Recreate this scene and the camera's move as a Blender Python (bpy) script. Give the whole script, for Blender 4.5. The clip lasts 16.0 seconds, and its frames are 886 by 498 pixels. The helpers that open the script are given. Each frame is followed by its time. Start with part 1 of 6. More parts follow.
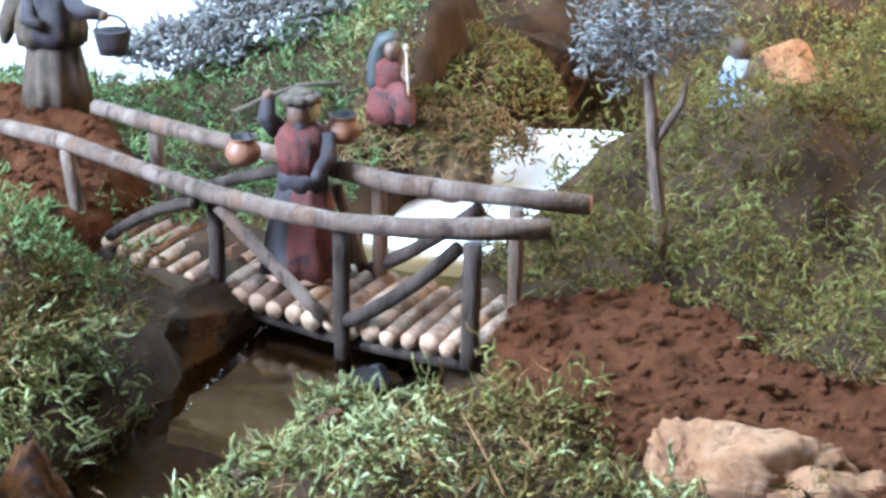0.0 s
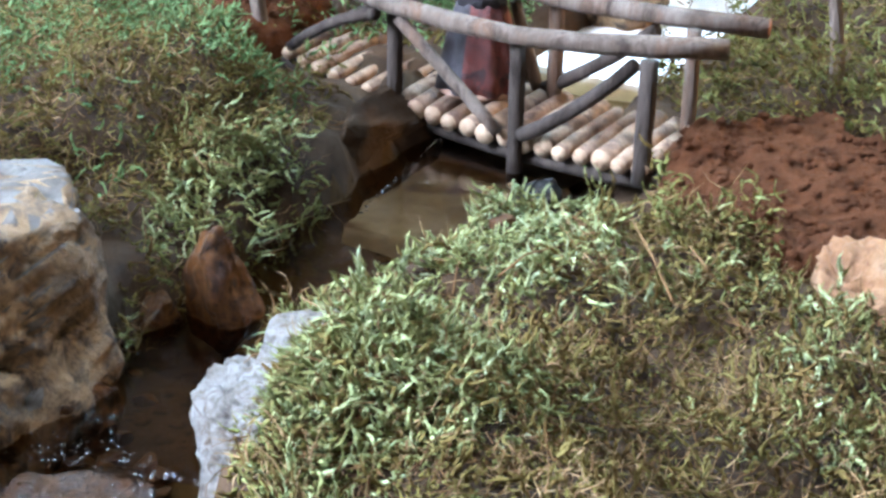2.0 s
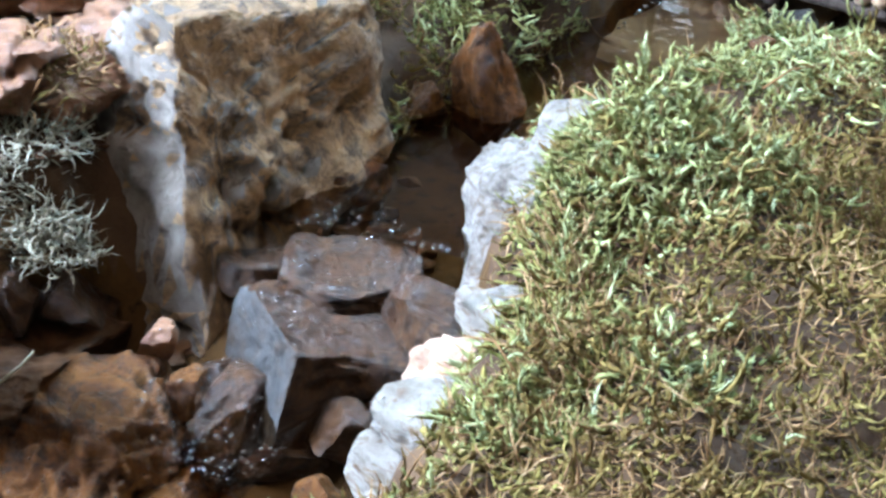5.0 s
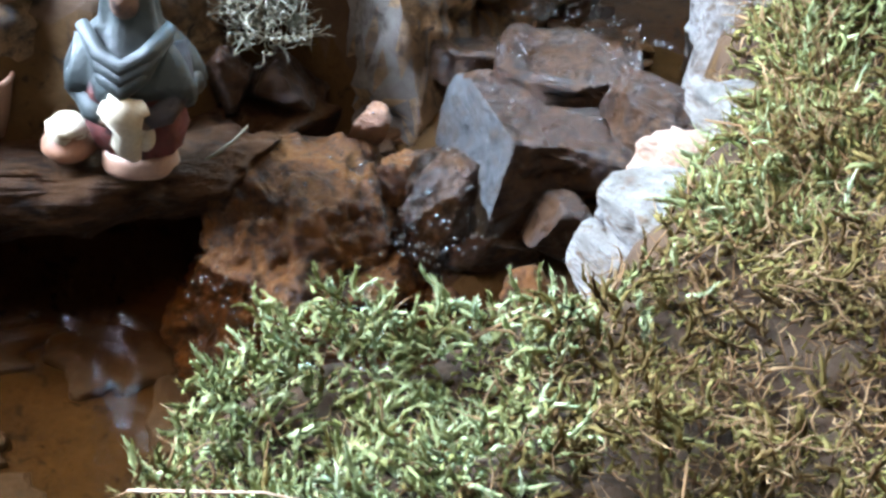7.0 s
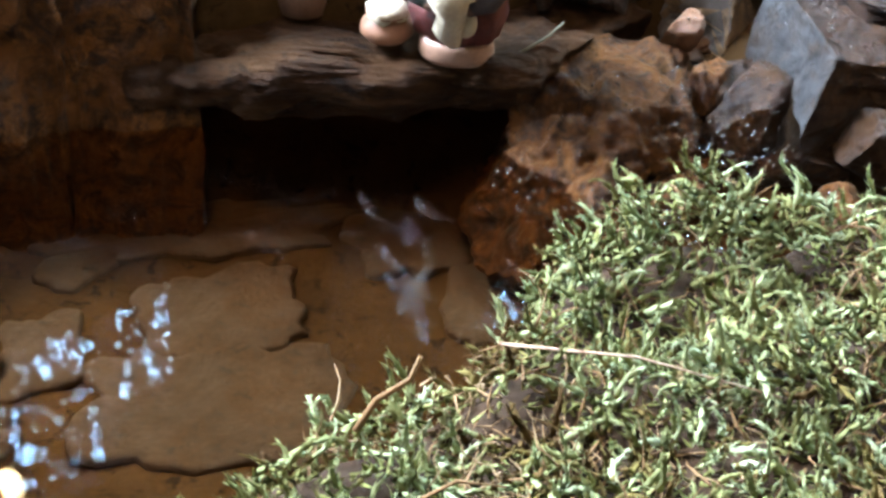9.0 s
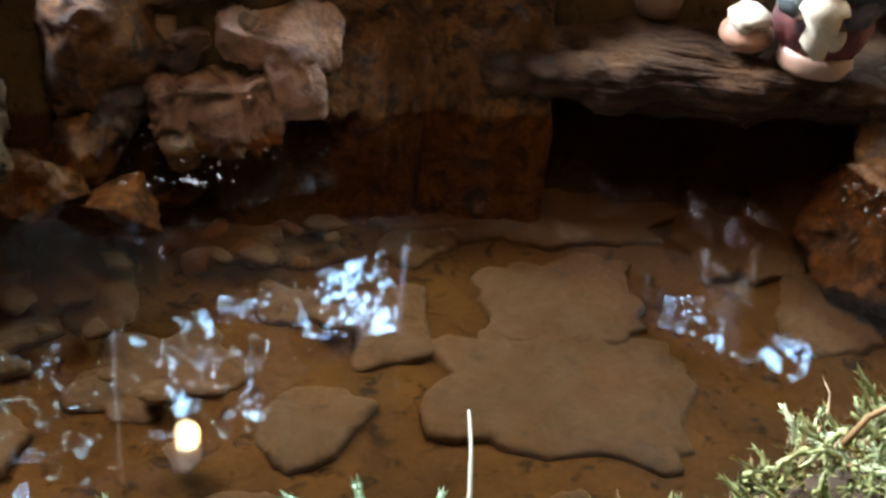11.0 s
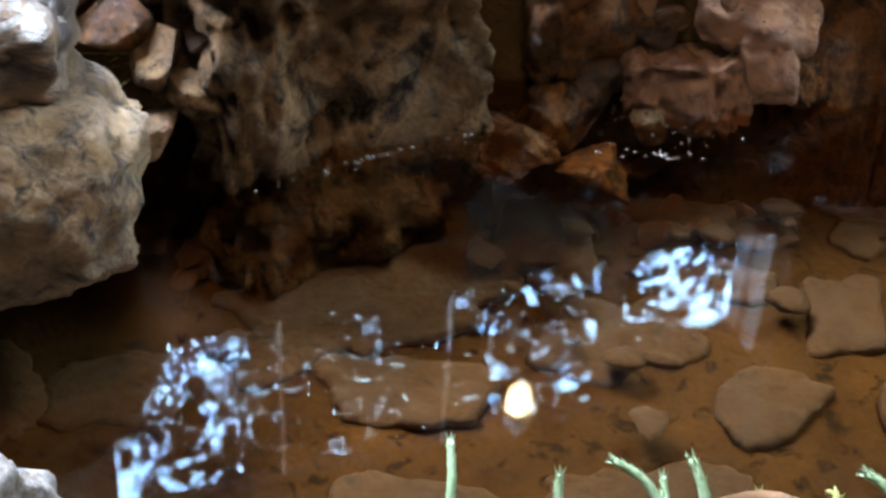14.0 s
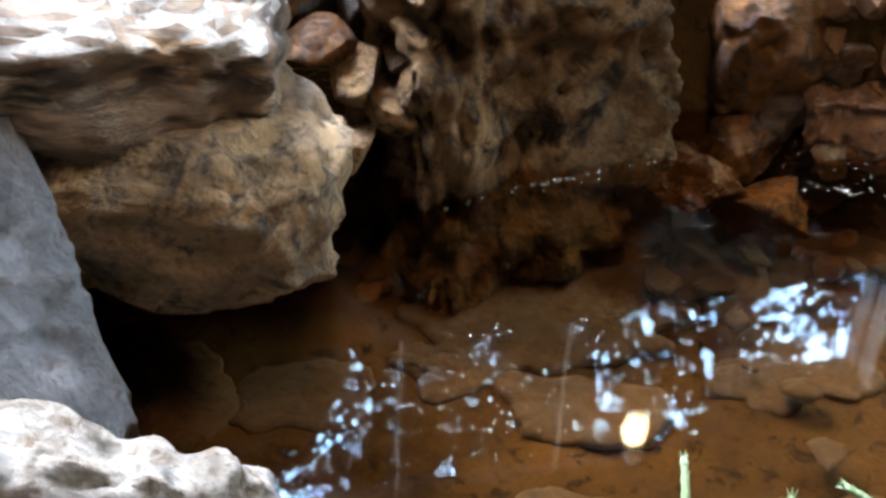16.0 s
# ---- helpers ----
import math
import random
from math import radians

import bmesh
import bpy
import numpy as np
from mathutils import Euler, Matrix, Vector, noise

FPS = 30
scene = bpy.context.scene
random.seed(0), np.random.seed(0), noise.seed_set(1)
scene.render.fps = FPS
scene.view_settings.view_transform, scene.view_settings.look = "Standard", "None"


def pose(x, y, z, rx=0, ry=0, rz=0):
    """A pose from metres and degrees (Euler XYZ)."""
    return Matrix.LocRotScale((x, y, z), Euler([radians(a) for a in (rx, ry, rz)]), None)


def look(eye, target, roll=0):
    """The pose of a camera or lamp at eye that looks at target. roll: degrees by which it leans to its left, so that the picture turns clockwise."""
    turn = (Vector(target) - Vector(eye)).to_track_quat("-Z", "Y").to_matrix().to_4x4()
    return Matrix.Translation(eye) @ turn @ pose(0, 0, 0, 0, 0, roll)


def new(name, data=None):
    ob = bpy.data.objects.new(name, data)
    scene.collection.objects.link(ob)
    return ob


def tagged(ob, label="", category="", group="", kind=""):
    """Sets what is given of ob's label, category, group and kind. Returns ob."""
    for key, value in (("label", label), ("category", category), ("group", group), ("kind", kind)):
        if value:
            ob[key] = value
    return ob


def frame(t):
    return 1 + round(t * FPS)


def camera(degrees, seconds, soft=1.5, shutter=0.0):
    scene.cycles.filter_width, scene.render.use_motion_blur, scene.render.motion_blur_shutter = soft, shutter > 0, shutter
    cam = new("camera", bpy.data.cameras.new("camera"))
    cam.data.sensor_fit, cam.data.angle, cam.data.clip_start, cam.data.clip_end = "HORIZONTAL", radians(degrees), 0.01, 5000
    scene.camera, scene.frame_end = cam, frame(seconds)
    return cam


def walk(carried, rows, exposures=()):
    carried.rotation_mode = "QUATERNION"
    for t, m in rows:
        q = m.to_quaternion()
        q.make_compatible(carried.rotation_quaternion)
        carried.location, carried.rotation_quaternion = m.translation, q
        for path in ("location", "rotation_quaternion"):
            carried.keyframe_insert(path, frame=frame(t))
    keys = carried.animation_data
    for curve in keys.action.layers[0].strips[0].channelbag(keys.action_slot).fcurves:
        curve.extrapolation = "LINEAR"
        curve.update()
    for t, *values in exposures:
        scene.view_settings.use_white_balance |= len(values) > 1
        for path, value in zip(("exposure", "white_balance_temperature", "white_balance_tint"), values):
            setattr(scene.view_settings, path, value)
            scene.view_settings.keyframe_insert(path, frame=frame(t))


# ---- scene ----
cam = camera(29.0, 16.0, soft=2.8)
# seconds, eye x y z, yaw to the left, pitch, roll
ROWS = [
    (0, -0.0238, -1.1655, 0.6093, -0.03, -20.78, 0.05),
    (0.5, -0.0270, -1.1676, 0.6002, 1.29, -22.19, 0.01),
    (1, -0.0350, -1.1748, 0.5954, 2.52, -23.33, 0.02),
    (1.5, -0.0386, -1.1871, 0.5905, 4.31, -24.32, 0.09),
    (2, -0.0358, -1.1981, 0.5849, 5.52, -25.42, 0.44),
    (2.5, -0.0390, -1.2049, 0.5824, 6.69, -26.15, 0.60),
    (3, -0.0489, -1.2130, 0.5719, 8.13, -27.21, 0.87),
    (3.2, -0.0508, -1.2175, 0.5685, 8.82, -27.60, 1.07),
    (5.3, -0.0826, -1.2586, 0.5497, 13.03, -30.60, 1.89),
    (5.5, -0.0872, -1.2586, 0.5439, 13.70, -31.39, 1.79),
    (6, -0.1022, -1.2567, 0.5332, 14.53, -32.52, 2.72),
    (6.5, -0.1087, -1.2638, 0.5226, 16.00, -33.58, 2.62),
    (7, -0.1188, -1.2674, 0.5141, 16.98, -34.64, 2.57),
    (7.5, -0.1355, -1.2744, 0.5055, 18.44, -35.24, 2.91),
    (8, -0.1494, -1.2868, 0.5025, 19.78, -35.79, 3.21),
    (8.5, -0.1593, -1.3005, 0.4972, 21.84, -36.38, 3.20),
    (9, -0.1717, -1.3071, 0.4927, 24.08, -36.70, 3.29),
    (9.2, -0.1783, -1.3082, 0.4893, 25.23, -36.79, 3.16),
    (11.3, -0.2814, -1.3759, 0.4987, 29.64, -37.79, 5.60),
    (11.5, -0.2859, -1.3784, 0.4968, 30.56, -37.89, 5.32),
    (12, -0.2924, -1.3892, 0.4966, 32.48, -38.40, 5.38),
    (12.5, -0.3020, -1.4072, 0.4996, 34.70, -38.92, 4.77),
    (13, -0.3144, -1.4143, 0.5010, 36.76, -39.13, 4.01),
    (13.5, -0.3197, -1.4196, 0.4988, 38.84, -38.92, 3.16),
    (14, -0.3286, -1.4340, 0.5029, 41.29, -39.01, 2.78),
    (14.5, -0.3320, -1.4483, 0.5067, 42.40, -38.89, 2.93),
    (15, -0.3300, -1.4600, 0.5108, 43.52, -38.78, 2.98),
    (15.5, -0.3335, -1.4695, 0.5148, 44.20, -38.67, 2.86),
    (16, -0.3474, -1.4748, 0.5121, 45.61, -38.40, 2.68),
]


def aimed(x, y, z, yaw, pitch, roll):
    a, b = radians(yaw), radians(pitch)
    way = Vector((-math.sin(a) * math.cos(b), math.cos(a) * math.cos(b), math.sin(b)))
    return look(Vector((x, y, z)), Vector((x, y, z)) + way, roll)


walk(cam, [(r[0], aimed(*r[1:])) for r in ROWS],
     exposures=[(0, 0.74, 5500, 10), (3, 0.90, 5750, 10), (5.5, 1.13, 5700, 8), (8.5, 1.02, 6000, 10), (11.5, 0.88, 6600, 12), (13, 0.94, 6300, 12), (16, 1.05, 7200, 14)])

# ---- world, windows' daylight, lamps, exposure ----
world = bpy.data.worlds.new("daylight")
scene.world = world
world.use_nodes = True
wn = world.node_tree.nodes
sky = wn.new("ShaderNodeTexSky")
sky.sky_type, sky.sun_disc = "NISHITA", False
sky.sun_elevation, sky.sun_rotation = radians(35), radians(250)
world.node_tree.links.new(sky.outputs[0], wn["Background"].inputs[0])
wn["Background"].inputs[1].default_value = 0.12


def area_lamp(name, eye, target, sx, sy, watts, colour):
    data = bpy.data.lights.new(name, "AREA")
    data.shape, data.size, data.size_y, data.energy, data.color = "RECTANGLE", sx, sy, watts, colour
    ob = new(name, data)
    ob.matrix_world = look(eye, target)
    return ob


def bulb(name, at, watts, colour, radius):
    data = bpy.data.lights.new(name, "POINT")
    data.energy, data.color, data.shadow_soft_size = watts, colour, radius
    ob = new(name, data)
    ob.location = at
    return ob


area_lamp("window_light", (-2.45, -0.81, 1.65), (-0.2, -0.45, 0.1), 1.1, 1.2, 425, (0.72, 0.83, 1.0))
# rear lamp added to brighten the ground behind; its window is unseen
area_lamp("window_light", (-0.12, 1.08, 2.35), (-0.25, 0.2, 0.1), 1.7, 0.38, 118, (0.60, 0.84, 1.0))
bulb("lamp_light", (-0.42, -1.2, 2.06), 39, (1.0, 0.80, 0.64), 0.22)
bulb("lamp_light", (0.60, 0.38, 0.50), 18, (1.0, 0.62, 0.28), 0.04)

# ---- materials ----


def ramp(nt, fac, stops):
    r = nt.nodes.new("ShaderNodeValToRGB")
    el = r.color_ramp.elements
    while len(el) < len(stops):
        el.new(0.5)
    for e, (p, c) in zip(el, stops):
        e.position, e.color = p, (*c, 1)
    nt.links.new(fac, r.inputs[0])
    return r.outputs[0]


def noise_node(nt, vec, scale, detail=6.0, rough=0.6, distort=0.0):
    n = nt.nodes.new("ShaderNodeTexNoise")
    n.inputs["Scale"].default_value, n.inputs["Detail"].default_value = scale, detail
    n.inputs["Roughness"].default_value, n.inputs["Distortion"].default_value = rough, distort
    nt.links.new(vec, n.inputs["Vector"])
    return n.outputs["Fac"]


def mixed(nt, fac, a, b, kind="MIX"):
    m = nt.nodes.new("ShaderNodeMix")
    m.data_type, m.blend_type = "RGBA", kind
    for sock, v in ((m.inputs[0], fac), (m.inputs[6], a), (m.inputs[7], b)):
        if isinstance(v, (int, float)):
            sock.default_value = v
        elif isinstance(v, tuple):
            sock.default_value = (*v, 1)
        else:
            nt.links.new(v, sock)
    return m.outputs[2]


def material(name, stops, scale=20.0, spots=None, spot_scale=60.0, spot_at=(0.55, 0.65), rough=(0.6, 0.9), bump=0.4, bump_scale=150.0,
             depth=0.002, random="", metal=0.0, coat=0.0, film=False, stretch=None, spec=0.5, gloss_noise=8.0, stain=None):
    """A grained surface: a broad noise through the stops, spots of a second colour, uneven gloss and fine relief.
    random: 'island' or 'object' shifts the colour from piece to piece."""
    m = bpy.data.materials.new(name)
    m.use_nodes = True
    nt = m.node_tree
    bs = nt.nodes["Principled BSDF"]
    tc = nt.nodes.new("ShaderNodeTexCoord")
    vec = tc.outputs["Object"]
    if stretch:
        mp = nt.nodes.new("ShaderNodeMapping")
        mp.inputs["Scale"].default_value = stretch
        nt.links.new(vec, mp.inputs[0])
        vec = mp.outputs[0]
    fac = noise_node(nt, vec, scale)
    if random:
        if random == "island":
            rnd = nt.nodes.new("ShaderNodeNewGeometry").outputs["Random Per Island"]
        else:
            rnd = nt.nodes.new("ShaderNodeObjectInfo").outputs["Random"]
        ma = nt.nodes.new("ShaderNodeMath")
        ma.operation = "MULTIPLY_ADD"
        nt.links.new(rnd, ma.inputs[0])
        ma.inputs[1].default_value = 0.45 if random == "island" else 0.4
        sub = nt.nodes.new("ShaderNodeMath")
        sub.operation = "MULTIPLY_ADD"
        nt.links.new(fac, sub.inputs[0])
        sub.inputs[1].default_value = 0.95 if random == "island" else 0.9
        sub.inputs[2].default_value = -0.15
        nt.links.new(sub.outputs[0], ma.inputs[2])
        fac = ma.outputs[0]
    col = ramp(nt, fac, stops)
    if spots:
        f2 = ramp(nt, noise_node(nt, vec, spot_scale, 5, 0.65, 0.6), [(spot_at[0], (0, 0, 0)), (spot_at[1], (1, 1, 1))])
        col = mixed(nt, f2, col, spots)
    if stain:
        f3 = ramp(nt, noise_node(nt, vec, stain[1], 8, 0.7, 0.8), [(stain[2], (0, 0, 0)), (stain[3], (1, 1, 1))])
        col = mixed(nt, f3, col, stain[0])
    fine = noise_node(nt, vec, bump_scale * 2, 3)
    col = mixed(nt, 0.5, col, ramp(nt, fine, [(0.3, (0.55, 0.55, 0.55)), (0.7, (1, 1, 1))]), "MULTIPLY")
    nt.links.new(col, bs.inputs["Base Color"])
    rr = nt.nodes.new("ShaderNodeMapRange")
    nt.links.new(noise_node(nt, vec, gloss_noise * 5, 4), rr.inputs[0])
    rr.inputs[1].default_value, rr.inputs[2].default_value = 0.35, 0.65
    rr.inputs[3].default_value, rr.inputs[4].default_value = rough
    nt.links.new(rr.outputs[0], bs.inputs["Roughness"])
    bs.inputs["Metallic"].default_value, bs.inputs["Specular IOR Level"].default_value = metal, spec
    if coat:
        bs.inputs["Coat Weight"].default_value, bs.inputs["Coat Roughness"].default_value = coat, 0.12
    if bump:
        b = nt.nodes.new("ShaderNodeBump")
        b.inputs["Strength"].default_value, b.inputs["Distance"].default_value = bump, depth
        nt.links.new(noise_node(nt, vec, bump_scale, 8, 0.7), b.inputs["Height"])
        nt.links.new(b.outputs[0], bs.inputs["Normal"])
        if coat and not film:
            nt.links.new(b.outputs[0], bs.inputs["Coat Normal"])
    return m


M = {}
M["soil"] = material("dark_soil", [(0.3, (0.024, 0.013, 0.007)), (0.7, (0.07, 0.04, 0.02))], 30, rough=(0.8, 1.0), bump=0.8, bump_scale=220, spec=0.15)
M["silt"] = material("brown_silt", [(0.25, (0.027, 0.0122, 0.0026)), (0.6, (0.060, 0.0275, 0.0058)), (0.95, (0.096, 0.046, 0.0105))], 18, spots=(0.022, 0.012, 0.005), spot_scale=70, spot_at=(0.57, 0.67),
                     rough=(0.5, 0.85), bump=0.8, bump_scale=140, depth=0.004, stain=((0.03, 0.016, 0.006), 130, 0.57, 0.66))
# painted shade for the pool stones' lower rims
M["bed_silt"] = material("rim_shade_brown", [(0.3, (0.020, 0.010, 0.004)), (0.7, (0.052, 0.026, 0.009))], 22, rough=(0.7, 0.95), bump=0.8, bump_scale=140, depth=0.004, spec=0.1)
M["dirt"] = material("red_dirt", [(0.3, (0.0581, 0.0202, 0.00774)), (0.5, (0.0963, 0.0348, 0.014)), (0.75, (0.147, 0.0589, 0.0263))], 40, rough=(0.9, 1.0), bump=1.0, bump_scale=300, depth=0.006, spec=0.08)
M["limestone"] = material("pale_limestone", [(0.28, (0.12, 0.09, 0.062)), (0.45, (0.23, 0.20, 0.168)), (0.6, (0.33, 0.305, 0.275)), (0.75, (0.43, 0.41, 0.385))], 34, spots=(0.13, 0.085, 0.05), spot_scale=90,
                          spot_at=(0.5, 0.66), rough=(0.65, 0.9), bump=1.0, bump_scale=140, depth=0.014, stain=((0.09, 0.07, 0.052), 50, 0.53, 0.66))
M["ochre_rock"] = material("ochre_rock", [(0.25, (0.115, 0.0644, 0.0276)), (0.42, (0.23, 0.136, 0.0598)), (0.58, (0.368, 0.23, 0.109)), (0.8, (0.494, 0.368, 0.23))], 22, spots=(0.05, 0.03, 0.017), spot_scale=90,
                           spot_at=(0.5, 0.66), rough=(0.6, 0.9), bump=1.0, bump_scale=110, depth=0.014, stain=((0.055, 0.036, 0.022), 34, 0.5, 0.66))
M["wet_brown"] = material("wet_brown_stone", [(0.3, (0.027, 0.0117, 0.0045)), (0.5, (0.0648, 0.0288, 0.0099)), (0.75, (0.135, 0.0648, 0.0234))], 34, spots=(0.024, 0.012, 0.006), spot_scale=90,
                          spot_at=(0.5, 0.66), rough=(0.25, 0.65), bump=1.0, bump_scale=130, depth=0.010, coat=0.10, spec=0.25, stain=((0.026, 0.013, 0.006), 50, 0.48, 0.64))
M["rust"] = material("rusty_algae_stone", [(0.25, (0.06, 0.0228, 0.0048)), (0.5, (0.162, 0.06, 0.0108)), (0.75, (0.3, 0.13, 0.0288))], 36, spots=(0.03, 0.013, 0.004), spot_scale=90,
                     spot_at=(0.48, 0.66), rough=(0.35, 0.8), bump=1.0, bump_scale=120, depth=0.014, coat=0.04, spec=0.18, stain=((0.035, 0.015, 0.006), 40, 0.48, 0.64))
# grey of the boulder's window-lit faces, the light put into the colour
M["grey_face"] = material("window_lit_grey_rock", [(0.26, (0.0598, 0.0442, 0.0313)), (0.45, (0.129, 0.106, 0.0828)), (0.6, (0.189, 0.166, 0.143)), (0.8, (0.276, 0.258, 0.244))], 30, spots=(0.05, 0.034, 0.022), spot_scale=90, spot_at=(0.54, 0.68),
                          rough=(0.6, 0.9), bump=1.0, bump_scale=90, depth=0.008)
M["blue_rock"] = material("blue_grey_rock", [(0.28, (0.0562, 0.0585, 0.066)), (0.55, (0.12, 0.126, 0.143)), (0.8, (0.203, 0.21, 0.232))], 30, spots=(0.06, 0.05, 0.045), spot_scale=60, spot_at=(0.54, 0.68), rough=(0.6, 0.9), bump=1.0, bump_scale=90, depth=0.008)
# darker copy of silt: shade between the pool stones put into the colour
M["bed_floor"] = material("shaded_brown_silt", [(0.25, (0.0301, 0.0151, 0.00464)), (0.6, (0.0649, 0.0336, 0.00988)), (0.95, (0.11, 0.0579, 0.018))], 24, spots=(0.016, 0.009, 0.004), spot_scale=80, spot_at=(0.55, 0.66), rough=(0.7, 0.95), bump=0.8, bump_scale=120, depth=0.004, spec=0.1)
M["moss_jade"] = material("jade_green_moss", [(0.12, (0.075, 0.105, 0.05)), (0.5, (0.15, 0.21, 0.115)), (0.95, (0.27, 0.36, 0.235))], 26, rough=(0.7, 0.95), bump=0.6, bump_scale=700, depth=0.001, random="island", spec=0.05)
M["slate"] = material("blue_grey_slate", [(0.3, (0.0274, 0.0268, 0.0261)), (0.55, (0.0548, 0.0548, 0.0548)), (0.8, (0.0913, 0.0928, 0.0944))], 40, spots=(0.055, 0.038, 0.026), spot_scale=70,
                      spot_at=(0.52, 0.66), rough=(0.4, 0.75), bump=1.0, bump_scale=130, depth=0.007, spec=0.3, stain=((0.04, 0.028, 0.02), 50, 0.5, 0.66))
M["dark_rock"] = material("dark_wet_rock", [(0.3, (0.0607, 0.0338, 0.0149)), (0.52, (0.176, 0.101, 0.0446)), (0.8, (0.378, 0.25, 0.128))], 28, spots=(0.022, 0.014, 0.008), spot_scale=70,
                          spot_at=(0.52, 0.66), rough=(0.45, 0.9), bump=1.0, bump_scale=80, depth=0.016, spec=0.15, stain=((0.022, 0.013, 0.008), 30, 0.5, 0.64))
M["cap_rock"] = material("brown_and_pale_limestone", [(0.3, (0.055, 0.034, 0.021)), (0.5, (0.15, 0.096, 0.056)), (0.72, (0.29, 0.235, 0.18))], 14, spots=(0.05, 0.032, 0.022), spot_scale=26,
                          spot_at=(0.47, 0.6), rough=(0.65, 0.9), bump=1.0, bump_scale=50, depth=0.01, stretch=(0.7, 0.7, 2), stain=((0.26, 0.15, 0.07), 18, 0.55, 0.66))
M["ledge"] = material("brown_ledge_stone", [(0.3, (0.028, 0.012, 0.005)), (0.55, (0.08, 0.036, 0.013)), (0.8, (0.145, 0.076, 0.035))], 30, spots=(0.022, 0.011, 0.006), spot_scale=60, spot_at=(0.5, 0.66), rough=(0.6, 0.9),
                      bump=1.0, bump_scale=90, depth=0.014, spec=0.12, stretch=(0.8, 1, 1.4))
# gloss of the beads that stand in for glints on wet surfaces
M["drop"] = material("glint_bead", [(0.3, (0.05, 0.04, 0.03)), (0.7, (0.09, 0.07, 0.05))], 30, rough=(0.03, 0.08), bump=0.0, spec=1.0, coat=1.0)
M["brick"] = material("red_stone", [(0.3, (0.13, 0.053, 0.022)), (0.6, (0.30, 0.138, 0.062)), (0.8, (0.42, 0.232, 0.125))], 40, spots=(0.36, 0.25, 0.16), spot_scale=90, spot_at=(0.64, 0.72),
                      rough=(0.4, 0.8), bump=1.0, bump_scale=120, depth=0.008, coat=0.08, stain=((0.05, 0.02, 0.011), 40, 0.55, 0.66))
M["pink_stone"] = material("pink_white_stone", [(0.3, (0.324, 0.162, 0.09)), (0.5, (0.477, 0.315, 0.221)), (0.7, (0.576, 0.477, 0.405))], 22, rough=(0.55, 0.85), bump=1.0, bump_scale=70, depth=0.01, stain=((0.26, 0.13, 0.065), 24, 0.52, 0.66))
M["tan_stone"] = material("orange_tan_stone", [(0.28, (0.18, 0.07, 0.022)), (0.45, (0.34, 0.16, 0.062)), (0.6, (0.45, 0.26, 0.13)), (0.8, (0.58, 0.46, 0.35))], 24, spots=(0.15, 0.055, 0.018), spot_scale=60, spot_at=(0.54, 0.68),
                          rough=(0.6, 0.9), bump=1.0, bump_scale=100, depth=0.012, stain=((0.23, 0.105, 0.04), 40, 0.52, 0.66))
M["white_rock"] = material("white_limestone", [(0.25, (0.126, 0.0966, 0.0672)), (0.42, (0.26, 0.231, 0.193)), (0.65, (0.378, 0.353, 0.319))], 24, spots=(0.15, 0.09, 0.045), spot_scale=60, spot_at=(0.52, 0.66),
                          rough=(0.65, 0.9), bump=1.0, bump_scale=110, depth=0.014, stretch=(1, 1, 3.0), stain=((0.14, 0.075, 0.035), 50, 0.55, 0.67))
M["pebble"] = material("river_pebble", [(0.2, (0.03, 0.013, 0.005)), (0.5, (0.085, 0.038, 0.014)), (0.8, (0.17, 0.09, 0.04))], 30, rough=(0.35, 0.8), bump=0.8, bump_scale=170, depth=0.004, random="object", coat=0.05, spec=0.2)
M["moss_fresh"] = material("fresh_green_moss", [(0.12, (0.119, 0.0864, 0.0324)), (0.3, (0.178, 0.167, 0.0572)), (0.5, (0.254, 0.265, 0.103)), (0.7, (0.351, 0.383, 0.184)), (0.95, (0.508, 0.556, 0.346))],
                           26, rough=(0.7, 0.95), bump=0.8, bump_scale=700, depth=0.001, random="island", spec=0.03)
# moss copy tinted cool, the window's bluish light put into the colour
M["moss_window_lit"] = material("window_tinted_moss", [(0.12, (0.0648, 0.0864, 0.0324)), (0.35, (0.108, 0.162, 0.0594)), (0.6, (0.178, 0.27, 0.108)), (0.95, (0.302, 0.421, 0.205))], 26, rough=(0.7, 0.95), bump=0.6, bump_scale=700, depth=0.001, random="island", spec=0.05)
M["moss_dry"] = material("dry_olive_moss", [(0.15, (0.066, 0.034, 0.014)), (0.4, (0.12, 0.074, 0.025)), (0.65, (0.155, 0.115, 0.034)), (0.9, (0.215, 0.18, 0.062))],
                         20, rough=(0.6, 0.9), bump=0.6, bump_scale=700, depth=0.001, random="island", spec=0.05)
M["moss_base"] = material("yellow_olive_moss_base", [(0.1, (0.045, 0.024, 0.010)), (0.35, (0.085, 0.053, 0.017)), (0.6, (0.125, 0.098, 0.026)), (0.9, (0.18, 0.158, 0.046))], 18, rough=(0.6, 0.9), bump=0.0, random="island", spec=0.05)
M["moss_green_base"] = material("short_green_moss", [(0.1, (0.07, 0.045, 0.016)), (0.3, (0.115, 0.10, 0.03)), (0.6, (0.165, 0.168, 0.05)), (0.9, (0.245, 0.262, 0.105))], 18, rough=(0.6, 0.9), bump=0.0, random="island", spec=0.05)
M["moss_thread"] = material("dead_moss_threads", [(0.15, (0.078, 0.039, 0.0169)), (0.5, (0.176, 0.0975, 0.0403)), (0.9, (0.338, 0.227, 0.117))], 12, rough=(0.6, 0.9), bump=0.0, random="island", spec=0.1)
M["lichen"] = material("grey_lichen", [(0.15, (0.09, 0.0675, 0.036)), (0.5, (0.189, 0.167, 0.108)), (0.9, (0.324, 0.315, 0.243))], 12, rough=(0.7, 0.9), bump=0.0, random="island")
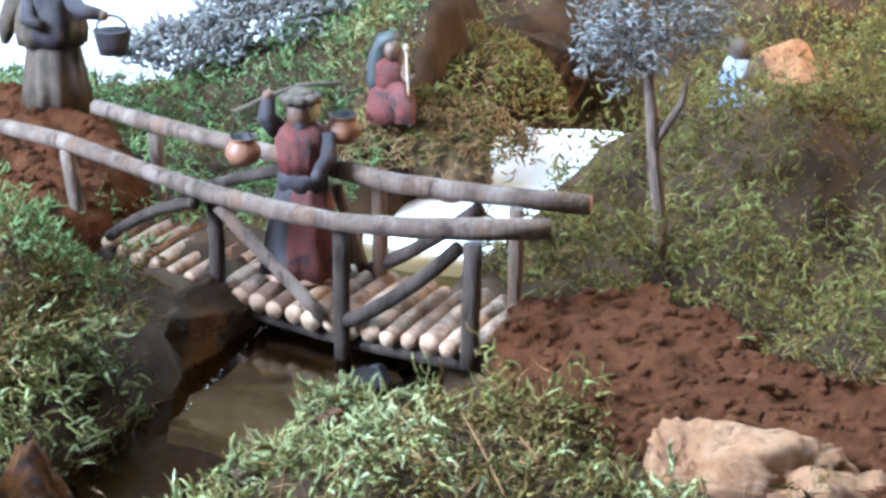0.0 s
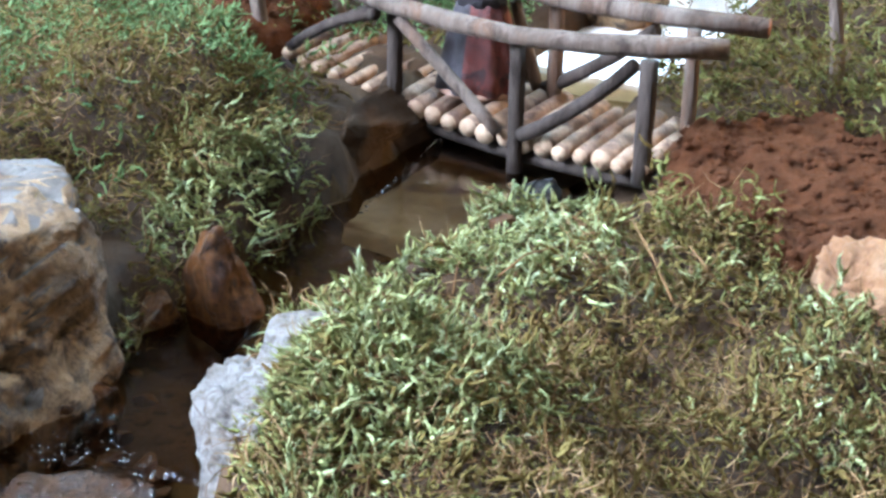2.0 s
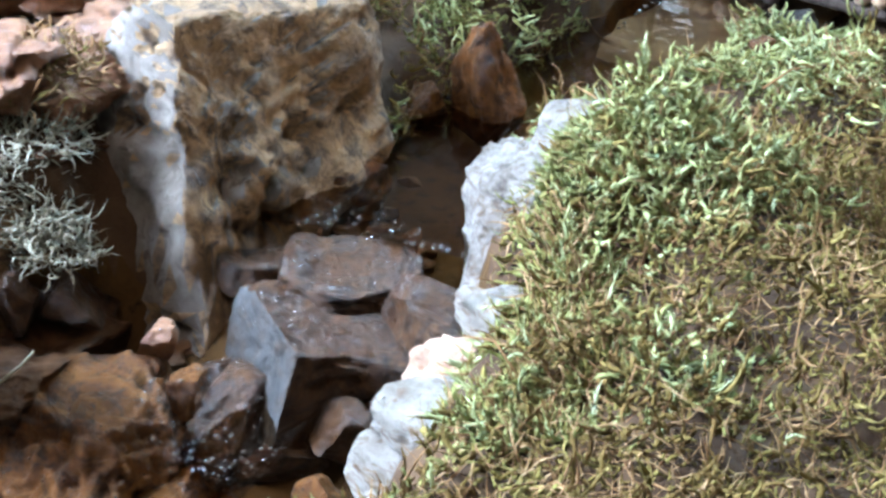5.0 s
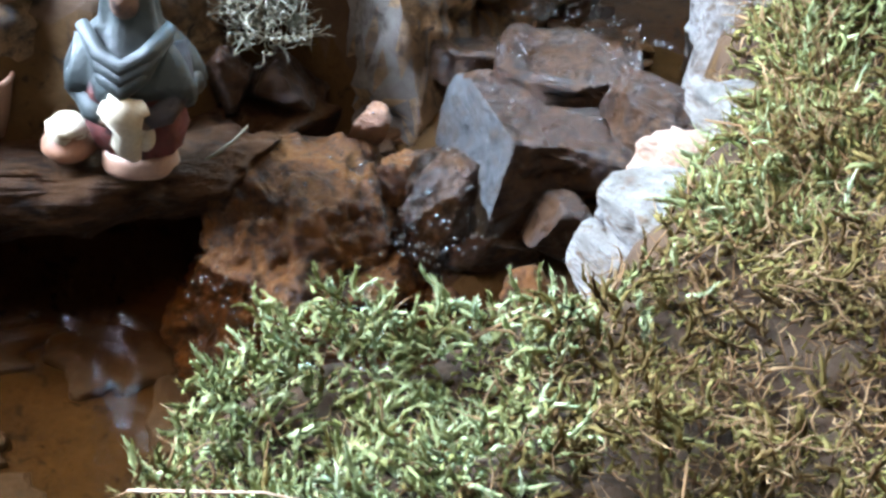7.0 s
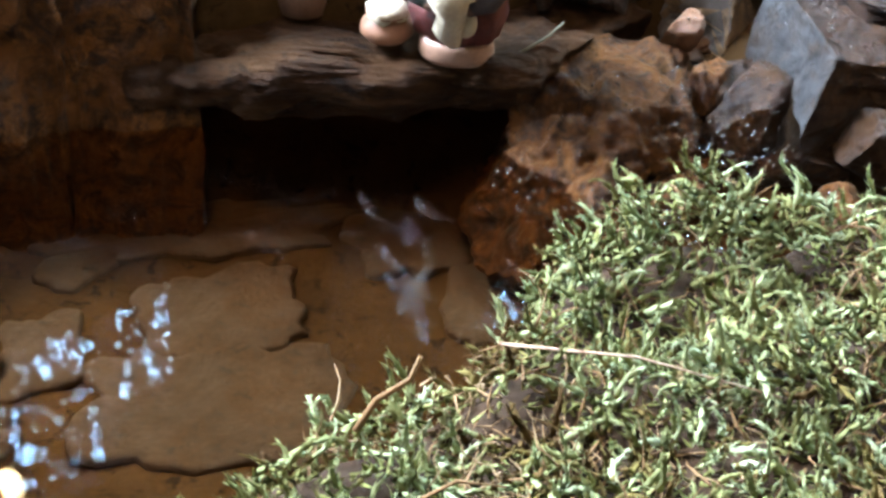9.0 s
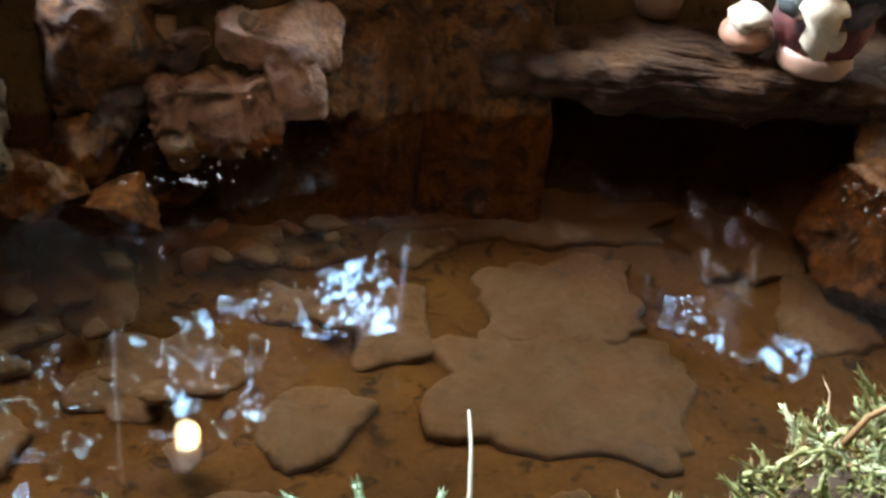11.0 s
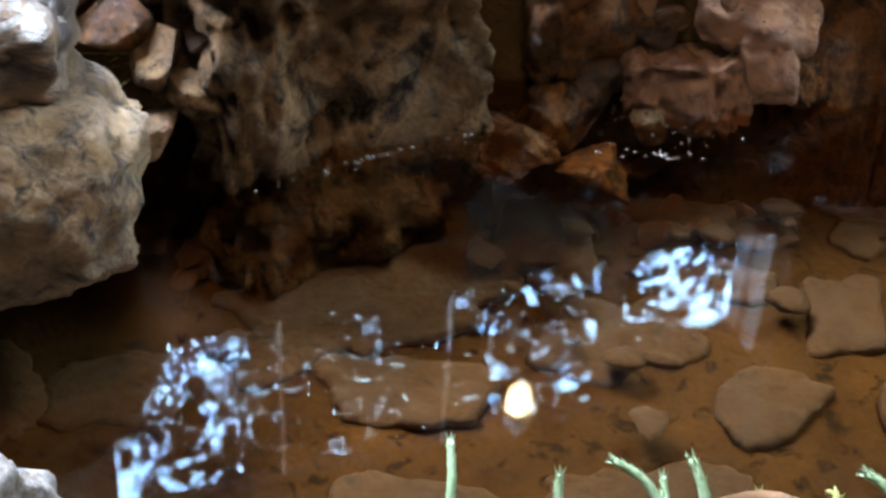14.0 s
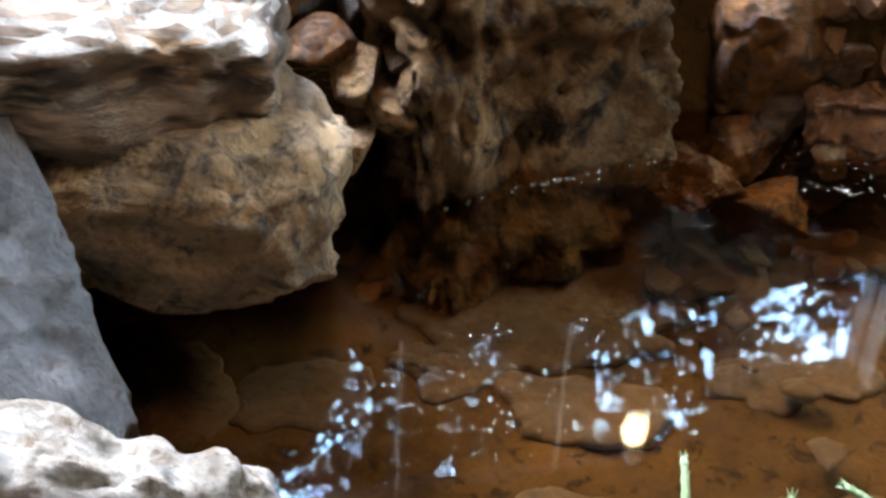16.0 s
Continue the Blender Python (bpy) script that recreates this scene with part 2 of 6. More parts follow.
M["foliage_grey"] = material("grey_green_foliage", [(0.15, (0.06, 0.048, 0.038)), (0.5, (0.125, 0.118, 0.10)), (0.9, (0.235, 0.235, 0.225))], 12, rough=(0.7, 0.9), bump=0.0, random="island")
M["bark"] = material("weathered_bark", [(0.3, (0.075, 0.049, 0.034)), (0.5, (0.165, 0.12, 0.09)), (0.8, (0.29, 0.235, 0.195))], 45, spots=(0.055, 0.034, 0.024), spot_scale=80, spot_at=(0.52, 0.66),
                     rough=(0.6, 0.85), bump=1.0, bump_scale=190, depth=0.004, stretch=(1, 1, 0.25), spec=0.25, stain=((0.16, 0.09, 0.055), 34, 0.52, 0.66))
M["bark_dark"] = material("dark_bark", [(0.3, (0.028, 0.019, 0.014)), (0.55, (0.07, 0.051, 0.04)), (0.8, (0.135, 0.105, 0.086))], 45, spots=(0.022, 0.014, 0.010), spot_scale=80, spot_at=(0.5, 0.66), rough=(0.65, 0.9), bump=1.0, bump_scale=200, depth=0.004, stretch=(1, 1, 0.25), spec=0.2)
M["log_bark"] = material("peeled_log", [(0.25, (0.13, 0.066, 0.034)), (0.5, (0.27, 0.16, 0.092)), (0.75, (0.42, 0.295, 0.20))], 50, spots=(0.095, 0.046, 0.025), spot_scale=60, spot_at=(0.52, 0.64),
                         rough=(0.55, 0.85), bump=1.0, bump_scale=200, depth=0.003, random="object", stretch=(1, 1, 0.3), stain=((0.12, 0.058, 0.032), 50, 0.54, 0.66))
M["cut_wood"] = material("sawn_log_end", [(0.3, (0.30, 0.185, 0.11)), (0.7, (0.48, 0.335, 0.215))], 60, spots=(0.2, 0.105, 0.055), spot_scale=140, rough=(0.7, 0.9), bump=0.3, bump_scale=300)
M["red_cut"] = material("reddish_sawn_end", [(0.3, (0.22, 0.085, 0.045)), (0.7, (0.33, 0.14, 0.08))], 60, rough=(0.7, 0.9), bump=0.3, bump_scale=300)
M["robe_red"] = material("painted_red_robe", [(0.3, (0.0714, 0.0136, 0.0102)), (0.7, (0.187, 0.034, 0.0221))], 60, spots=(0.028, 0.010, 0.010), spot_scale=70, spot_at=(0.5, 0.64), rough=(0.45, 0.65), bump=0.8, bump_scale=160, depth=0.004)
M["robe_dark"] = material("painted_dark_cloth", [(0.3, (0.012, 0.010, 0.012)), (0.7, (0.045, 0.034, 0.038))], 60, rough=(0.45, 0.65), bump=0.8, bump_scale=160, depth=0.004)
M["robe_tan"] = material("painted_tan_cloth", [(0.3, (0.0405, 0.0284, 0.0162)), (0.7, (0.115, 0.081, 0.0459))], 60, rough=(0.5, 0.7), bump=0.8, bump_scale=160, depth=0.004)
M["robe_brown"] = material("painted_brown_cloth", [(0.3, (0.03, 0.018, 0.011)), (0.7, (0.085, 0.052, 0.03))], 60, rough=(0.5, 0.7), bump=0.8, bump_scale=160, depth=0.004)
M["robe_teal"] = material("painted_grey_green_shawl", [(0.3, (0.014, 0.019, 0.018)), (0.7, (0.05, 0.06, 0.056))], 40, rough=(0.4, 0.6), bump=0.5, bump_scale=120, depth=0.003)
M["cloth_cream"] = material("painted_cream_cloth", [(0.3, (0.36, 0.29, 0.19)), (0.7, (0.52, 0.45, 0.33))], 50, rough=(0.5, 0.7), bump=0.2, bump_scale=220)
M["clay_skin"] = material("painted_clay", [(0.3, (0.07, 0.035, 0.02)), (0.7, (0.145, 0.078, 0.046))], 50, spots=(0.04, 0.02, 0.012), spot_scale=160, rough=(0.45, 0.65), bump=0.3, bump_scale=220)
M["terracotta"] = material("terracotta", [(0.3, (0.15, 0.062, 0.03)), (0.7, (0.29, 0.135, 0.068))], 40, rough=(0.5, 0.75), bump=0.2, bump_scale=200)
M["base_paint"] = material("brown_plinth_paint", [(0.3, (0.20, 0.10, 0.06)), (0.7, (0.33, 0.19, 0.12))], 40, rough=(0.4, 0.6), bump=0.2, bump_scale=200)
M["robe_blue"] = material("painted_blue_cloth", [(0.3, (0.14, 0.2, 0.32)), (0.7, (0.28, 0.36, 0.5))], 40, rough=(0.5, 0.7), bump=0.2, bump_scale=220)
M["plaster"] = material("brown_stone_wall", [(0.3, (0.035, 0.024, 0.014)), (0.7, (0.075, 0.052, 0.032))], 5, rough=(0.8, 0.95), bump=0.4, bump_scale=40)
M["ceiling"] = material("ceiling_boards", [(0.3, (0.05, 0.034, 0.02)), (0.7, (0.085, 0.06, 0.037))], 3, rough=(0.7, 0.9), bump=0.1, bump_scale=60)
M["board"] = material("pale_blue_board", [(0.3, (0.70, 0.80, 0.82)), (0.7, (0.82, 0.86, 0.87))], 5, rough=(0.7, 0.9), bump=0.05, bump_scale=60)
M["floor"] = material("grey_floor", [(0.3, (0.22, 0.2, 0.18)), (0.7, (0.32, 0.3, 0.27))], 6, rough=(0.4, 0.7), bump=0.05, bump_scale=60)
M["frame_white"] = material("white_window_paint", [(0.3, (0.62, 0.64, 0.68)), (0.7, (0.74, 0.76, 0.8))], 6, rough=(0.3, 0.5), bump=0.05, bump_scale=60)
M["outdoor_leaf"] = material("tree_leaves", [(0.2, (0.012, 0.016, 0.008)), (0.8, (0.035, 0.04, 0.02))], 6, rough=(0.6, 0.8), bump=0.0, random="island", spec=0.1)
M["pale_bed"] = material("pale_plaster_and_sheen", [(0.3, (0.16, 0.13, 0.095)), (0.55, (0.30, 0.26, 0.205)), (0.8, (0.50, 0.46, 0.40))], 14, spots=(0.16, 0.12, 0.08), spot_scale=18, rough=(0.3, 0.6), bump=0.4, bump_scale=60)
# bright reflection on the water behind the bridge, put in as white
M["white_sheen"] = material("white_water_sheen", [(0.3, (0.88, 0.9, 0.9)), (0.7, (0.92, 0.94, 0.95))], 14, rough=(0.1, 0.2), bump=0.1, bump_scale=6)
M["plinth"] = material("plinth_cloth", [(0.3, (0.10, 0.09, 0.05)), (0.7, (0.16, 0.14, 0.08))], 8, rough=(0.8, 1.0), bump=0.2, bump_scale=120)


def water_material(name, tint, ripple, scale):
    m = bpy.data.materials.new(name)
    m.use_nodes = True
    nt = m.node_tree
    nt.nodes.remove(nt.nodes["Principled BSDF"])
    out = nt.nodes["Material Output"]
    clear = nt.nodes.new("ShaderNodeBsdfTransparent")
    clear.inputs[0].default_value = (*tint, 1)
    gl = nt.nodes.new("ShaderNodeBsdfGlossy")
    gl.inputs["Roughness"].default_value = 0.02
    fr = nt.nodes.new("ShaderNodeFresnel")
    fr.inputs[0].default_value = 1.4
    bm = nt.nodes.new("ShaderNodeBump")
    bm.inputs["Strength"].default_value, bm.inputs["Distance"].default_value = ripple, 0.002
    tc = nt.nodes.new("ShaderNodeTexCoord")
    nt.links.new(noise_node(nt, tc.outputs["Object"], scale, 2, 0.5), bm.inputs["Height"])
    for n in (gl, fr):
        nt.links.new(bm.outputs[0], n.inputs["Normal"])
    mx = nt.nodes.new("ShaderNodeMixShader")
    nt.links.new(fr.outputs[0], mx.inputs[0])
    nt.links.new(clear.outputs[0], mx.inputs[1])
    nt.links.new(gl.outputs[0], mx.inputs[2])
    nt.links.new(mx.outputs[0], out.inputs[0])
    return m


M["pool_water"] = water_material("brown_pool_water", (0.90, 0.74, 0.54), 0.05, 14)
M["stream_water"] = water_material("running_water", (0.56, 0.44, 0.30), 0.25, 60)

# ---- mesh helpers ----


def link(name, bm, mats, smooth=True):
    me = bpy.data.meshes.new(name)
    bm.normal_update()
    bm.to_mesh(me)
    bm.free()
    for m in mats if isinstance(mats, (list, tuple)) else [mats]:
        me.materials.append(m)
    if smooth:
        me.polygons.foreach_set("use_smooth", [True] * len(me.polygons))
    return new(name, me)


def part(name, bm, mat, parent, label="", smooth=True):
    ob = link(name, bm, mat, smooth)
    ob.parent = parent
    return tagged(ob, label)


def np_mesh(name, verts, faces, mats, smooth=True):
    me = bpy.data.meshes.new(name)
    me.from_pydata(verts.tolist() if hasattr(verts, "tolist") else verts, [], faces.tolist() if hasattr(faces, "tolist") else faces)
    for m in mats if isinstance(mats, (list, tuple)) else [mats]:
        me.materials.append(m)
    if smooth:
        me.polygons.foreach_set("use_smooth", [True] * len(me.polygons))
    me.update()
    return new(name, me)


def thing(name, at, label, category, group="", kind=""):
    e = new(name)
    e.location = at
    e.empty_display_size = 0.02
    return tagged(e, label, category, group, kind)


def fbm(p, octaves=4, seed=0.0):
    v, a, q = 0.0, 1.0, Vector(p) + Vector((seed * 7.3, seed * 3.1, seed * 5.7))
    for _ in range(octaves):
        v += a * noise.noise(q)
        q, a = q * 2.1, a * 0.5
    return v


def grid_noise(x, y, scale, seed, octaves=4):
    """Value noise over arrays, the same every time."""
    out, amp = np.zeros_like(x), 1.0
    for o in range(octaves):
        rng = np.random.RandomState(seed * 13 + o)
        tab = rng.rand(64, 64) * 2 - 1
        u, v = x * scale + 100, y * scale + 100
        i, j = np.floor(u).astype(int), np.floor(v).astype(int)
        fu, fv = u - i, v - j
        fu, fv = fu * fu * (3 - 2 * fu), fv * fv * (3 - 2 * fv)
        a, b = tab[i % 64, j % 64], tab[(i + 1) % 64, j % 64]
        c, d = tab[i % 64, (j + 1) % 64], tab[(i + 1) % 64, (j + 1) % 64]
        out += amp * ((a * (1 - fu) + b * fu) * (1 - fv) + (c * (1 - fu) + d * fu) * fv)
        scale, amp = scale * 2.03, amp * 0.5
    return out


def tube(bm, pts, radii, sides=10, mat=0, cap=True, cap_mat=None, wobble=0.0, seed=0):
    """A tapered tube along points."""
    rings, rng = [], random.Random(seed)
    pts = [Vector(p) for p in pts]
    ref = Vector((0, 0, 1)) if abs((pts[-1] - pts[0]).normalized().z) < 0.9 else Vector((1, 0, 0))
    for i, p in enumerate(pts):
        t = (pts[min(i + 1, len(pts) - 1)] - pts[max(i - 1, 0)]).normalized()
        s = t.cross(ref).normalized()
        u = s.cross(t)
        rings.append([bm.verts.new(p + (s * math.cos(2 * math.pi * k / sides) + u * math.sin(2 * math.pi * k / sides)) * radii[i] * (1 + wobble * (rng.random() - 0.5)))
                      for k in range(sides)])
    for a, b in zip(rings, rings[1:]):
        for k in range(sides):
            f = bm.faces.new((a[k], a[(k + 1) % sides], b[(k + 1) % sides], b[k]))
            f.material_index, f.smooth = mat, True
    if cap:
        for ring in (rings[0][::-1], rings[-1]):
            f = bm.faces.new(ring)
            f.material_index = mat if cap_mat is None else cap_mat
    return rings


def line(a, b, n, sag=0.0, jitter=0.0, seed=0):
    rng = random.Random(seed)
    out = []
    for i in range(n):
        t = i / (n - 1)
        p = Vector(a).lerp(Vector(b), t)
        p.z -= sag * 4 * t * (1 - t)
        if 0 < i < n - 1:
            p += Vector([(rng.random() - 0.5) * jitter for _ in range(3)])
        out.append(p)
    return out

# ---- the room: walls with windows, floor, ceiling ----
WALL_U = Vector((0.476, 0.88, 0)).normalized()
WALL_O = Vector((-1.77, 0.46, 0))
WALL_N = Vector((-WALL_U.y, WALL_U.x, 0))


def box(bm, lo, hi, m=Matrix()):
    vs = [bm.verts.new(m @ Vector((x, y, z))) for x in (lo[0], hi[0]) for y in (lo[1], hi[1]) for z in (lo[2], hi[2])]
    for f in ((0, 1, 3, 2), (4, 6, 7, 5), (0, 4, 5, 1), (2, 3, 7, 6), (0, 2, 6, 4), (1, 5, 7, 3)):
        bm.faces.new([vs[i] for i in f])


def wall_with_windows(name, origin, along, length_from, length_to, openings, label):
    """A 0.1 m wall along a line, thickness outwards, with rectangular openings (s0, s1, z0, z1)."""
    m = Matrix((( along.x, -along.y, 0, origin[0]), (along.y, along.x, 0, origin[1]), (0, 0, 1, 0), (0, 0, 0, 1)))
    bm = bmesh.new()
    s = length_from
    for s0, s1, z0, z1 in sorted(openings):
        box(bm, (s, 0, -0.8), (s0, 0.1, 2.6), m)
        box(bm, (s0, 0, -0.8), (s1, 0.1, z0), m)
        box(bm, (s0, 0, z1), (s1, 0.1, 2.6), m)
        s = s1
    box(bm, (s, 0, -0.8), (length_to, 0.1, 2.6), m)
    bmesh.ops.recalc_face_normals(bm, faces=bm.faces)
    ob = link(name, bm, M["plaster"], False)
    tagged(ob, label, "wall", kind="structure")
    return m


def window_unit(name, m, s0, s1, z0, z1, mullions, jamb=False, open_at=None):
    w = thing(name, (0, 0, 0), "white painted window with narrow glazing bars", "window", kind="structure")
    f = 0.008
    for lo, hi in (((s0, 0.05, z0), (s1, 0.09, z0 + f)), ((s0, 0.05, z1 - f), (s1, 0.09, z1)), ((s0, 0.05, z0 + f), (s0 + f, 0.09, z1 - f)), ((s1 - f, 0.05, z0 + f), (s1, 0.09, z1 - f))):
        if open_at is not None and hi[0] - lo[0] < 0.02 and abs(lo[0] - open_at) < 0.02:
            continue
        bm = bmesh.new()
        box(bm, lo, hi, m)
        bmesh.ops.recalc_face_normals(bm, faces=bm.faces)
        part("window_frame", bm, M["bark_dark"], w, smooth=False)
    for n0, n1 in ((0.0, 0.018), (0.026, 0.040), (0.060, 0.10)) if jamb else ():
        bm = bmesh.new()
        box(bm, (s1 - 0.012, n0, z0 + f), (s1 - 0.0005, n1, z1 - f), m)
        bmesh.ops.recalc_face_normals(bm, faces=bm.faces)
        part("jamb_lining", bm, M["frame_white"], w, "white painted jamb strip", smooth=False)
    for k in range(1, mullions):
        s = s0 + (s1 - s0) * k / mullions
        bm = bmesh.new()
        box(bm, (s - 0.003, 0.06, z0 + f), (s + 0.003, 0.07, z1 - f), m)
        bmesh.ops.recalc_face_normals(bm, faces=bm.faces)
        part("glazing_bar", bm, M["frame_white"], w, smooth=False)
    return w


m_left = wall_with_windows("wall_west", WALL_O, WALL_U, -2.6, 0.75, [(-2.2, -0.9, 0.9, 2.3), (-0.78, 0.19, 1.47, 1.93), (0.19, 0.49, 1.47, 1.78)], "dark brown stone wall with three windows")
window_unit("window_1", m_left, -0.78, 0.19, 1.47, 1.93, 3, open_at=0.19)
window_unit("window_4", m_left, 0.19, 0.49, 1.47, 1.78, 1, True, 0.19)
window_unit("window_2", m_left, -2.2, -0.9, 0.9, 2.3, 2)
m_back = wall_with_windows("wall_north", Vector((-1.42, 1.12, 0)), Vector((1, 0, 0)), -0.15, 4.6, [(0.23, 0.58, 1.54, 1.72), (0.6, 2.4, 2.15, 2.55)], "dark brown stone wall behind the display")
# made-up high window, the opening for the added rear lamp
window_unit("added_window", m_back, 0.6, 2.4, 2.15, 2.55, 3)
window_unit("window_3", m_back, 0.23, 0.58, 1.54, 1.72, 1)
for nm, lo, hi in (("wall_east", (3.0, -3.2, -0.8), (3.2, 1.3, 2.6)), ("wall_south", (-3.2, -3.4, -0.8), (3.2, -3.2, 2.6)), ("wall_west_end", (-3.4, -3.4, -0.8), (-3.2, -1.6, 2.6))):
    bm = bmesh.new()
    box(bm, lo, hi)
    bmesh.ops.recalc_face_normals(bm, faces=bm.faces)
    tagged(link(nm, bm, M["plaster"], False), "dark brown stone wall of the hall", "wall", kind="structure")
w0, w1 = m_left @ Vector((-2.6, 0.1, 0)), m_left @ Vector((0.75, 0.1, 0))
for nm, z0, z1, mt, lb in (("floor", -0.9, -0.8, "floor", "grey stone floor of the hall"), ("ceiling", 2.6, 2.7, "ceiling", "dark boarded ceiling")):
    bm = bmesh.new()
    outline = [(w0.x, w0.y), (w1.x, w1.y), (3.2, 1.22), (3.2, -3.4), (-3.4, -3.4), (-3.4, -1.75)]
    lower, upper = [bm.verts.new((x, y, z0)) for x, y in outline], [bm.verts.new((x, y, z1)) for x, y in outline]
    bm.faces.new(lower)
    bm.faces.new(upper[::-1])
    for i in range(6):
        bm.faces.new((lower[i], upper[i], upper[(i + 1) % 6], lower[(i + 1) % 6]))
    bmesh.ops.recalc_face_normals(bm, faces=bm.faces)
    tagged(link(nm, bm, M[mt], False), lb, nm, kind="structure")
bm = bmesh.new()
box(bm, (-1.1, 0.98, -0.8), (-0.1, 1.0, 0.5))
bmesh.ops.recalc_face_normals(bm, faces=bm.faces)
tagged(link("backdrop_board", bm, M["board"], False), "pale blue-white board standing behind the display", "board", kind="structure")

# an added board, out of view, that blocks part of the window's reflection
edge_board = thing("reflection_screen", (-0.915, -0.27, 0.02), "plain dark brown board added to hide part of the window's reflection", "board")
bm = bmesh.new()
box(bm, (0, -0.006, 0), (0.15, 0.006, 0.72), Matrix.Rotation(radians(35), 4, "Z"))
bmesh.ops.recalc_face_normals(bm, faces=bm.faces)
part("panel", bm, M["bark_dark"], edge_board, smooth=False)

# sky beyond the windows, a plain glowing backdrop
glow = bpy.data.materials.new("bright_sky")
glow.use_nodes = True
gb = glow.node_tree.nodes["Principled BSDF"]
gb.inputs["Base Color"].default_value = (0, 0, 0, 1)
gb.inputs["Emission Color"].default_value = (0.29, 0.58, 1.0, 1)
gb.inputs["Emission Strength"].default_value = 46.0
for nm, m, s0, s1 in (("backdrop", m_left, -1.6, 5.0), ("backdrop", m_back, -2.5, 2.4)):
    bm = bmesh.new()
    vs = [bm.verts.new(m @ Vector(c)) for c in ((s0, 2.2, 1.2), (s1, 2.2, 1.2), (s1, 2.2, 7.0), (s0, 2.2, 7.0))]
    bm.faces.new(vs)
    tagged(link(nm, bm, glow, False), "bright open sky beyond the windows", "sky", kind="structure")

# ---- the ground of the display ----
STREAM = [(-0.37, -0.66, 0.0), (-0.335, -0.585, 0.02), (-0.295, -0.5, 0.06), (-0.285, -0.40, 0.085), (-0.255, -0.29, 0.085), (-0.165, -0.11, 0.085), (-0.118, 0.02, 0.085),
          (-0.06, 0.16, 0.085), (0.0, 0.28, 0.085), (0.075, 0.40, 0.085), (0.115, 0.56, 0.085)]
POOL = [(-0.94, -1.06), (-0.87, -0.90), (-0.80, -0.84), (-0.715, -0.775), (-0.665, -0.69), (-0.55, -0.60), (-0.44, -0.60), (-0.33, -0.66), (-0.265, -0.70), (-0.265, -0.74), (-0.29, -0.775),
        (-0.345, -0.80), (-0.367, -0.85), (-0.36, -0.91), (-0.385, -0.97), (-0.42, -1.03), (-0.475, -1.09), (-0.54, -1.145), (-0.60, -1.21), (-0.68, -1.29), (-0.82, -1.31), (-0.93, -1.20)]
GULLY = [(-0.26, -0.72), (-0.215, -0.64), (-0.205, -0.54), (-0.235, -0.47), (-0.245, -0.40), (-0.35, -0.40), (-0.40, -0.47), (-0.47, -0.52), (-0.50, -0.60), (-0.36, -0.70)]
PATH_R = [(0.09, -0.072), (0.145, -0.15), (0.25, -0.215), (0.45, -0.31), (0.9, -0.47)]
PATH_L = [(-0.355, 0.205), (-0.39, 0.26), (-0.47, 0.34), (-0.8, 0.5), (-1.1, 0.6)]


def step(a, b, v):
    t = np.clip((v - a) / (b - a), 0, 1)
    return t * t * (3 - 2 * t)


def to_line(x, y, pts):
    """The distance to a polyline, and how far along it, from 0 to the number of legs."""
    best, along = np.full(x.shape, 9.0), np.zeros(x.shape)
    for i, (a, b) in enumerate(zip(pts, pts[1:])):
        dx, dy = b[0] - a[0], b[1] - a[1]
        t = np.clip(((x - a[0]) * dx + (y - a[1]) * dy) / (dx * dx + dy * dy), 0, 1)
        d = np.hypot(x - a[0] - t * dx, y - a[1] - t * dy)
        along = np.where(d < best, i + t, along)
        best = np.minimum(best, d)
    return best, along


def to_area(x, y, poly):
    """The signed distance to a polygon, negative inside."""
    d, _ = to_line(x, y, poly + poly[:1])
    inside = np.zeros(x.shape, bool)
    for (ax, ay), (bx, by) in zip(poly, poly[1:] + poly[:1]):
        cross = (ay > y) != (by > y)
        inside ^= cross & (x < (bx - ax) * (y - ay) / (by - ay + 1e-12) + ax)
    return np.where(inside, -d, d)


def hill(x, y, cx, cy, rx, ry, h):
    return h * np.exp(-(((x - cx) / rx) ** 2 + ((y - cy) / ry) ** 2))


def stream_width(along):
    return np.interp(along, [0, 1, 2, 3, 4, 5, 6, 7, 8, 9, 10], [0.05, 0.045, 0.035, 0.05, 0.042, 0.058, 0.062, 0.055, 0.055, 0.07, 0.075])


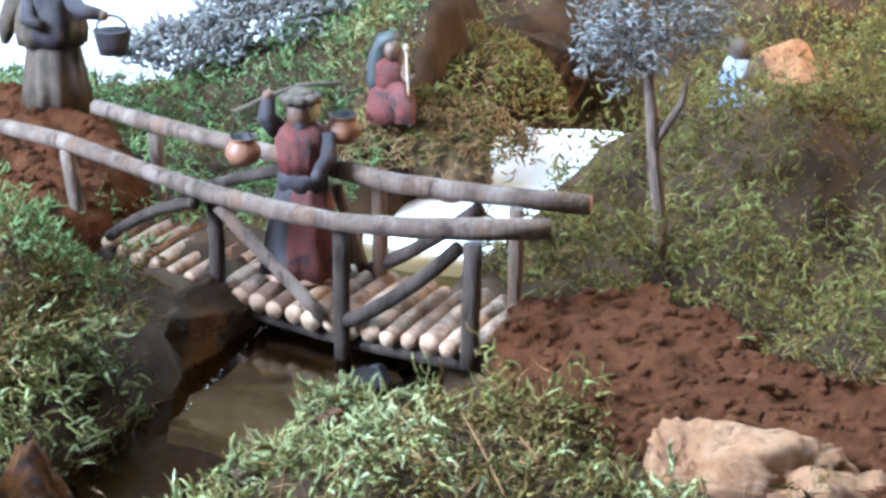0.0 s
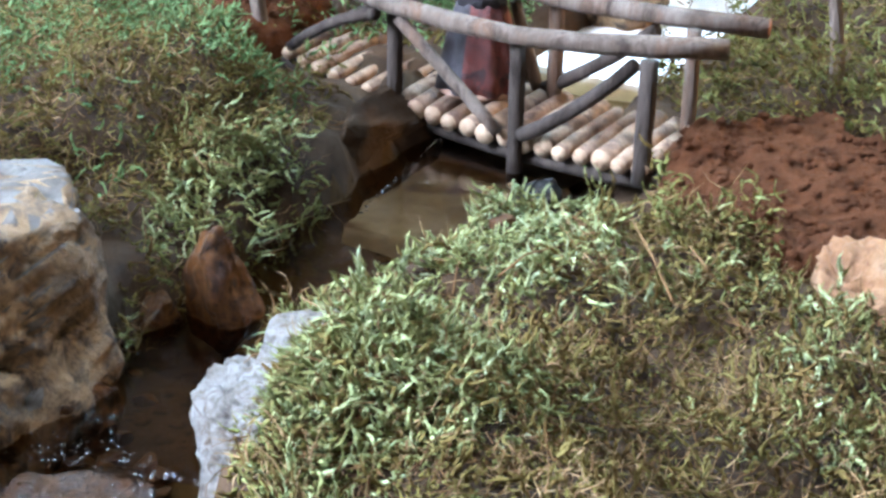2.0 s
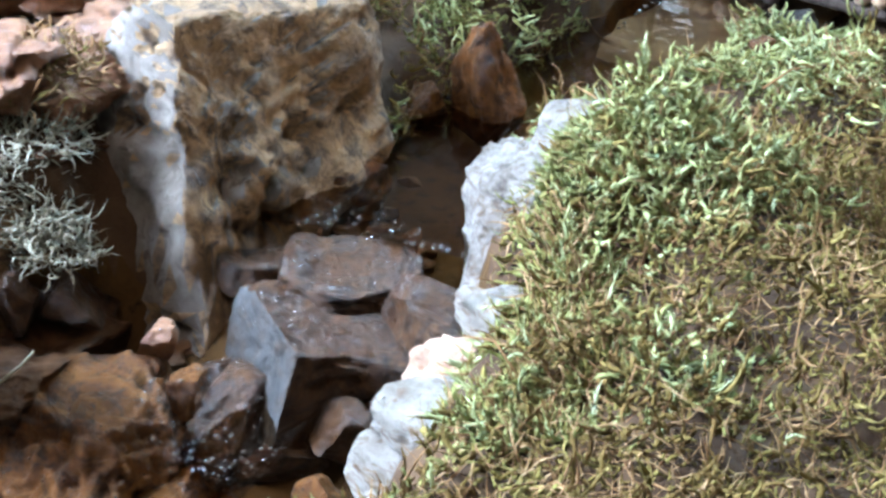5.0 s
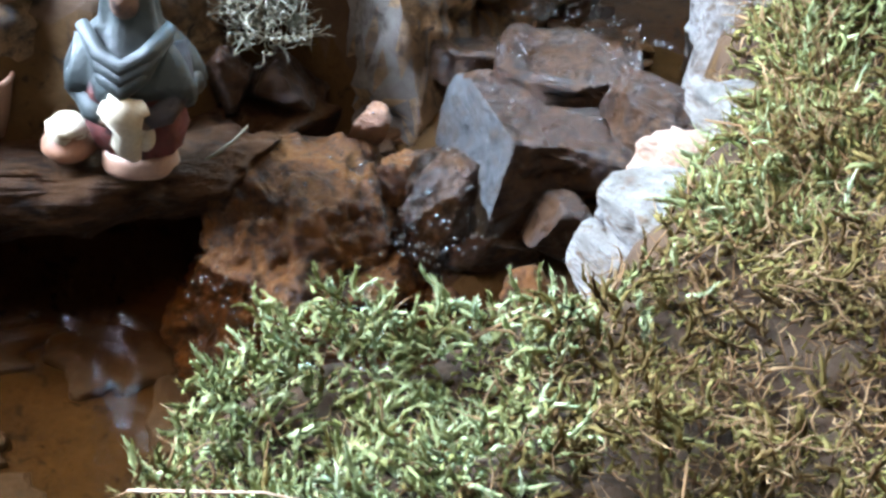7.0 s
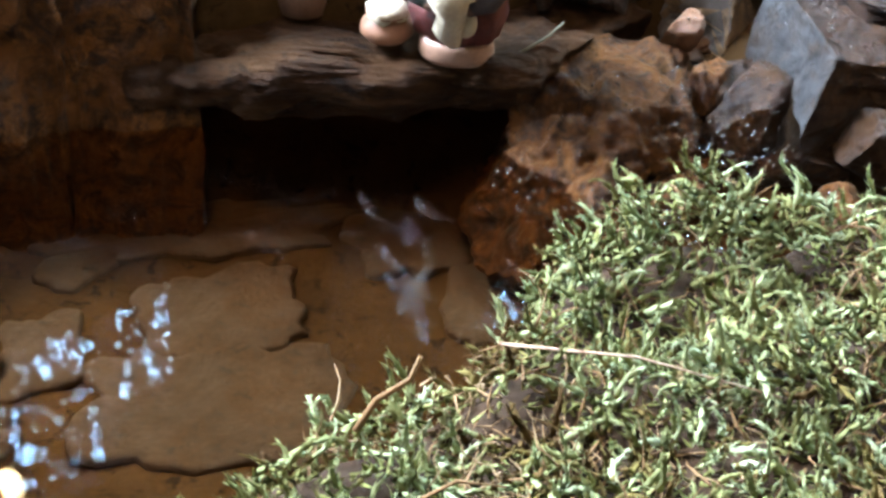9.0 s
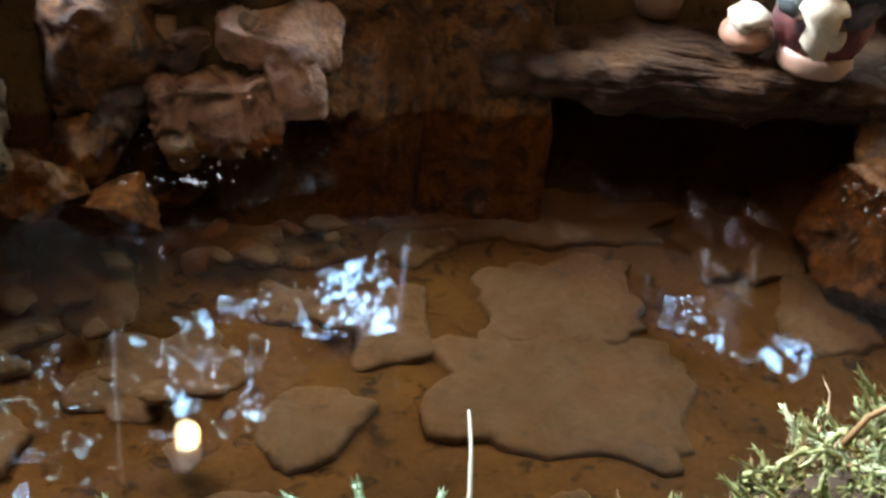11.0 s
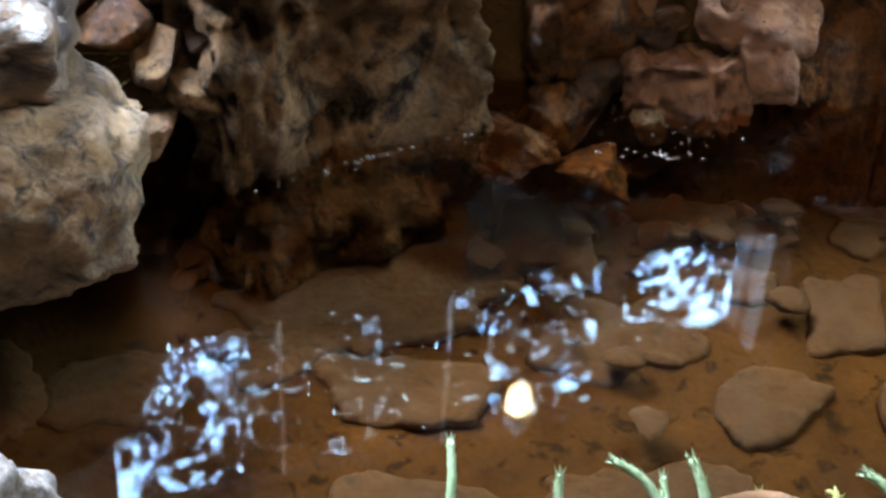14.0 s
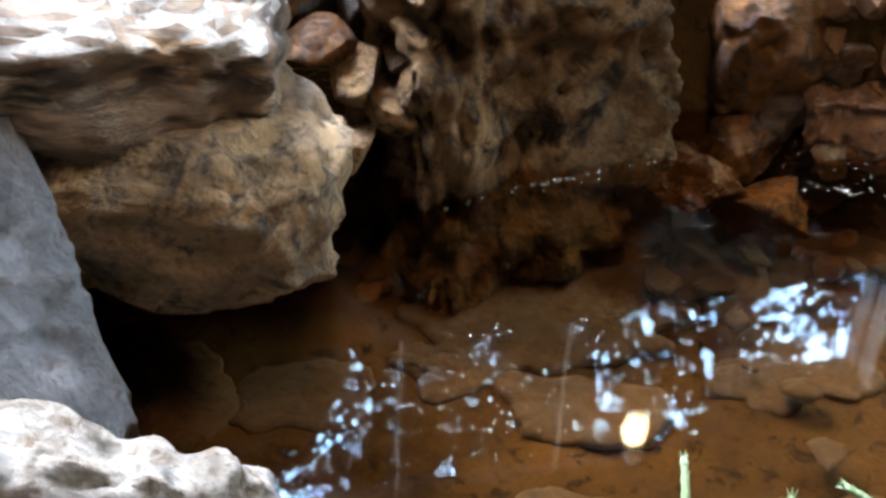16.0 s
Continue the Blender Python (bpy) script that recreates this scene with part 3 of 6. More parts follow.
def ground(x, y):
    """The height of the display's ground."""
    x, y = np.asarray(x, float), np.asarray(y, float)
    z = np.full(x.shape, 0.113)
    # the front mound
    z += hill(x, y, -0.22, -0.86, 0.20, 0.20, 0.022) + hill(x, y, -0.13, -0.47, 0.08, 0.07, 0.055) + hill(x, y, -0.06, -0.62, 0.14, 0.12, 0.045)
    z += hill(x, y, -0.10, -0.26, 0.07, 0.06, 0.006) - hill(x, y, -0.06, -0.13, 0.05, 0.04, 0.02) - hill(x, y, -0.045, -0.05, 0.045, 0.045, 0.06) - hill(x, y, 0.05, -0.40, 0.10, 0.10, 0.015)
    # the left bank
    z += hill(x, y, -0.37, -0.03, 0.10, 0.11, 0.07) + hill(x, y, -0.50, -0.20, 0.12, 0.16, 0.06) + hill(x, y, -0.55, -0.42, 0.10, 0.10, 0.04)
    # the hill on the right, the cliff and the slopes behind
    z += hill(x, y, 0.26, 0.28, 0.15, 0.13, 0.058) + hill(x, y, 0.50, 0.25, 0.16, 0.16, 0.07)
    z += hill(x, y, -0.03, 0.40, 0.075, 0.07, 0.10) + hill(x, y, -0.02, 0.52, 0.10, 0.10, 0.13) + hill(x, y, 0.22, 0.80, 0.30, 0.15, 0.22) + hill(x, y, 0.6, 0.6, 0.25, 0.2, 0.16)
    z += hill(x, y, -0.42, 0.38, 0.20, 0.16, 0.045) + hill(x, y, -0.20, 0.58, 0.12, 0.10, 0.06)
    z -= 0.16 * step(0.56, 0.80, y) * (1 - step(-0.26, -0.12, x))
    z += 0.020 * grid_noise(x, y, 11, 23, 3) * step(0.05, 0.2, x) * step(-0.05, 0.1, y) + 0.014 * grid_noise(x, y, 13, 29, 3) * (1 - step(-0.34, -0.26, x)) * step(-0.4, -0.25, y)
    # banks round the pool
    z -= hill(x, y, -0.85, -0.75, 0.14, 0.12, 0.03)
    z += 0.010 * grid_noise(x, y, 14, 3) + 0.0045 * grid_noise(x, y, 50, 5)
    # the paths
    for line_, level in ((PATH_R, (0.118, 0.112, 0.105, 0.10, 0.10)), (PATH_L, (0.15, 0.165, 0.17, 0.18, 0.18))):
        d, a = to_line(x, y, line_)
        lev = np.interp(a, range(len(level)), level)
        k = 1 - step(0.055, 0.10, d)
        z = z * (1 - k) + (lev + 0.002 * grid_noise(x, y, 30, 8)) * k
    # the stream's channel and the pool
    d, a = to_line(x, y, STREAM)
    w = stream_width(a)
    bed = np.interp(a, range(len(STREAM)), [p[2] for p in STREAM]) - 0.022
    k = 1 - step(w * 0.75, w + 0.028, d + 0.008 * grid_noise(x, y, 25, 11))
    z = np.where(bed < z, z * (1 - k) + bed * k, z)
    d = to_area(x, y, GULLY)
    k = 1 - step(-0.01, 0.025, d + 0.006 * grid_noise(x, y, 25, 19))
    low = np.interp(y, [-0.68, -0.58, -0.53, -0.48, -0.40], [-0.03, 0.0, 0.018, 0.05, 0.062])
    z = np.minimum(z, z * (1 - k) + low * k)
    z -= hill(x, y, -0.415, -0.478, 0.034, 0.030, 0.055) + hill(x, y, -0.232, -0.712, 0.028, 0.032, 0.055)
    d = to_area(x, y, POOL)
    k = 1 - step(-0.012, 0.035, d + 0.006 * grid_noise(x, y, 25, 12))
    z = z * (1 - k) + (-0.0625 + 0.001 * grid_noise(x, y, 22, 14)) * k
    return z


def build_ground():
    n = 0.009
    xs, ys = np.arange(-1.25, 1.1, n), np.arange(-1.33, 1.08, n)
    gx, gy = np.meshgrid(xs, ys, indexing="ij")
    gz = ground(gx, gy)
    nx, ny = gx.shape
    v = np.stack([gx, gy, gz], -1).reshape(-1, 3)
    i = np.arange(nx * ny).reshape(nx, ny)
    f = np.stack([i[:-1, :-1], i[1:, :-1], i[1:, 1:], i[:-1, 1:]], -1).reshape(-1, 4)
    ob = np_mesh("ground", v, f, [M["soil"], M["bed_floor"]])
    c = v[f].mean(1)
    d, a = to_line(c[:, 0], c[:, 1], STREAM)
    wet = (to_area(c[:, 0], c[:, 1], POOL) < 0.03) | (to_area(c[:, 0], c[:, 1], GULLY) < 0.008) | (d < stream_width(a) + 0.004)
    ob.data.polygons.foreach_set("material_index", wet.astype(np.int32))
    tagged(ob, "brown modelled earth of a nativity landscape with a stream bed", "ground", kind="structure")
    # the plinth below it
    bm = bmesh.new()
    box(bm, (-1.25, -1.33, -0.8), (1.1, 1.08, -0.12))
    bmesh.ops.recalc_face_normals(bm, faces=bm.faces)
    tagged(link("plinth", bm, M["plinth"], False), "dark cloth-covered plinth under the display", "plinth", kind="structure")


build_ground()


def path_surface(x, y, line_, half):
    """The height of loose trodden earth along a path, and how far outside its ragged edge a place lies."""
    d, a = to_line(x, y, line_)
    edge = half + 0.012 * grid_noise(x, y, 22, 31) + 0.006 * grid_noise(x, y, 60, 32)
    # drifts run along the path
    side = np.sin(d * 150 + 2.2 * grid_noise(x, y, 10, 37)) * (0.6 + 0.6 * grid_noise(x, y, 7, 39))
    drifts = 0.0042 * side + 0.0035 * grid_noise(x, y, 34, 35, 3)
    crumbs = np.maximum(grid_noise(x, y, 75, 33, 3) - 0.1, 0) * 0.0042 + 0.0011 * grid_noise(x, y, 170, 34, 2)
    return ground(x, y) + 0.014 + drifts + crumbs - 0.032 * step(edge - 0.006, edge + 0.01, d), d - edge


def build_path(name, line_, half, label, n=0.003):
    """Loose red earth with drifts and crumbs over the ground along a path."""
    px, py = [p[0] for p in line_], [p[1] for p in line_]
    xs, ys = np.arange(min(px) - 0.09, min(max(px), 0.62) + 0.09, n), np.arange(min(py) - 0.11, max(py) + 0.11, n)
    gx, gy = np.meshgrid(xs, ys, indexing="ij")
    gz, out = path_surface(gx, gy, line_, half)
    nx, ny = gx.shape
    v = np.stack([gx, gy, gz], -1).reshape(-1, 3)
    i = np.arange(nx * ny).reshape(nx, ny)
    f = np.stack([i[:-1, :-1], i[1:, :-1], i[1:, 1:], i[:-1, 1:]], -1)
    keep = out < 0.016
    keep = keep[:-1, :-1] & keep[1:, 1:] & keep[1:, :-1] & keep[:-1, 1:]
    f = f[keep]
    used = np.unique(f)
    remap = np.zeros(len(v), int)
    remap[used] = np.arange(len(used))
    ob = np_mesh(name, v[used], remap[f], M["dirt"])
    tagged(ob, label, "path", kind="structure")


build_path("path_east", PATH_R, 0.086, "crumbly red earth path leading off the bridge")
build_path("path_west", PATH_L, 0.085, "reddish earth path behind the mossy bank")

# ---- water ----


def build_pool():
    bm = bmesh.new()
    c = Vector((-0.6, -0.9, 0.0))
    ring = []
    for x, y in POOL:
        p = Vector((x, y, 0))
        p += (p - c).normalized() * 0.07
        ring.append(bm.verts.new((p.x, p.y, 0.0)))
    bm.faces.new(ring).normal_flip()
    tagged(link("water", bm, M["pool_water"]), "still brown pool water reflecting a window", "water", kind="structure")


def build_stream():
    bm = bmesh.new()
    prev = None
    pts = [Vector(p) for p in STREAM]
    n = 0
    rows_ = []
    for i in range(len(pts) - 1):
        for k in range(6):
            t = k / 6
            rows_.append((pts[i].lerp(pts[i + 1], t), (pts[i + 1] - pts[i]).normalized(), i + t))
    for p, dirn, a in rows_:
        side = Vector((dirn.y, -dirn.x, 0)).normalized() * (float(stream_width(np.array(a))) + 0.03 if a > 2.4 else 0.026)
        u = min(max((a - 2.15) / 0.3, 0), 1)
        level = 0.052 + 0.033 * u * u * (3 - 2 * u) if 2 < a < 3 else p.z
        z = level + 0.002 if p.z > 0.004 else 0.003
        row = [bm.verts.new((p.x + side.x * s, p.y + side.y * s, z - (0.004 if p.z < 0.08 and abs(s) > 0.5 else 0))) for s in (-1, -0.5, 0, 0.5, 1)]
        if prev and a > 0.9 and not 2.05 < a < 2.6:
            for q in range(4):
                bm.faces.new((prev[q], prev[q + 1], row[q + 1], row[q]))
        prev = row
    tagged(link("water", bm, M["stream_water"]), "shallow stream water running under the bridge over stones", "water", kind="structure")




def build_pale_bed():
    """Pale plaster lining of the upper stream, water's reflection put into its colour: greyish, then white behind the
    bridge.
    """
    bm = bmesh.new()
    prev = None
    pts = [Vector(p) for p in STREAM[4:]]
    pts[0] = pts[0].lerp(pts[1], 0.88)
    for i in range(len(pts) - 1):
        for k in range(8):
            p, d = pts[i].lerp(pts[i + 1], k / 8), (pts[i + 1] - pts[i]).normalized()
            s = Vector((d.y, -d.x, 0)) * (0.068 if i < 4 else 0.062)
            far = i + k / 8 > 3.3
            level = 0.0945 if far else 0.058 + 0.016 * min(1, (i + k / 8) / 0.8)
            row = [bm.verts.new((p.x + s.x * t * (1.1 + 0.2 * fbm((p.x * 30, p.y * 30, t), 2)), p.y + s.y * t, level + 0.004 * t * (not far) + 0.003 * fbm((p.x * 40, p.y * 40, t * 2), 3))) for t in (-1, -0.7, -0.4, -0.1, 0.2, 0.5, 0.8, 1)]
            if prev:
                for q in range(7):
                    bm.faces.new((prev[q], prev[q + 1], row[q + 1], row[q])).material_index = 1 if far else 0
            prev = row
    tagged(link("stream_lining", bm, [M["pale_bed"], M["white_sheen"]]), "pale plaster lining of the stream, its white stretch painted for the water's reflection", "stream bed", kind="structure")


build_pool()
build_stream()
build_pale_bed()

# ---- rocks ----


def rock(name, at, size, turn, seed, mat, label, category="rock", cuts=6, rough=0.16, detail=4, flat=0.0, group="", foot=0.0, smooth=True, boxy=0.0):
    """A boulder: a sphere cut by random planes, roughened at three scales."""
    rng = random.Random(seed)
    bm = bmesh.new()
    bmesh.ops.create_icosphere(bm, subdivisions=detail, radius=1.0)
    planes = []
    for _ in range(cuts):
        nrm = Vector((rng.uniform(-1, 1), rng.uniform(-1, 1), rng.uniform(-0.7, 1))).normalized()
        planes.append((nrm, rng.uniform(0.5, 0.82)))
    if flat:
        planes.append((Vector((rng.uniform(-0.1, 0.1), rng.uniform(-0.1, 0.1), 1)).normalized(), flat))
    k = 1.25
    for v in bm.verts:
        p = Vector([math.copysign(abs(c) ** (1 - boxy), c) for c in v.co]) * k
        for nrm, off in planes:
            over = p.dot(nrm) - off
            if over > 0:
                p = p - nrm * over * 0.98
        q = p * 1.0
        p = p * (1 + rough * fbm(q * 1.6, 3, seed)) + Vector((fbm(q * 3.5, 3, seed + 5), fbm(q * 3.5, 3, seed + 9), fbm(q * 3.5, 3, seed + 13))) * rough * 0.32
        p += v.co * (-abs(fbm(q * 5, 4, seed + 17)) * 0.42 - max(fbm(q * 2.6, 3, seed + 21) - 0.25, 0) * 0.5) * rough
        v.co = p
    lo = [min(v.co[k] for v in bm.verts) for k in range(3)]
    hi = [max(v.co[k] for v in bm.verts) for k in range(3)]
    for v in bm.verts:
        v.co = Vector([((v.co[k] - lo[k]) / (hi[k] - lo[k]) - 0.5) * size[k] for k in range(3)])
    if foot:
        for v in bm.verts:
            h = min(max(-v.co.z / (size[2] / 2), 0), 0.94)
            k = 1 + foot * (1 / math.sqrt(1 - h * h) - 1)
            v.co.x, v.co.y = v.co.x * k, v.co.y * k
    ob = link(name, bm, M[mat], smooth)
    ob.matrix_world = pose(*at, *turn)
    return tagged(ob, label, category, group)


def cut_rock(name, at, radii, planes, turn, seed, mat, label, category="rock", detail=5, boxy=0.5, amp=0.006, pits=0.006, grain=0.0015, group="", weathered=None):
    """A rock split along given planes (normal, distance from its middle in metres), then roughened: broad bumps, pits and grain."""
    bm = bmesh.new()
    bmesh.ops.create_icosphere(bm, subdivisions=detail, radius=1.0)
    cuts = [(Vector(n).normalized(), d) for n, d in planes]
    for v in bm.verts:
        p = Vector([math.copysign(abs(c) ** (1 - boxy), c) * r for c, r in zip(v.co, radii)])
        for _ in range(2):
            for n, d in cuts:
                over = p.dot(n) - d
                if over > 0:
                    p -= n * over
        out = v.co.normalized()
        q = p * 1.0
        p += out * (amp * fbm(q * 24, 3, seed) - pits * max(fbm(q * 42, 3, seed + 3) - 0.12, 0) * 1.6 - pits * 0.5 * abs(fbm(q * 75, 2, seed + 5)) + grain * fbm(q * 190, 2, seed + 8))
        v.co = p
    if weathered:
        # faces turned the given way take a second material: lit tone as colour
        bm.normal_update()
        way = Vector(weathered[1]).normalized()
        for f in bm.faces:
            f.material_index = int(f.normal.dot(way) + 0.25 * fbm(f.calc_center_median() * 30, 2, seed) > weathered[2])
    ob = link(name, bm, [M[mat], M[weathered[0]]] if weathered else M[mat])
    ob.matrix_world = pose(*at, *turn)
    return tagged(ob, label, category, group)


def build_rocks():
    R = rock
    C = cut_rock
    # grey left and upper faces: window light put into the rock's colour
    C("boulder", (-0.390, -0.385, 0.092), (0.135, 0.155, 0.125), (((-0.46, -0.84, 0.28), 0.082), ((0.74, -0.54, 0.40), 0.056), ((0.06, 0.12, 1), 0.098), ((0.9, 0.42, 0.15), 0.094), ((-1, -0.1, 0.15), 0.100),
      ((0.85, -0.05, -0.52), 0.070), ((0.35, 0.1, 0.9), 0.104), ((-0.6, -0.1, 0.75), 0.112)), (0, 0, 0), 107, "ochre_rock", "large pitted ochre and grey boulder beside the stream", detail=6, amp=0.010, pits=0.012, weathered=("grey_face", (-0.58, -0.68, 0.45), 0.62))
    R("rock", (-0.262, -0.265, 0.105), (0.052, 0.045, 0.085), (0, 10, 20), 5, "rust", "rust-brown upright stone at the water's edge")
    R("rock", (-0.305, -0.275, 0.09), (0.035, 0.035, 0.035), (0, 0, 50), 6, "rust", "small brown stone at the water's edge")
    C("boulder", (-0.178, -0.452, 0.092), (0.058, 0.066, 0.082), (((-0.85, -0.45, 0.25), 0.052), ((-0.4, -0.1, 0.9), 0.066), ((0.1, -1, 0.2), 0.055), ((-0.5, 0.8, 0.2), 0.058)), (0, -4, 10), 8, "limestone", "whitish limestone block covered by moss", detail=6, amp=0.008, pits=0.010, grain=0.003)
    C("rock", (-0.178, -0.553, 0.112), (0.044, 0.026, 0.008), (((0.1, 0.1, 1), 0.008), ((-0.8, -0.5, 0.1), 0.03)), (4, 6, 15), 21, "white_rock", "thin white limestone slab", amp=0.003, pits=0.004)
    C("rock", (-0.180, -0.581, 0.082), (0.056, 0.036, 0.027), (((0.1, -0.2, 1), 0.02), ((-0.7, -0.6, 0.4), 0.03), ((0.3, -0.9, 0.3), 0.025)), (0, 0, 20), 22, "pink_stone", "white and orange-stained limestone lump", amp=0.006, pits=0.008)
    C("rock", (-0.193, -0.617, 0.090), (0.052, 0.032, 0.013), (((0.0, -0.1, 1), 0.012), ((-0.8, -0.5, 0.1), 0.034)), (8, -6, 20), 23, "white_rock", "layered white limestone slab", amp=0.004, pits=0.005)
    C("rock", (-0.200, -0.634, 0.066), (0.052, 0.036, 0.015), (((-0.7, -0.6, 0.2), 0.034), ((0.2, -0.9, 0.3), 0.024)), (-4, 6, 10), 24, "white_rock", "layered white limestone slab", amp=0.004, pits=0.005)
    C("rock", (-0.208, -0.655, 0.040), (0.045, 0.034, 0.026), (((-0.7, -0.5, 0.4), 0.02),), (0, 0, 0), 25, "white_rock", "small pale limestone lump", amp=0.005, pits=0.006)
    C("slate_rock", (-0.308, -0.523, 0.036), (0.052, 0.052, 0.042), (((-0.77, -0.62, 0.32), 0.026), ((0.64, -0.77, 0.1), 0.034), ((0.2, 0.1, 1), 0.034), ((0.3, 0.95, 0), 0.03), ((0.9, 0.3, 0), 0.034)), (0, 0, 0), 31, "wet_brown",
      "slate wedge in the small waterfall, blue-grey flank and wet brown top", amp=0.003, pits=0.004, boxy=0.45, weathered=("slate", (-0.77, -0.62, 0.32), 0.6))
    C("rock", (-0.292, -0.519, 0.062), (0.034, 0.032, 0.008), (((0.2, -0.1, 1), 0.006), ((-0.86, -0.46, 0.1), 0.024), ((0.3, -0.94, 0.1), 0.026)), (0, 8, 0), 40, "wet_brown", "wet brown plate lying over the slate", amp=0.002, pits=0.003, boxy=0.6)
    C("slate_rock", (-0.272, -0.517, 0.052), (0.032, 0.026, 0.016), (((0.1, -0.2, 1), 0.013), ((-0.3, -0.9, 0.3), 0.02)), (6, 4, 30), 32, "wet_brown", "dark wet brown plate beside the waterfall", amp=0.002, pits=0.003, boxy=0.6)
    C("rock", (-0.300, -0.476, 0.066), (0.046, 0.036, 0.022), (((0.05, -0.16, 1), 0.016), ((-0.5, -0.85, 0.1), 0.03), ((0.5, -0.85, 0.2), 0.03), ((-0.9, 0.2, 0.1), 0.036)), (0, 0, 12), 33, "wet_brown",
      "flat wet brown stone in the stream", amp=0.004, pits=0.005, boxy=0.55)
    C("rock", (-0.244, -0.499, 0.066), (0.028, 0.020, 0.020), (((0.1, -0.2, 1), 0.016), ((-0.4, -0.9, 0.2), 0.016)), (0, 4, -10), 34, "wet_brown", "wet yellowish-brown stone in the stream", amp=0.004, pits=0.004)
    C("rock", (-0.352, -0.470, 0.066), (0.022, 0.014, 0.012), (((0, 0, 1), 0.009), ((-0.6, -0.8, 0), 0.014)), (0, 8, 35), 37, "wet_brown", "small dark slab beside the wet stone", amp=0.002, pits=0.002, boxy=0.6)
    C("rock", (-0.342, -0.548, 0.016), (0.022, 0.036, 0.030), (((0.5, -0.6, 0.6), 0.02), ((-0.8, -0.3, 0.5), 0.016)), (0, -12, -24), 38, "wet_brown", "long dark wet stone under the waterfall", amp=0.002, pits=0.003)
    C("rock", (-0.352, -0.538, 0.030), (0.017, 0.014, 0.013), (((0.2, -0.4, 0.9), 0.009),), (0, 0, 40), 39, "wet_brown", "wet brown cobble on the dark stone", amp=0.003)
    R("rock", (-0.322, -0.378, 0.08), (0.05, 0.035, 0.03), (0, 0, 25), 35, "rust", "flat brown stone tip above the water", flat=0.5)
    C("rock", (-0.402, -0.588, -0.010), (0.078, 0.066, 0.064), (((-0.55, -0.62, 0.56), 0.040), ((0.30, -0.75, 0.58), 0.042), ((0.05, -0.1, 1), 0.05), ((-0.9, 0.1, 0.35), 0.058), ((0.9, 0.1, 0.4), 0.056)), (0, 0, 17), 41, "rust",
      "rough rust-coloured stone overgrown with algae", detail=6, amp=0.007, pits=0.008, grain=0.003, boxy=0.3)
    R("rock", (-0.312, -0.56, 0.01), (0.055, 0.04, 0.03), (0, 0, 20), 42, "wet_brown", "wet brown stone below the waterfall")
    R("rock", (-0.389, -0.528, 0.047), (0.022, 0.018, 0.03), (10, 10, 40), 44, "brick", "pointed reddish stone chip")
    R("rock", (-0.272, -0.56, 0.03), (0.038, 0.04, 0.04), (0, 0, 70), 45, "wet_brown", "brown stone at the foot of the limestone slabs")
    R("rock", (-0.277, -0.60, 0.018), (0.03, 0.03, 0.03), (0, 0, 70), 46, "rust", "rusty stone at the foot of the limestone slabs")
    R("rock", (-0.365, -0.545, 0.03), (0.03, 0.025, 0.03), (0, 0, 70), 47, "rust", "ochre stone below the waterfall")
    R("rock", (-0.355, -0.60, 0.0), (0.055, 0.03, 0.03), (0, 0, 50), 48, "rust", "long ochre stone below the waterfall")
    C("ledge_slab", (-0.555, -0.590, 0.024), (0.172, 0.060, 0.024), (((0, 0.05, 1), 0.0165), ((0.75, -0.66, 0), 0.112), ((0.1, -0.8, -0.6), 0.048)), (2, -3, 24), 51, "ledge", "brown flat rock ledge overhanging the pool", detail=6, amp=0.008, pits=0.008, boxy=0.3)
    R("rock", (-0.465, -0.537, 0.066), (0.026, 0.02, 0.04), (0, 0, 20), 52, "wet_brown", "upright brown stone behind the ledge")
    R("rock", (-0.44, -0.51, 0.05), (0.05, 0.04, 0.045), (0, 0, 60), 53, "wet_brown", "brown stone behind the ledge")
    R("rock", (-0.50, -0.52, 0.075), (0.09, 0.05, 0.08), (0, 0, 25), 54, "dark_rock", "dark rock behind the ledge")
    R("rock", (-0.60, -0.575, 0.075), (0.11, 0.06, 0.10), (0, 0, 30), 55, "dark_rock", "dark rock behind the ledge")
    C("wall_slab", (-0.692, -0.722, -0.01), (0.040, 0.024, 0.115), (((0.1, -0.95, 0.2), 0.020), ((0, 0, 1), 0.10)), (-6, 0, 35), 61, "rust", "flat brown rock face at the pool's edge", detail=5, amp=0.005, pits=0.008, boxy=0.66, grain=0.003)
    C("wall_slab", (-0.638, -0.676, -0.01), (0.038, 0.028, 0.11), (((0.1, -0.95, 0.2), 0.022),), (-8, 0, 32), 62, "rust", "brown rock face at the pool's edge", detail=5, amp=0.005, pits=0.008, boxy=0.66, grain=0.003)
    C("red_stone", (-0.735, -0.783, 0.012), (0.036, 0.022, 0.022), (((0, -0.3, 1), 0.02), ((0.4, -0.9, 0.15), 0.02)), (-4, 0, 33), 63, "brick", "squarish red stone at the waterline", detail=6, amp=0.006, pits=0.014, boxy=0.62, grain=0.004)
    C("red_stone", (-0.722, -0.752, 0.045), (0.034, 0.02, 0.016), (((0.1, -0.6, 0.8), 0.014),), (0, 8, 40), 64, "brick", "reddish stone above the waterline", amp=0.004, pits=0.005, boxy=0.6)
    C("rock", (-0.705, -0.757, 0.026), (0.014, 0.014, 0.022), (((0.3, -0.8, 0.3), 0.011),), (0, -14, 30), 68, "brick", "narrow reddish stone leaning on the red one", amp=0.003, pits=0.004, boxy=0.6)
    C("rock", (-0.79, -0.80, 0.035), (0.04, 0.03, 0.04), (((0.5, -0.7, 0.4), 0.028),), (0, 0, 60), 69, "rust", "brown stone beside the dark boulder", amp=0.006, pits=0.008)
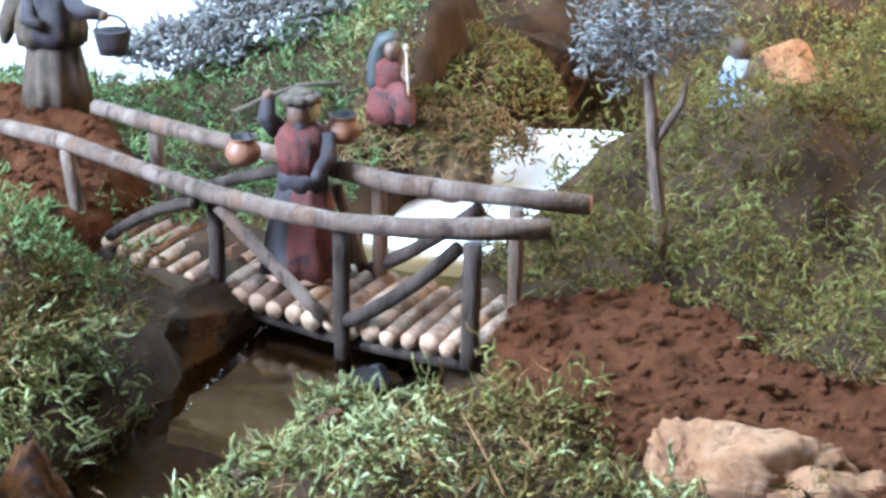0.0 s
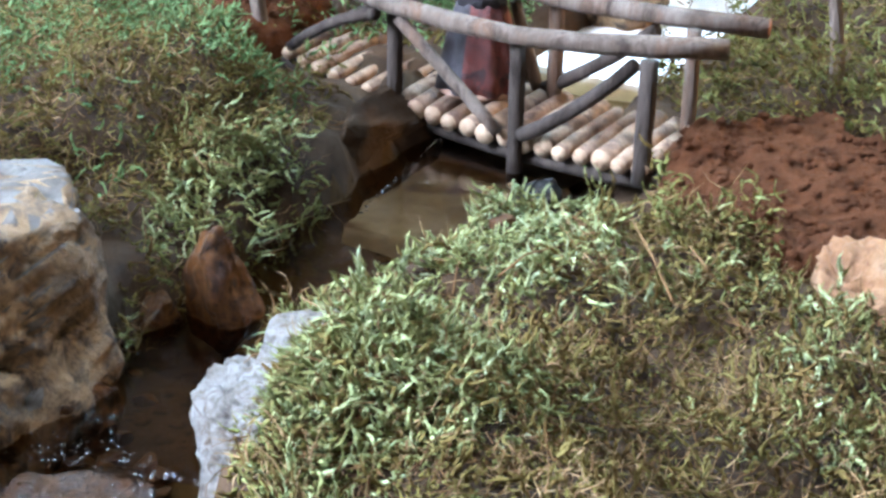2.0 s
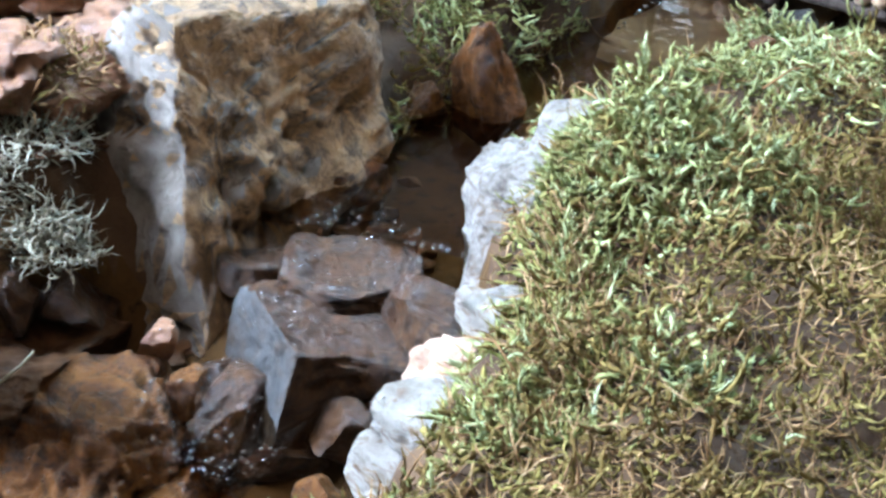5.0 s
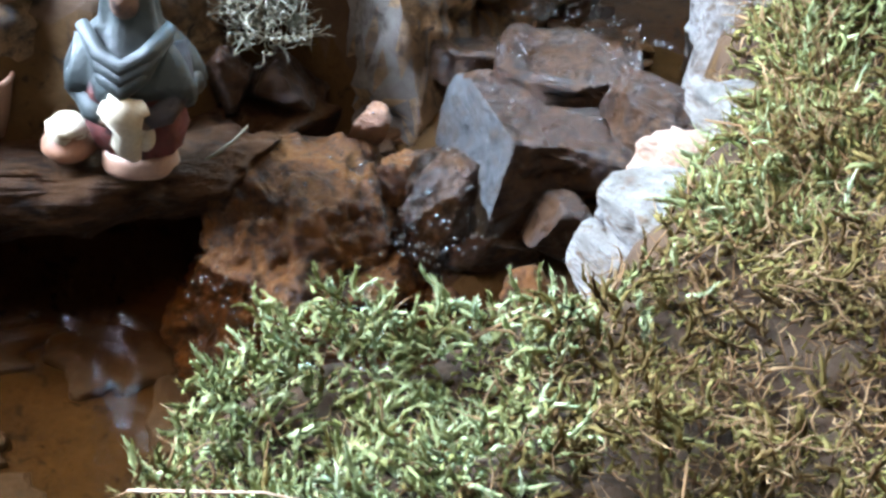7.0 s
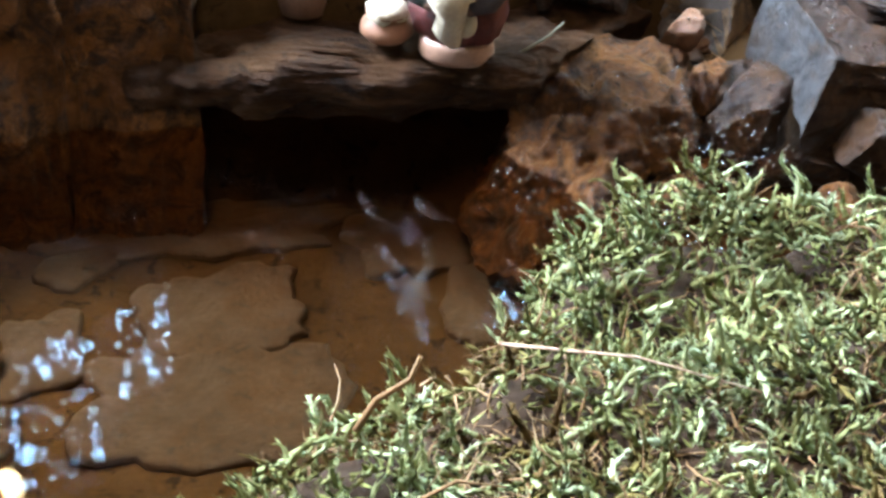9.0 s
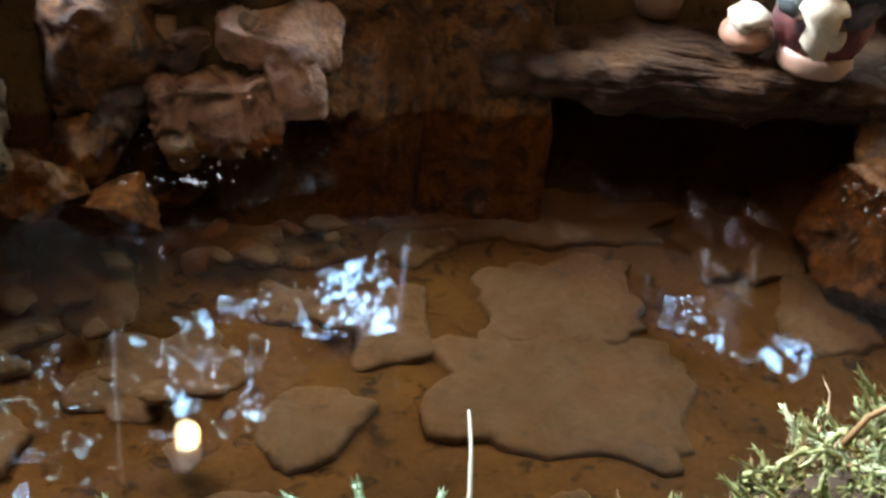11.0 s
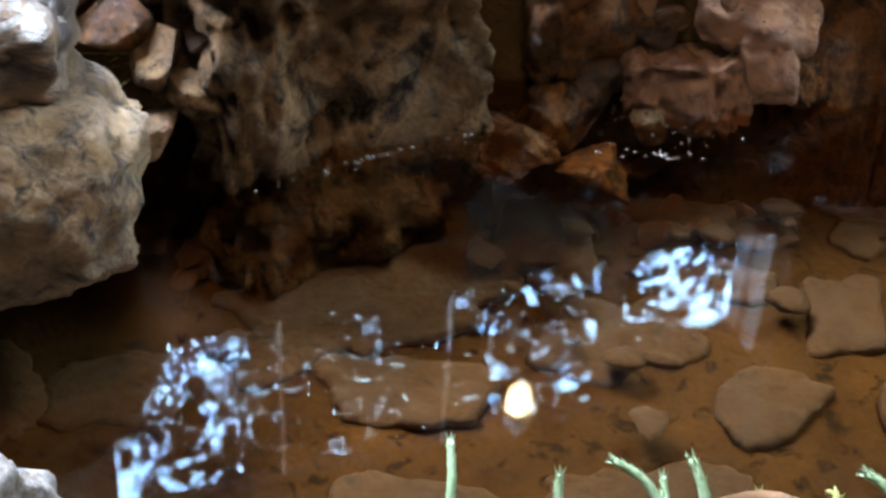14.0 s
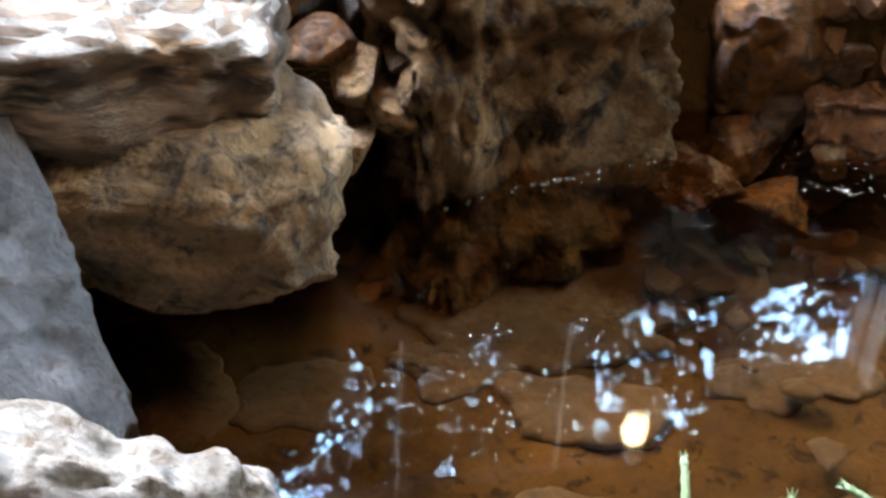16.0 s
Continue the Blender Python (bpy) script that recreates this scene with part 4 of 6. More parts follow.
    R("rock", (-0.775, -0.838, -0.004), (0.045, 0.04, 0.036), (0, 0, 40), 65, "rust", "brown stone at the waterline")
    R("rock", (-0.737, -0.812, -0.006), (0.022, 0.016, 0.022), (0, 0, 40), 66, "ochre_rock", "small yellowish stone at the waterline")
    R("rock", (-0.745, -0.858, -0.018), (0.055, 0.04, 0.035), (0, 0, 40), 67, "rust", "wet brown stone just breaking the water")
    C("boulder", (-0.875, -0.925, 0.015), (0.092, 0.112, 0.16), (((0.93, -0.34, 0.20), 0.060), ((-0.2, -1, 0.05), 0.074), ((0.55, 0.83, 0.1), 0.088), ((0, 0, 1), 0.105), ((0.7, -0.5, 0.75), 0.098)), (0, 0, 0), 171, "dark_rock",
      "dark shaded rock rising from the pool", detail=6, amp=0.016, pits=0.022, grain=0.004, boxy=0.3)
    R("boulder", (-0.884, -1.125, 0.05), (0.165, 0.115, 0.098), (0, 0, 46), 172, "ochre_rock", "rounded ochre and grey boulder overhanging the pool", detail=5, cuts=0, rough=0.14, boxy=0.42)
    R("boulder", (-0.95, -1.10, -0.01), (0.13, 0.16, 0.12), (0, 0, 40), 76, "dark_rock", "dark rock under the overhanging boulder")
    # the pale top is window light, put in as a limestone colour
    C("capstone", (-0.928, -1.152, 0.114), (0.112, 0.066, 0.036), (((0, 0.1, 1), 0.029), ((0.3, -0.9, 0.1), 0.056), ((0.95, 0.1, 0.3), 0.098), ((-0.1, 0.1, -1), 0.026)), (3, 6, 46), 73, "cap_rock", "flat brown stone lying on the boulder, its lit top coloured pale", amp=0.010, pits=0.010,
      boxy=0.2, weathered=("limestone", (0, 0, 1), 0.84))
    C("rock", (-0.875, -1.235, 0.025), (0.075, 0.055, 0.095), (((0.72, 0.30, 0.62), 0.052), ((0.5, -0.2, 0.85), 0.072), ((0.2, 0.95, 0.1), 0.046)), (0, 0, 0), 74, "blue_rock", "blue-grey rock at the pool's corner", detail=5, amp=0.006, pits=0.007)
    C("rock", (-0.728, -1.272, 0.058), (0.066, 0.032, 0.042), (((0.1, 0.2, 1), 0.036), ((0.8, 0.2, 0.5), 0.058), ((0.1, 0.9, 0.4), 0.026)), (0, 6, 46), 75, "limestone", "white and pinkish rock at the front edge", boxy=0.25, amp=0.007, pits=0.008)
    C("path_stone", (0.152, -0.262, 0.112), (0.062, 0.038, 0.034), (((-0.2, -0.5, 0.8), 0.03), ((-0.7, -0.6, 0.2), 0.05), ((0.4, -0.6, 0.7), 0.032)), (0, 4, -12), 83, "tan_stone", "orange and white pitted stone on the path's edge", detail=5, amp=0.010, pits=0.016, grain=0.003)
    C("path_stone", (0.205, -0.290, 0.104), (0.052, 0.034, 0.030), (((0.1, -0.6, 0.8), 0.026), ((-0.6, -0.7, 0.3), 0.038)), (0, 4, 20), 84, "tan_stone", "orange-tan stone on the path's edge", detail=5, amp=0.009, pits=0.014, grain=0.003)
    R("boulder", (0.335, 0.47, 0.14), (0.16, 0.09, 0.13), (0, 0, 10), 91, "tan_stone", "pale warm-lit rock on the hill behind")
    R("clay_bank", (0.08, 0.61, 0.125), (0.10, 0.05, 0.11), (-8, 4, -15), 92, "wet_brown", "smooth brown clay bank above the white water", rough=0.1)
    R("clay_bank", (-0.035, 0.345, 0.11), (0.15, 0.08, 0.13), (0, 0, 5), 93, "ochre_rock", "brown earthen cliff under the seated figure", rough=0.24, detail=5)
    R("bank_stone", (-0.195, 0.03, 0.09), (0.055, 0.18, 0.085), (0, 0, -17), 95, "soil", "dark brown earth wall under the bridge", boxy=0.35, detail=5, cuts=2)
    R("rock", (-0.076, -0.058, 0.09), (0.035, 0.028, 0.026), (0, 0, 30), 97, "slate", "dark violet-grey stone under the bridge's end")
    R("rock", (-0.102, -0.088, 0.092), (0.03, 0.02, 0.022), (0, 0, 10), 98, "ochre_rock", "small ochre stone under the bridge's end")
    R("rock", (-0.700, -0.745, 0.02), (0.05, 0.03, 0.05), (0, 0, 40), 111, "rust", "rusty brown stone at the waterline", detail=5, rough=0.22)
    R("rock", (-0.757, -0.79, 0.03), (0.03, 0.026, 0.03), (0, 0, 10), 112, "wet_brown", "brown stone on the red one")
    R("rock", (-0.772, -0.815, 0.012), (0.045, 0.03, 0.035), (0, 0, 70), 113, "wet_brown", "brown stone at the waterline", rough=0.22)
    R("rock", (-0.668, -0.69, 0.03), (0.04, 0.03, 0.07), (0, 0, 30), 114, "rust", "rusty brown stone face at the waterline", detail=5, rough=0.2)
    R("rock", (-0.775, -0.875, -0.01), (0.06, 0.05, 0.035), (0, 0, 30), 115, "rust", "rusty stone breaking the water", rough=0.22, detail=5)
    for k, (x, y, z, s, m) in enumerate(((-0.888, -1.012, 0.055, 0.034, "dark_rock"), (-0.868, -1.008, 0.045, 0.03, "dark_rock"), (-0.905, -1.02, 0.07, 0.028, "rust"), (-0.88, -0.985, 0.06, 0.024, "wet_brown"),
                                         (-0.91, -0.995, 0.075, 0.026, "wet_brown"), (-0.93, -1.025, 0.08, 0.024, "rust"), (-0.925, -1.0, 0.085, 0.03, "slate"), (-0.87, -1.03, 0.03, 0.026, "ochre_rock"))):
        R("rock", (x, y, z), (s * 1.25, s, s * 0.8), (10 * k, 7 * k, 40 * k), 120 + k, m, "ochre stone wedged between the boulders", cuts=8, rough=0.1, group="stones between the boulders")
    R("boulder", (-0.560, -0.425, 0.105), (0.12, 0.09, 0.11), (0, 0, 20), 131, "brick", "rough reddish-brown rock behind the lichen", rough=0.32, detail=5, boxy=0.2)
    R("rock", (-0.474, -0.482, 0.082), (0.030, 0.028, 0.045), (0, 0, 50), 132, "rust", "rusty brown stone under the lichen", rough=0.26)
    R("rock", (-0.643, -0.621, 0.055), (0.05, 0.03, 0.024), (0, 0, 25), 133, "limestone", "pale flat stone lying on the ledge", flat=0.6)
    for k, (x, y, s) in enumerate(((-0.555, -0.375, 0.12), (-0.50, -0.345, 0.11), (-0.47, -0.385, 0.08), (-0.60, -0.42, 0.12), (-0.512, -0.462, 0.10), (-0.468, -0.432, 0.085), (-0.565, -0.485, 0.11), (-0.62, -0.54, 0.11))):
        R("rock", (x, y, float(ground(np.array(x), np.array(y))) + 0.012), (s, s * 0.8, s * 0.55), (0, 0, 50 * k), 140 + k, "brick", "rough reddish-brown rock on the bank", rough=0.3, detail=5, boxy=0.15, group="red rocks on the bank")
    # loose stones, one by one
    rng = random.Random(77)
    for cx, cy, rad, count, lo, hi, grp in ((-0.345, -0.435, 0.035, 16, 0.008, 0.022, "stream pebbles"), (-0.35, -0.50, 0.03, 9, 0.008, 0.02, "stream pebbles"), (-0.30, -0.39, 0.03, 9, 0.007, 0.018, "stream pebbles"),
                                            (-0.42, -0.555, 0.04, 16, 0.009, 0.024, "ledge stones"), (-0.37, -0.57, 0.03, 8, 0.008, 0.02, "ledge stones"),
                                            (-0.795, -0.775, 0.035, 36, 0.009, 0.022, "gravel heap"), (-0.775, -0.775, 0.04, 34, 0.011, 0.024, "gravel heap"), (-0.75, -0.755, 0.035, 24, 0.01, 0.022, "gravel heap"), (-0.33, -0.425, 0.05, 20, 0.01, 0.026, "stream chips"), (-0.375, -0.49, 0.04, 16, 0.01, 0.026, "stream chips"), (-0.29, -0.55, 0.04, 12, 0.01, 0.022, "stream chips"), (-0.17, -0.17, 0.03, 8, 0.01, 0.024, "bank stones"), (-0.885, -1.005, 0.03, 26, 0.008, 0.022, "gravel by the boulder"),
                                            (-0.745, -0.815, 0.03, 8, 0.008, 0.018, "waterline stones"), (-0.21, -0.33, 0.03, 5, 0.008, 0.016, "bank stones"), (-0.12, -0.16, 0.03, 7, 0.008, 0.02, "bank stones"),
                                            (-0.32, -0.62, 0.04, 10, 0.008, 0.022, "ledge stones"), (-0.46, -0.475, 0.06, 26, 0.006, 0.02, "bank stones"), (-0.36, -0.47, 0.05, 22, 0.006, 0.018, "stream pebbles"), (-0.40, -0.53, 0.05, 22, 0.006, 0.02, "ledge stones"), (-0.27, -0.44, 0.04, 14, 0.006, 0.016, "stream pebbles"), (-0.55, -0.535, 0.05, 14, 0.008, 0.02, "ledge stones"), (-0.715, -0.79, 0.05, 22, 0.008, 0.02, "waterline stones"), (-0.80, -0.83, 0.03, 12, 0.008, 0.02, "waterline stones"), (-0.33, -0.33, 0.04, 10, 0.006, 0.016, "bank stones")):
        for _ in range(int(count * (0.95 if grp == "gravel heap" else 0.52))):
            a, r = rng.uniform(0, 6.28), rad * math.sqrt(rng.random())
            x, y, s = cx + r * math.cos(a), cy + r * math.sin(a), rng.uniform(lo, hi)
            z = float(ground(np.array(x), np.array(y))) + s * 0.2 + (0.02 * (1 - r / rad) * rng.random() if "gravel" in grp else 0)
            R("pebble", (x, y, z), (s * rng.uniform(0.9, 1.5), s, s * rng.uniform(0.5, 0.9)), (rng.uniform(-20, 20), rng.uniform(-20, 20), rng.uniform(0, 180)), rng.randint(0, 999),
              "pebble", "small angular brown stone lying loose", "stone", cuts=9, rough=0.06, detail=2, group=grp, smooth=False)


build_rocks()


def pool_slab(x, y, rx, ry, turn, seed, square=0.4, mat="silt"):
    """A flat stone on the pool's bed: an uneven block with worn corners (square: how sharp they are), undercut shade
    put into its dark lower rim.
    """
    rng = random.Random(seed)
    corners = []
    for i, (u, v) in enumerate(((1, 1), (-1, 1), (-1, -1), (1, -1))):
        u, v = u * rng.uniform(0.78, 1.08), v * rng.uniform(0.78, 1.08)
        if square < 0.35 or rng.random() < 0.35:
            k = rng.uniform(0.45, 0.75)
            corners += [(u * k, v), (u, v * k)] if i % 2 else [(u, v * k), (u * k, v)]
        else:
            corners.append((u, v))
    line_ = []
    for (ax, ay), (bx, by) in zip(corners, corners[1:] + corners[:1]):
        line_ += [Vector((ax + (bx - ax) * k / 10, ay + (by - ay) * k / 10, 0)) for k in range(10)]
    for _ in range(6 if square > 0.4 else 9):
        line_ = [(line_[i - 1] + line_[i] * 2 + line_[(i + 1) % len(line_)]) / 4 for i in range(len(line_))]
    line_ = [Vector((q.x * rx, q.y * ry, 0)) for q in line_]
    line_ = [q * (1 + 0.34 * fbm((q.x * 38, q.y * 38, seed), 5)) for q in line_]
    n = len(line_)
    bm = bmesh.new()
    rings = []
    for h, out in ((-0.0120, 0.0040), (-0.0085, 0.0015), (-0.0050, -0.0002), (-0.0030, 0.0), (-0.0014, -0.0010), (-0.0005, -0.0028), (0.0001, -0.007)):
        rings.append([bm.verts.new((*(q + q.normalized() * out).xy, h + 0.0022 * fbm((q.x * 50, q.y * 50, seed + 3), 2))) for q in line_])
    for k in (0.6, 0.3, 0.08):
        rings.append([bm.verts.new((q.x * k, q.y * k, 0.0004 + 0.0012 * fbm((q.x * k * 60, q.y * k * 60, seed + 3), 2))) for q in line_])
    for j, (a, b) in enumerate(zip(rings, rings[1:])):
        for i in range(n):
            bm.faces.new((a[i], a[(i + 1) % n], b[(i + 1) % n], b[i])).material_index = 1 if j < 2 else 0
    bm.faces.new(rings[-1])
    bmesh.ops.recalc_face_normals(bm, faces=bm.faces)
    ob = link("pool_stone", bm, [M[mat], M["bed_silt"]])
    ob.matrix_world = pose(x, y, -0.0590 + 0.0022 * rng.random(), rng.uniform(-1.5, 1.5), rng.uniform(-1.5, 1.5), turn)
    tagged(ob, "flat silt-covered stone lying under the pool water", "stone", "stones on the pool bed")


POOL_STONES = [(-0.786, -0.967, 0.036, 0.073, 156, 0.6), (-0.801, -1.037, 0.014, 0.020, 92, 0.3), (-0.753, -0.869, 0.026, 0.041, 40, 0.3), (-0.719, -0.799, 0.020, 0.042, 100, 0.4),
               (-0.635, -0.738, 0.022, 0.019, 80, 0.25), (-0.609, -0.803, 0.028, 0.024, 132, 0.2), (-0.600, -0.887, 0.021, 0.029, 172, 0.0), (-0.683, -0.899, 0.040, 0.028, 52, 0.4),
               (-0.728, -1.002, 0.026, 0.044, 132, 0.4), (-0.512, -0.792, 0.052, 0.066, 122, 0.45), (-0.600, -0.683, 0.026, 0.085, 120, 0.6), (-0.711, -0.738, 0.021, 0.023, 48, 0.2),
               (-0.713, -0.763, 0.016, 0.010, 4, 0.2), (-0.599, -0.972, 0.055, 0.019, 48, 0.5), (-0.494, -0.622, 0.040, 0.036, 56, 0.2), (-0.435, -0.658, 0.024, 0.034, 32, 0.1),
               (-0.548, -0.735, 0.034, 0.044, 128, 0.4), (-0.470, -0.905, 0.035, 0.05, 140, 0.3), (-0.861, -1.140, 0.036, 0.022, 148, 0.4), (-0.823, -1.100, 0.023, 0.032, 140, 0.5),
               (-0.662, -0.822, 0.018, 0.015, 20, 0.2), (-0.676, -0.778, 0.016, 0.012, 60, 0.2), (-0.655, -1.055, 0.03, 0.045, 120, 0.4), (-0.555, -1.05, 0.03, 0.04, 20, 0.3)]


def build_pool_bed():
    # x, y, half length, half width, turn, boxiness
    for i, row in enumerate(POOL_STONES):
        pool_slab(row[0], row[1], row[2] * 1.04, row[3] * 1.04, row[4], 100 + i, row[5])
    rng = random.Random(5)
    for k in range(16):
        x, y = rng.uniform(-0.80, -0.62), rng.uniform(-0.95, -0.76)
        if float(to_area(np.array(x), np.array(y), POOL)) > -0.02:
            continue
        s = rng.uniform(0.008, 0.02)
        rock("pebble", (x, y, -0.050), (s * 1.3, s, s * 0.45), (0, 0, rng.uniform(0, 180)), k + 300, "silt", "small silt-covered stone under the pool water", "stone", detail=2, group="small stones on the pool bed")


build_pool_bed()

# ---- the log bridge ----
DECK_A, DECK_B = Vector((-0.003, -0.070, 0.118)), Vector((-0.292, 0.125, 0.125))
LOG_V = Vector((0.44, 0.898, 0)).normalized()


def deck_at(t, across=0.0, up=0.0):
    p = DECK_A.lerp(DECK_B, t) + LOG_V * across
    p.z += up - 0.012 * 4 * t * (1 - t)
    return p


def build_bridge():
    b = thing("footbridge", deck_at(0.5, 0.045), "rustic miniature footbridge of round logs with branch railings", "bridge")
    inv = Matrix.Translation(-b.location)

    def place(name, bm, mats, label="", parent=None):
        bm.transform(inv)
        return part(name, bm, mats, parent or b, label)

    rng = random.Random(4)
    n = 21
    for i in range(n):
        t = i / (n - 1)
        r = rng.uniform(0.0064, 0.0092) if i < 14 else rng.uniform(0.0055, 0.007)
        a, c = deck_at(t, -0.004 + rng.uniform(-0.003, 0.003), 0), deck_at(t, 0.092 + rng.uniform(-0.004, 0.004), 0)
        bm = bmesh.new()
        tube(bm, line(a, c, 5, 0, 0.0012, i), [r * k for k in (0.93, 1, 1.02, 0.98, 0.92)], 12, 0, True, 1, 0.06, i)
        place("log", bm, [M["log_bark"], M["cut_wood"]])
    for across, r in ((0.006, 0.0065), (0.08, 0.0065)):
        bm = bmesh.new()
        tube(bm, [deck_at(-0.06 + 1.1 * k / 7, across, -0.013) for k in range(8)], [r] * 8, 10, 0)
        place("beam", bm, M["bark_dark"], "dark round beam under the logs")
    near_rail = [(-0.388, 0.200, 0.2), (-0.329, 0.150, 0.203), (-0.262, 0.092, 0.2), (-0.197, 0.038, 0.197), (-0.145, 0.003, 0.196), (-0.097, -0.026, 0.197), (-0.045, -0.043, 0.199), (0.0, -0.048, 0.2), (0.052, -0.048, 0.2)]
    far_rail = [(-0.322, 0.258, 0.2), (-0.257, 0.190, 0.204), (-0.19, 0.150, 0.2), (-0.107, 0.088, 0.2), (-0.059, 0.055, 0.199), (0.008, 0.029, 0.199), (0.084, 0.009, 0.198)]
    for pts, name in ((near_rail, "handrail"), (far_rail, "handrail")):
        bm = bmesh.new()
        m = len(pts)
        tube(bm, pts, [0.0066 + 0.0012 * (k / (m - 1)) + 0.0005 * math.sin(k * 2.1) for k in range(m)], 14, 0, True, 1, 0.05, m)
        place(name, bm, [M["bark"], M["red_cut"]], "grey peeled branch handrail")

    def post(t, across, top, r=0.0062, mat="bark_dark", down=0.035, lean=(0, 0)):
        p = deck_at(t, across)
        bm = bmesh.new()
        q = Vector((p.x + lean[0], p.y + lean[1], top))
        tube(bm, line((p.x, p.y, p.z - down), q, 6, 0, 0.001, int(t * 90)), [r * 1.05, r, r * 0.97, r, r * 0.98, r], 10, 0, True, 0, 0.08, int(t * 70))
        place("post", bm, M[mat])

    post(0.0, -0.004, 0.195, 0.0068, "bark_dark", 0.012, (0.002, 0.01))
    post(0.315, -0.006, 0.193, 0.0062)
    post(0.66, -0.004, 0.193, 0.0064)
    post(1.08, 0.0, 0.198, 0.0064, "bark", 0.02, (-0.008, 0.0))
    post(0.01, 0.082, 0.196, 0.0058, "bark")
    post(0.37, 0.086, 0.196, 0.0064, "bark")
    post(1.03, 0.085, 0.2, 0.0064, "bark")

    def brace(a, c, r, mat, bow=0.004):
        bm = bmesh.new()
        tube(bm, line(a, c, 6, bow), [r, r * 1.05, r, r * 0.97, r, r * 0.95], 9, 0, True, 0, 0.06, 3)
        place("brace", bm, M[mat])

    up = 0.188
    brace(deck_at(0.30, -0.008, 0.008), Vector((-0.012, -0.052, up)), 0.0055, "bark_dark", 0.006)
    brace(deck_at(0.36, -0.008, 0.006), Vector((-0.19, 0.033, up)), 0.005, "bark", 0.0)
    brace(Vector((-0.208, 0.042, up)), deck_at(0.98, -0.006, 0.01), 0.0048, "bark_dark", -0.006)
    brace(deck_at(0.40, 0.088, 0.008), Vector((0.004, 0.03, up)), 0.0055, "bark_dark", 0.004)
    brace(deck_at(0.42, 0.088, 0.006), Vector((-0.105, 0.085, up)), 0.005, "bark", 0.0)
    brace(Vector((-0.15, 0.118, up)), deck_at(0.99, 0.088, 0.01), 0.005, "bark_dark", -0.004)


build_bridge()

# ---- figurines: painted clay statuettes, each one plain mesh ----


def ell(bm, c, r, mat, seg=14, rings=9, m=Matrix()):
    verts = []
    for i in range(rings + 1):
        a = math.pi * i / rings
        verts.append([bm.verts.new(m @ Vector((c[0] + r[0] * math.sin(a) * math.cos(2 * math.pi * k / seg), c[1] + r[1] * math.sin(a) * math.sin(2 * math.pi * k / seg), c[2] + r[2] * math.cos(a))))
                      for k in range(seg)])
    for a, b in zip(verts, verts[1:]):
        for k in range(seg):
            f = bm.faces.new((a[k], b[k], b[(k + 1) % seg], a[(k + 1) % seg]))
            f.material_index, f.smooth = mat, True


def robe(bm, profile, mat, folds=9, depth=0.08, seg=48, seed=0, squash=0.85, split=None, lean=(0, 0)):
    """A cloth body of rings (height, radius) with folds that deepen towards the hem; split gives a second material by angle."""
    rings = []
    h0, h1 = profile[0][0], profile[-1][0]
    for h, r in profile:
        k = (h - h0) / (h1 - h0)
        ring = []
        for i in range(seg):
            a = 2 * math.pi * i / seg
            w = 1 + depth * (1 - k * 0.7) * math.sin(folds * a + 1.3 * math.sin(2 * a + seed) + k * 0.8)
            ring.append(bm.verts.new((r * w * math.cos(a) + lean[0] * k, squash * r * w * math.sin(a) + lean[1] * k, h)))
        rings.append(ring)
    for a, b in zip(rings, rings[1:]):
        for i in range(seg):
            f = bm.faces.new((a[i], a[(i + 1) % seg], b[(i + 1) % seg], b[i]))
            f.smooth = True
            f.material_index = split[1] if split and split[0] < i / seg < split[2] else mat
    bm.faces.new(rings[0][::-1]).material_index = mat
    bm.faces.new(rings[-1]).material_index = mat


def pot(bm, c, r, mat, inner, h=None):
    h = h or r * 1.5
    prof = [(0, 0.45), (0.1, 0.75), (0.35, 1.0), (0.6, 0.97), (0.8, 0.72), (0.88, 0.66), (0.96, 0.8), (1.0, 0.8), (0.97, 0.6), (0.6, 0.55)]
    rings = [[bm.verts.new((c[0] + r * k * math.cos(2 * math.pi * i / 18), c[1] + r * k * math.sin(2 * math.pi * i / 18), c[2] + h * z)) for i in range(18)] for z, k in prof]
    for n, (a, b) in enumerate(zip(rings, rings[1:])):
        for i in range(18):
            f = bm.faces.new((a[i], a[(i + 1) % 18], b[(i + 1) % 18], b[i]))
            f.smooth, f.material_index = True, inner if n >= 7 else mat
    bm.faces.new(rings[0][::-1]).material_index = mat
    bm.faces.new(rings[-1]).material_index = inner


def statue(bm, name, at, turn, mats, label):
    ob = link(name, bm, [M[k] for k in mats])
    ob.matrix_world = pose(*at, 0, 0, turn)
    return tagged(ob, label, "figurine")


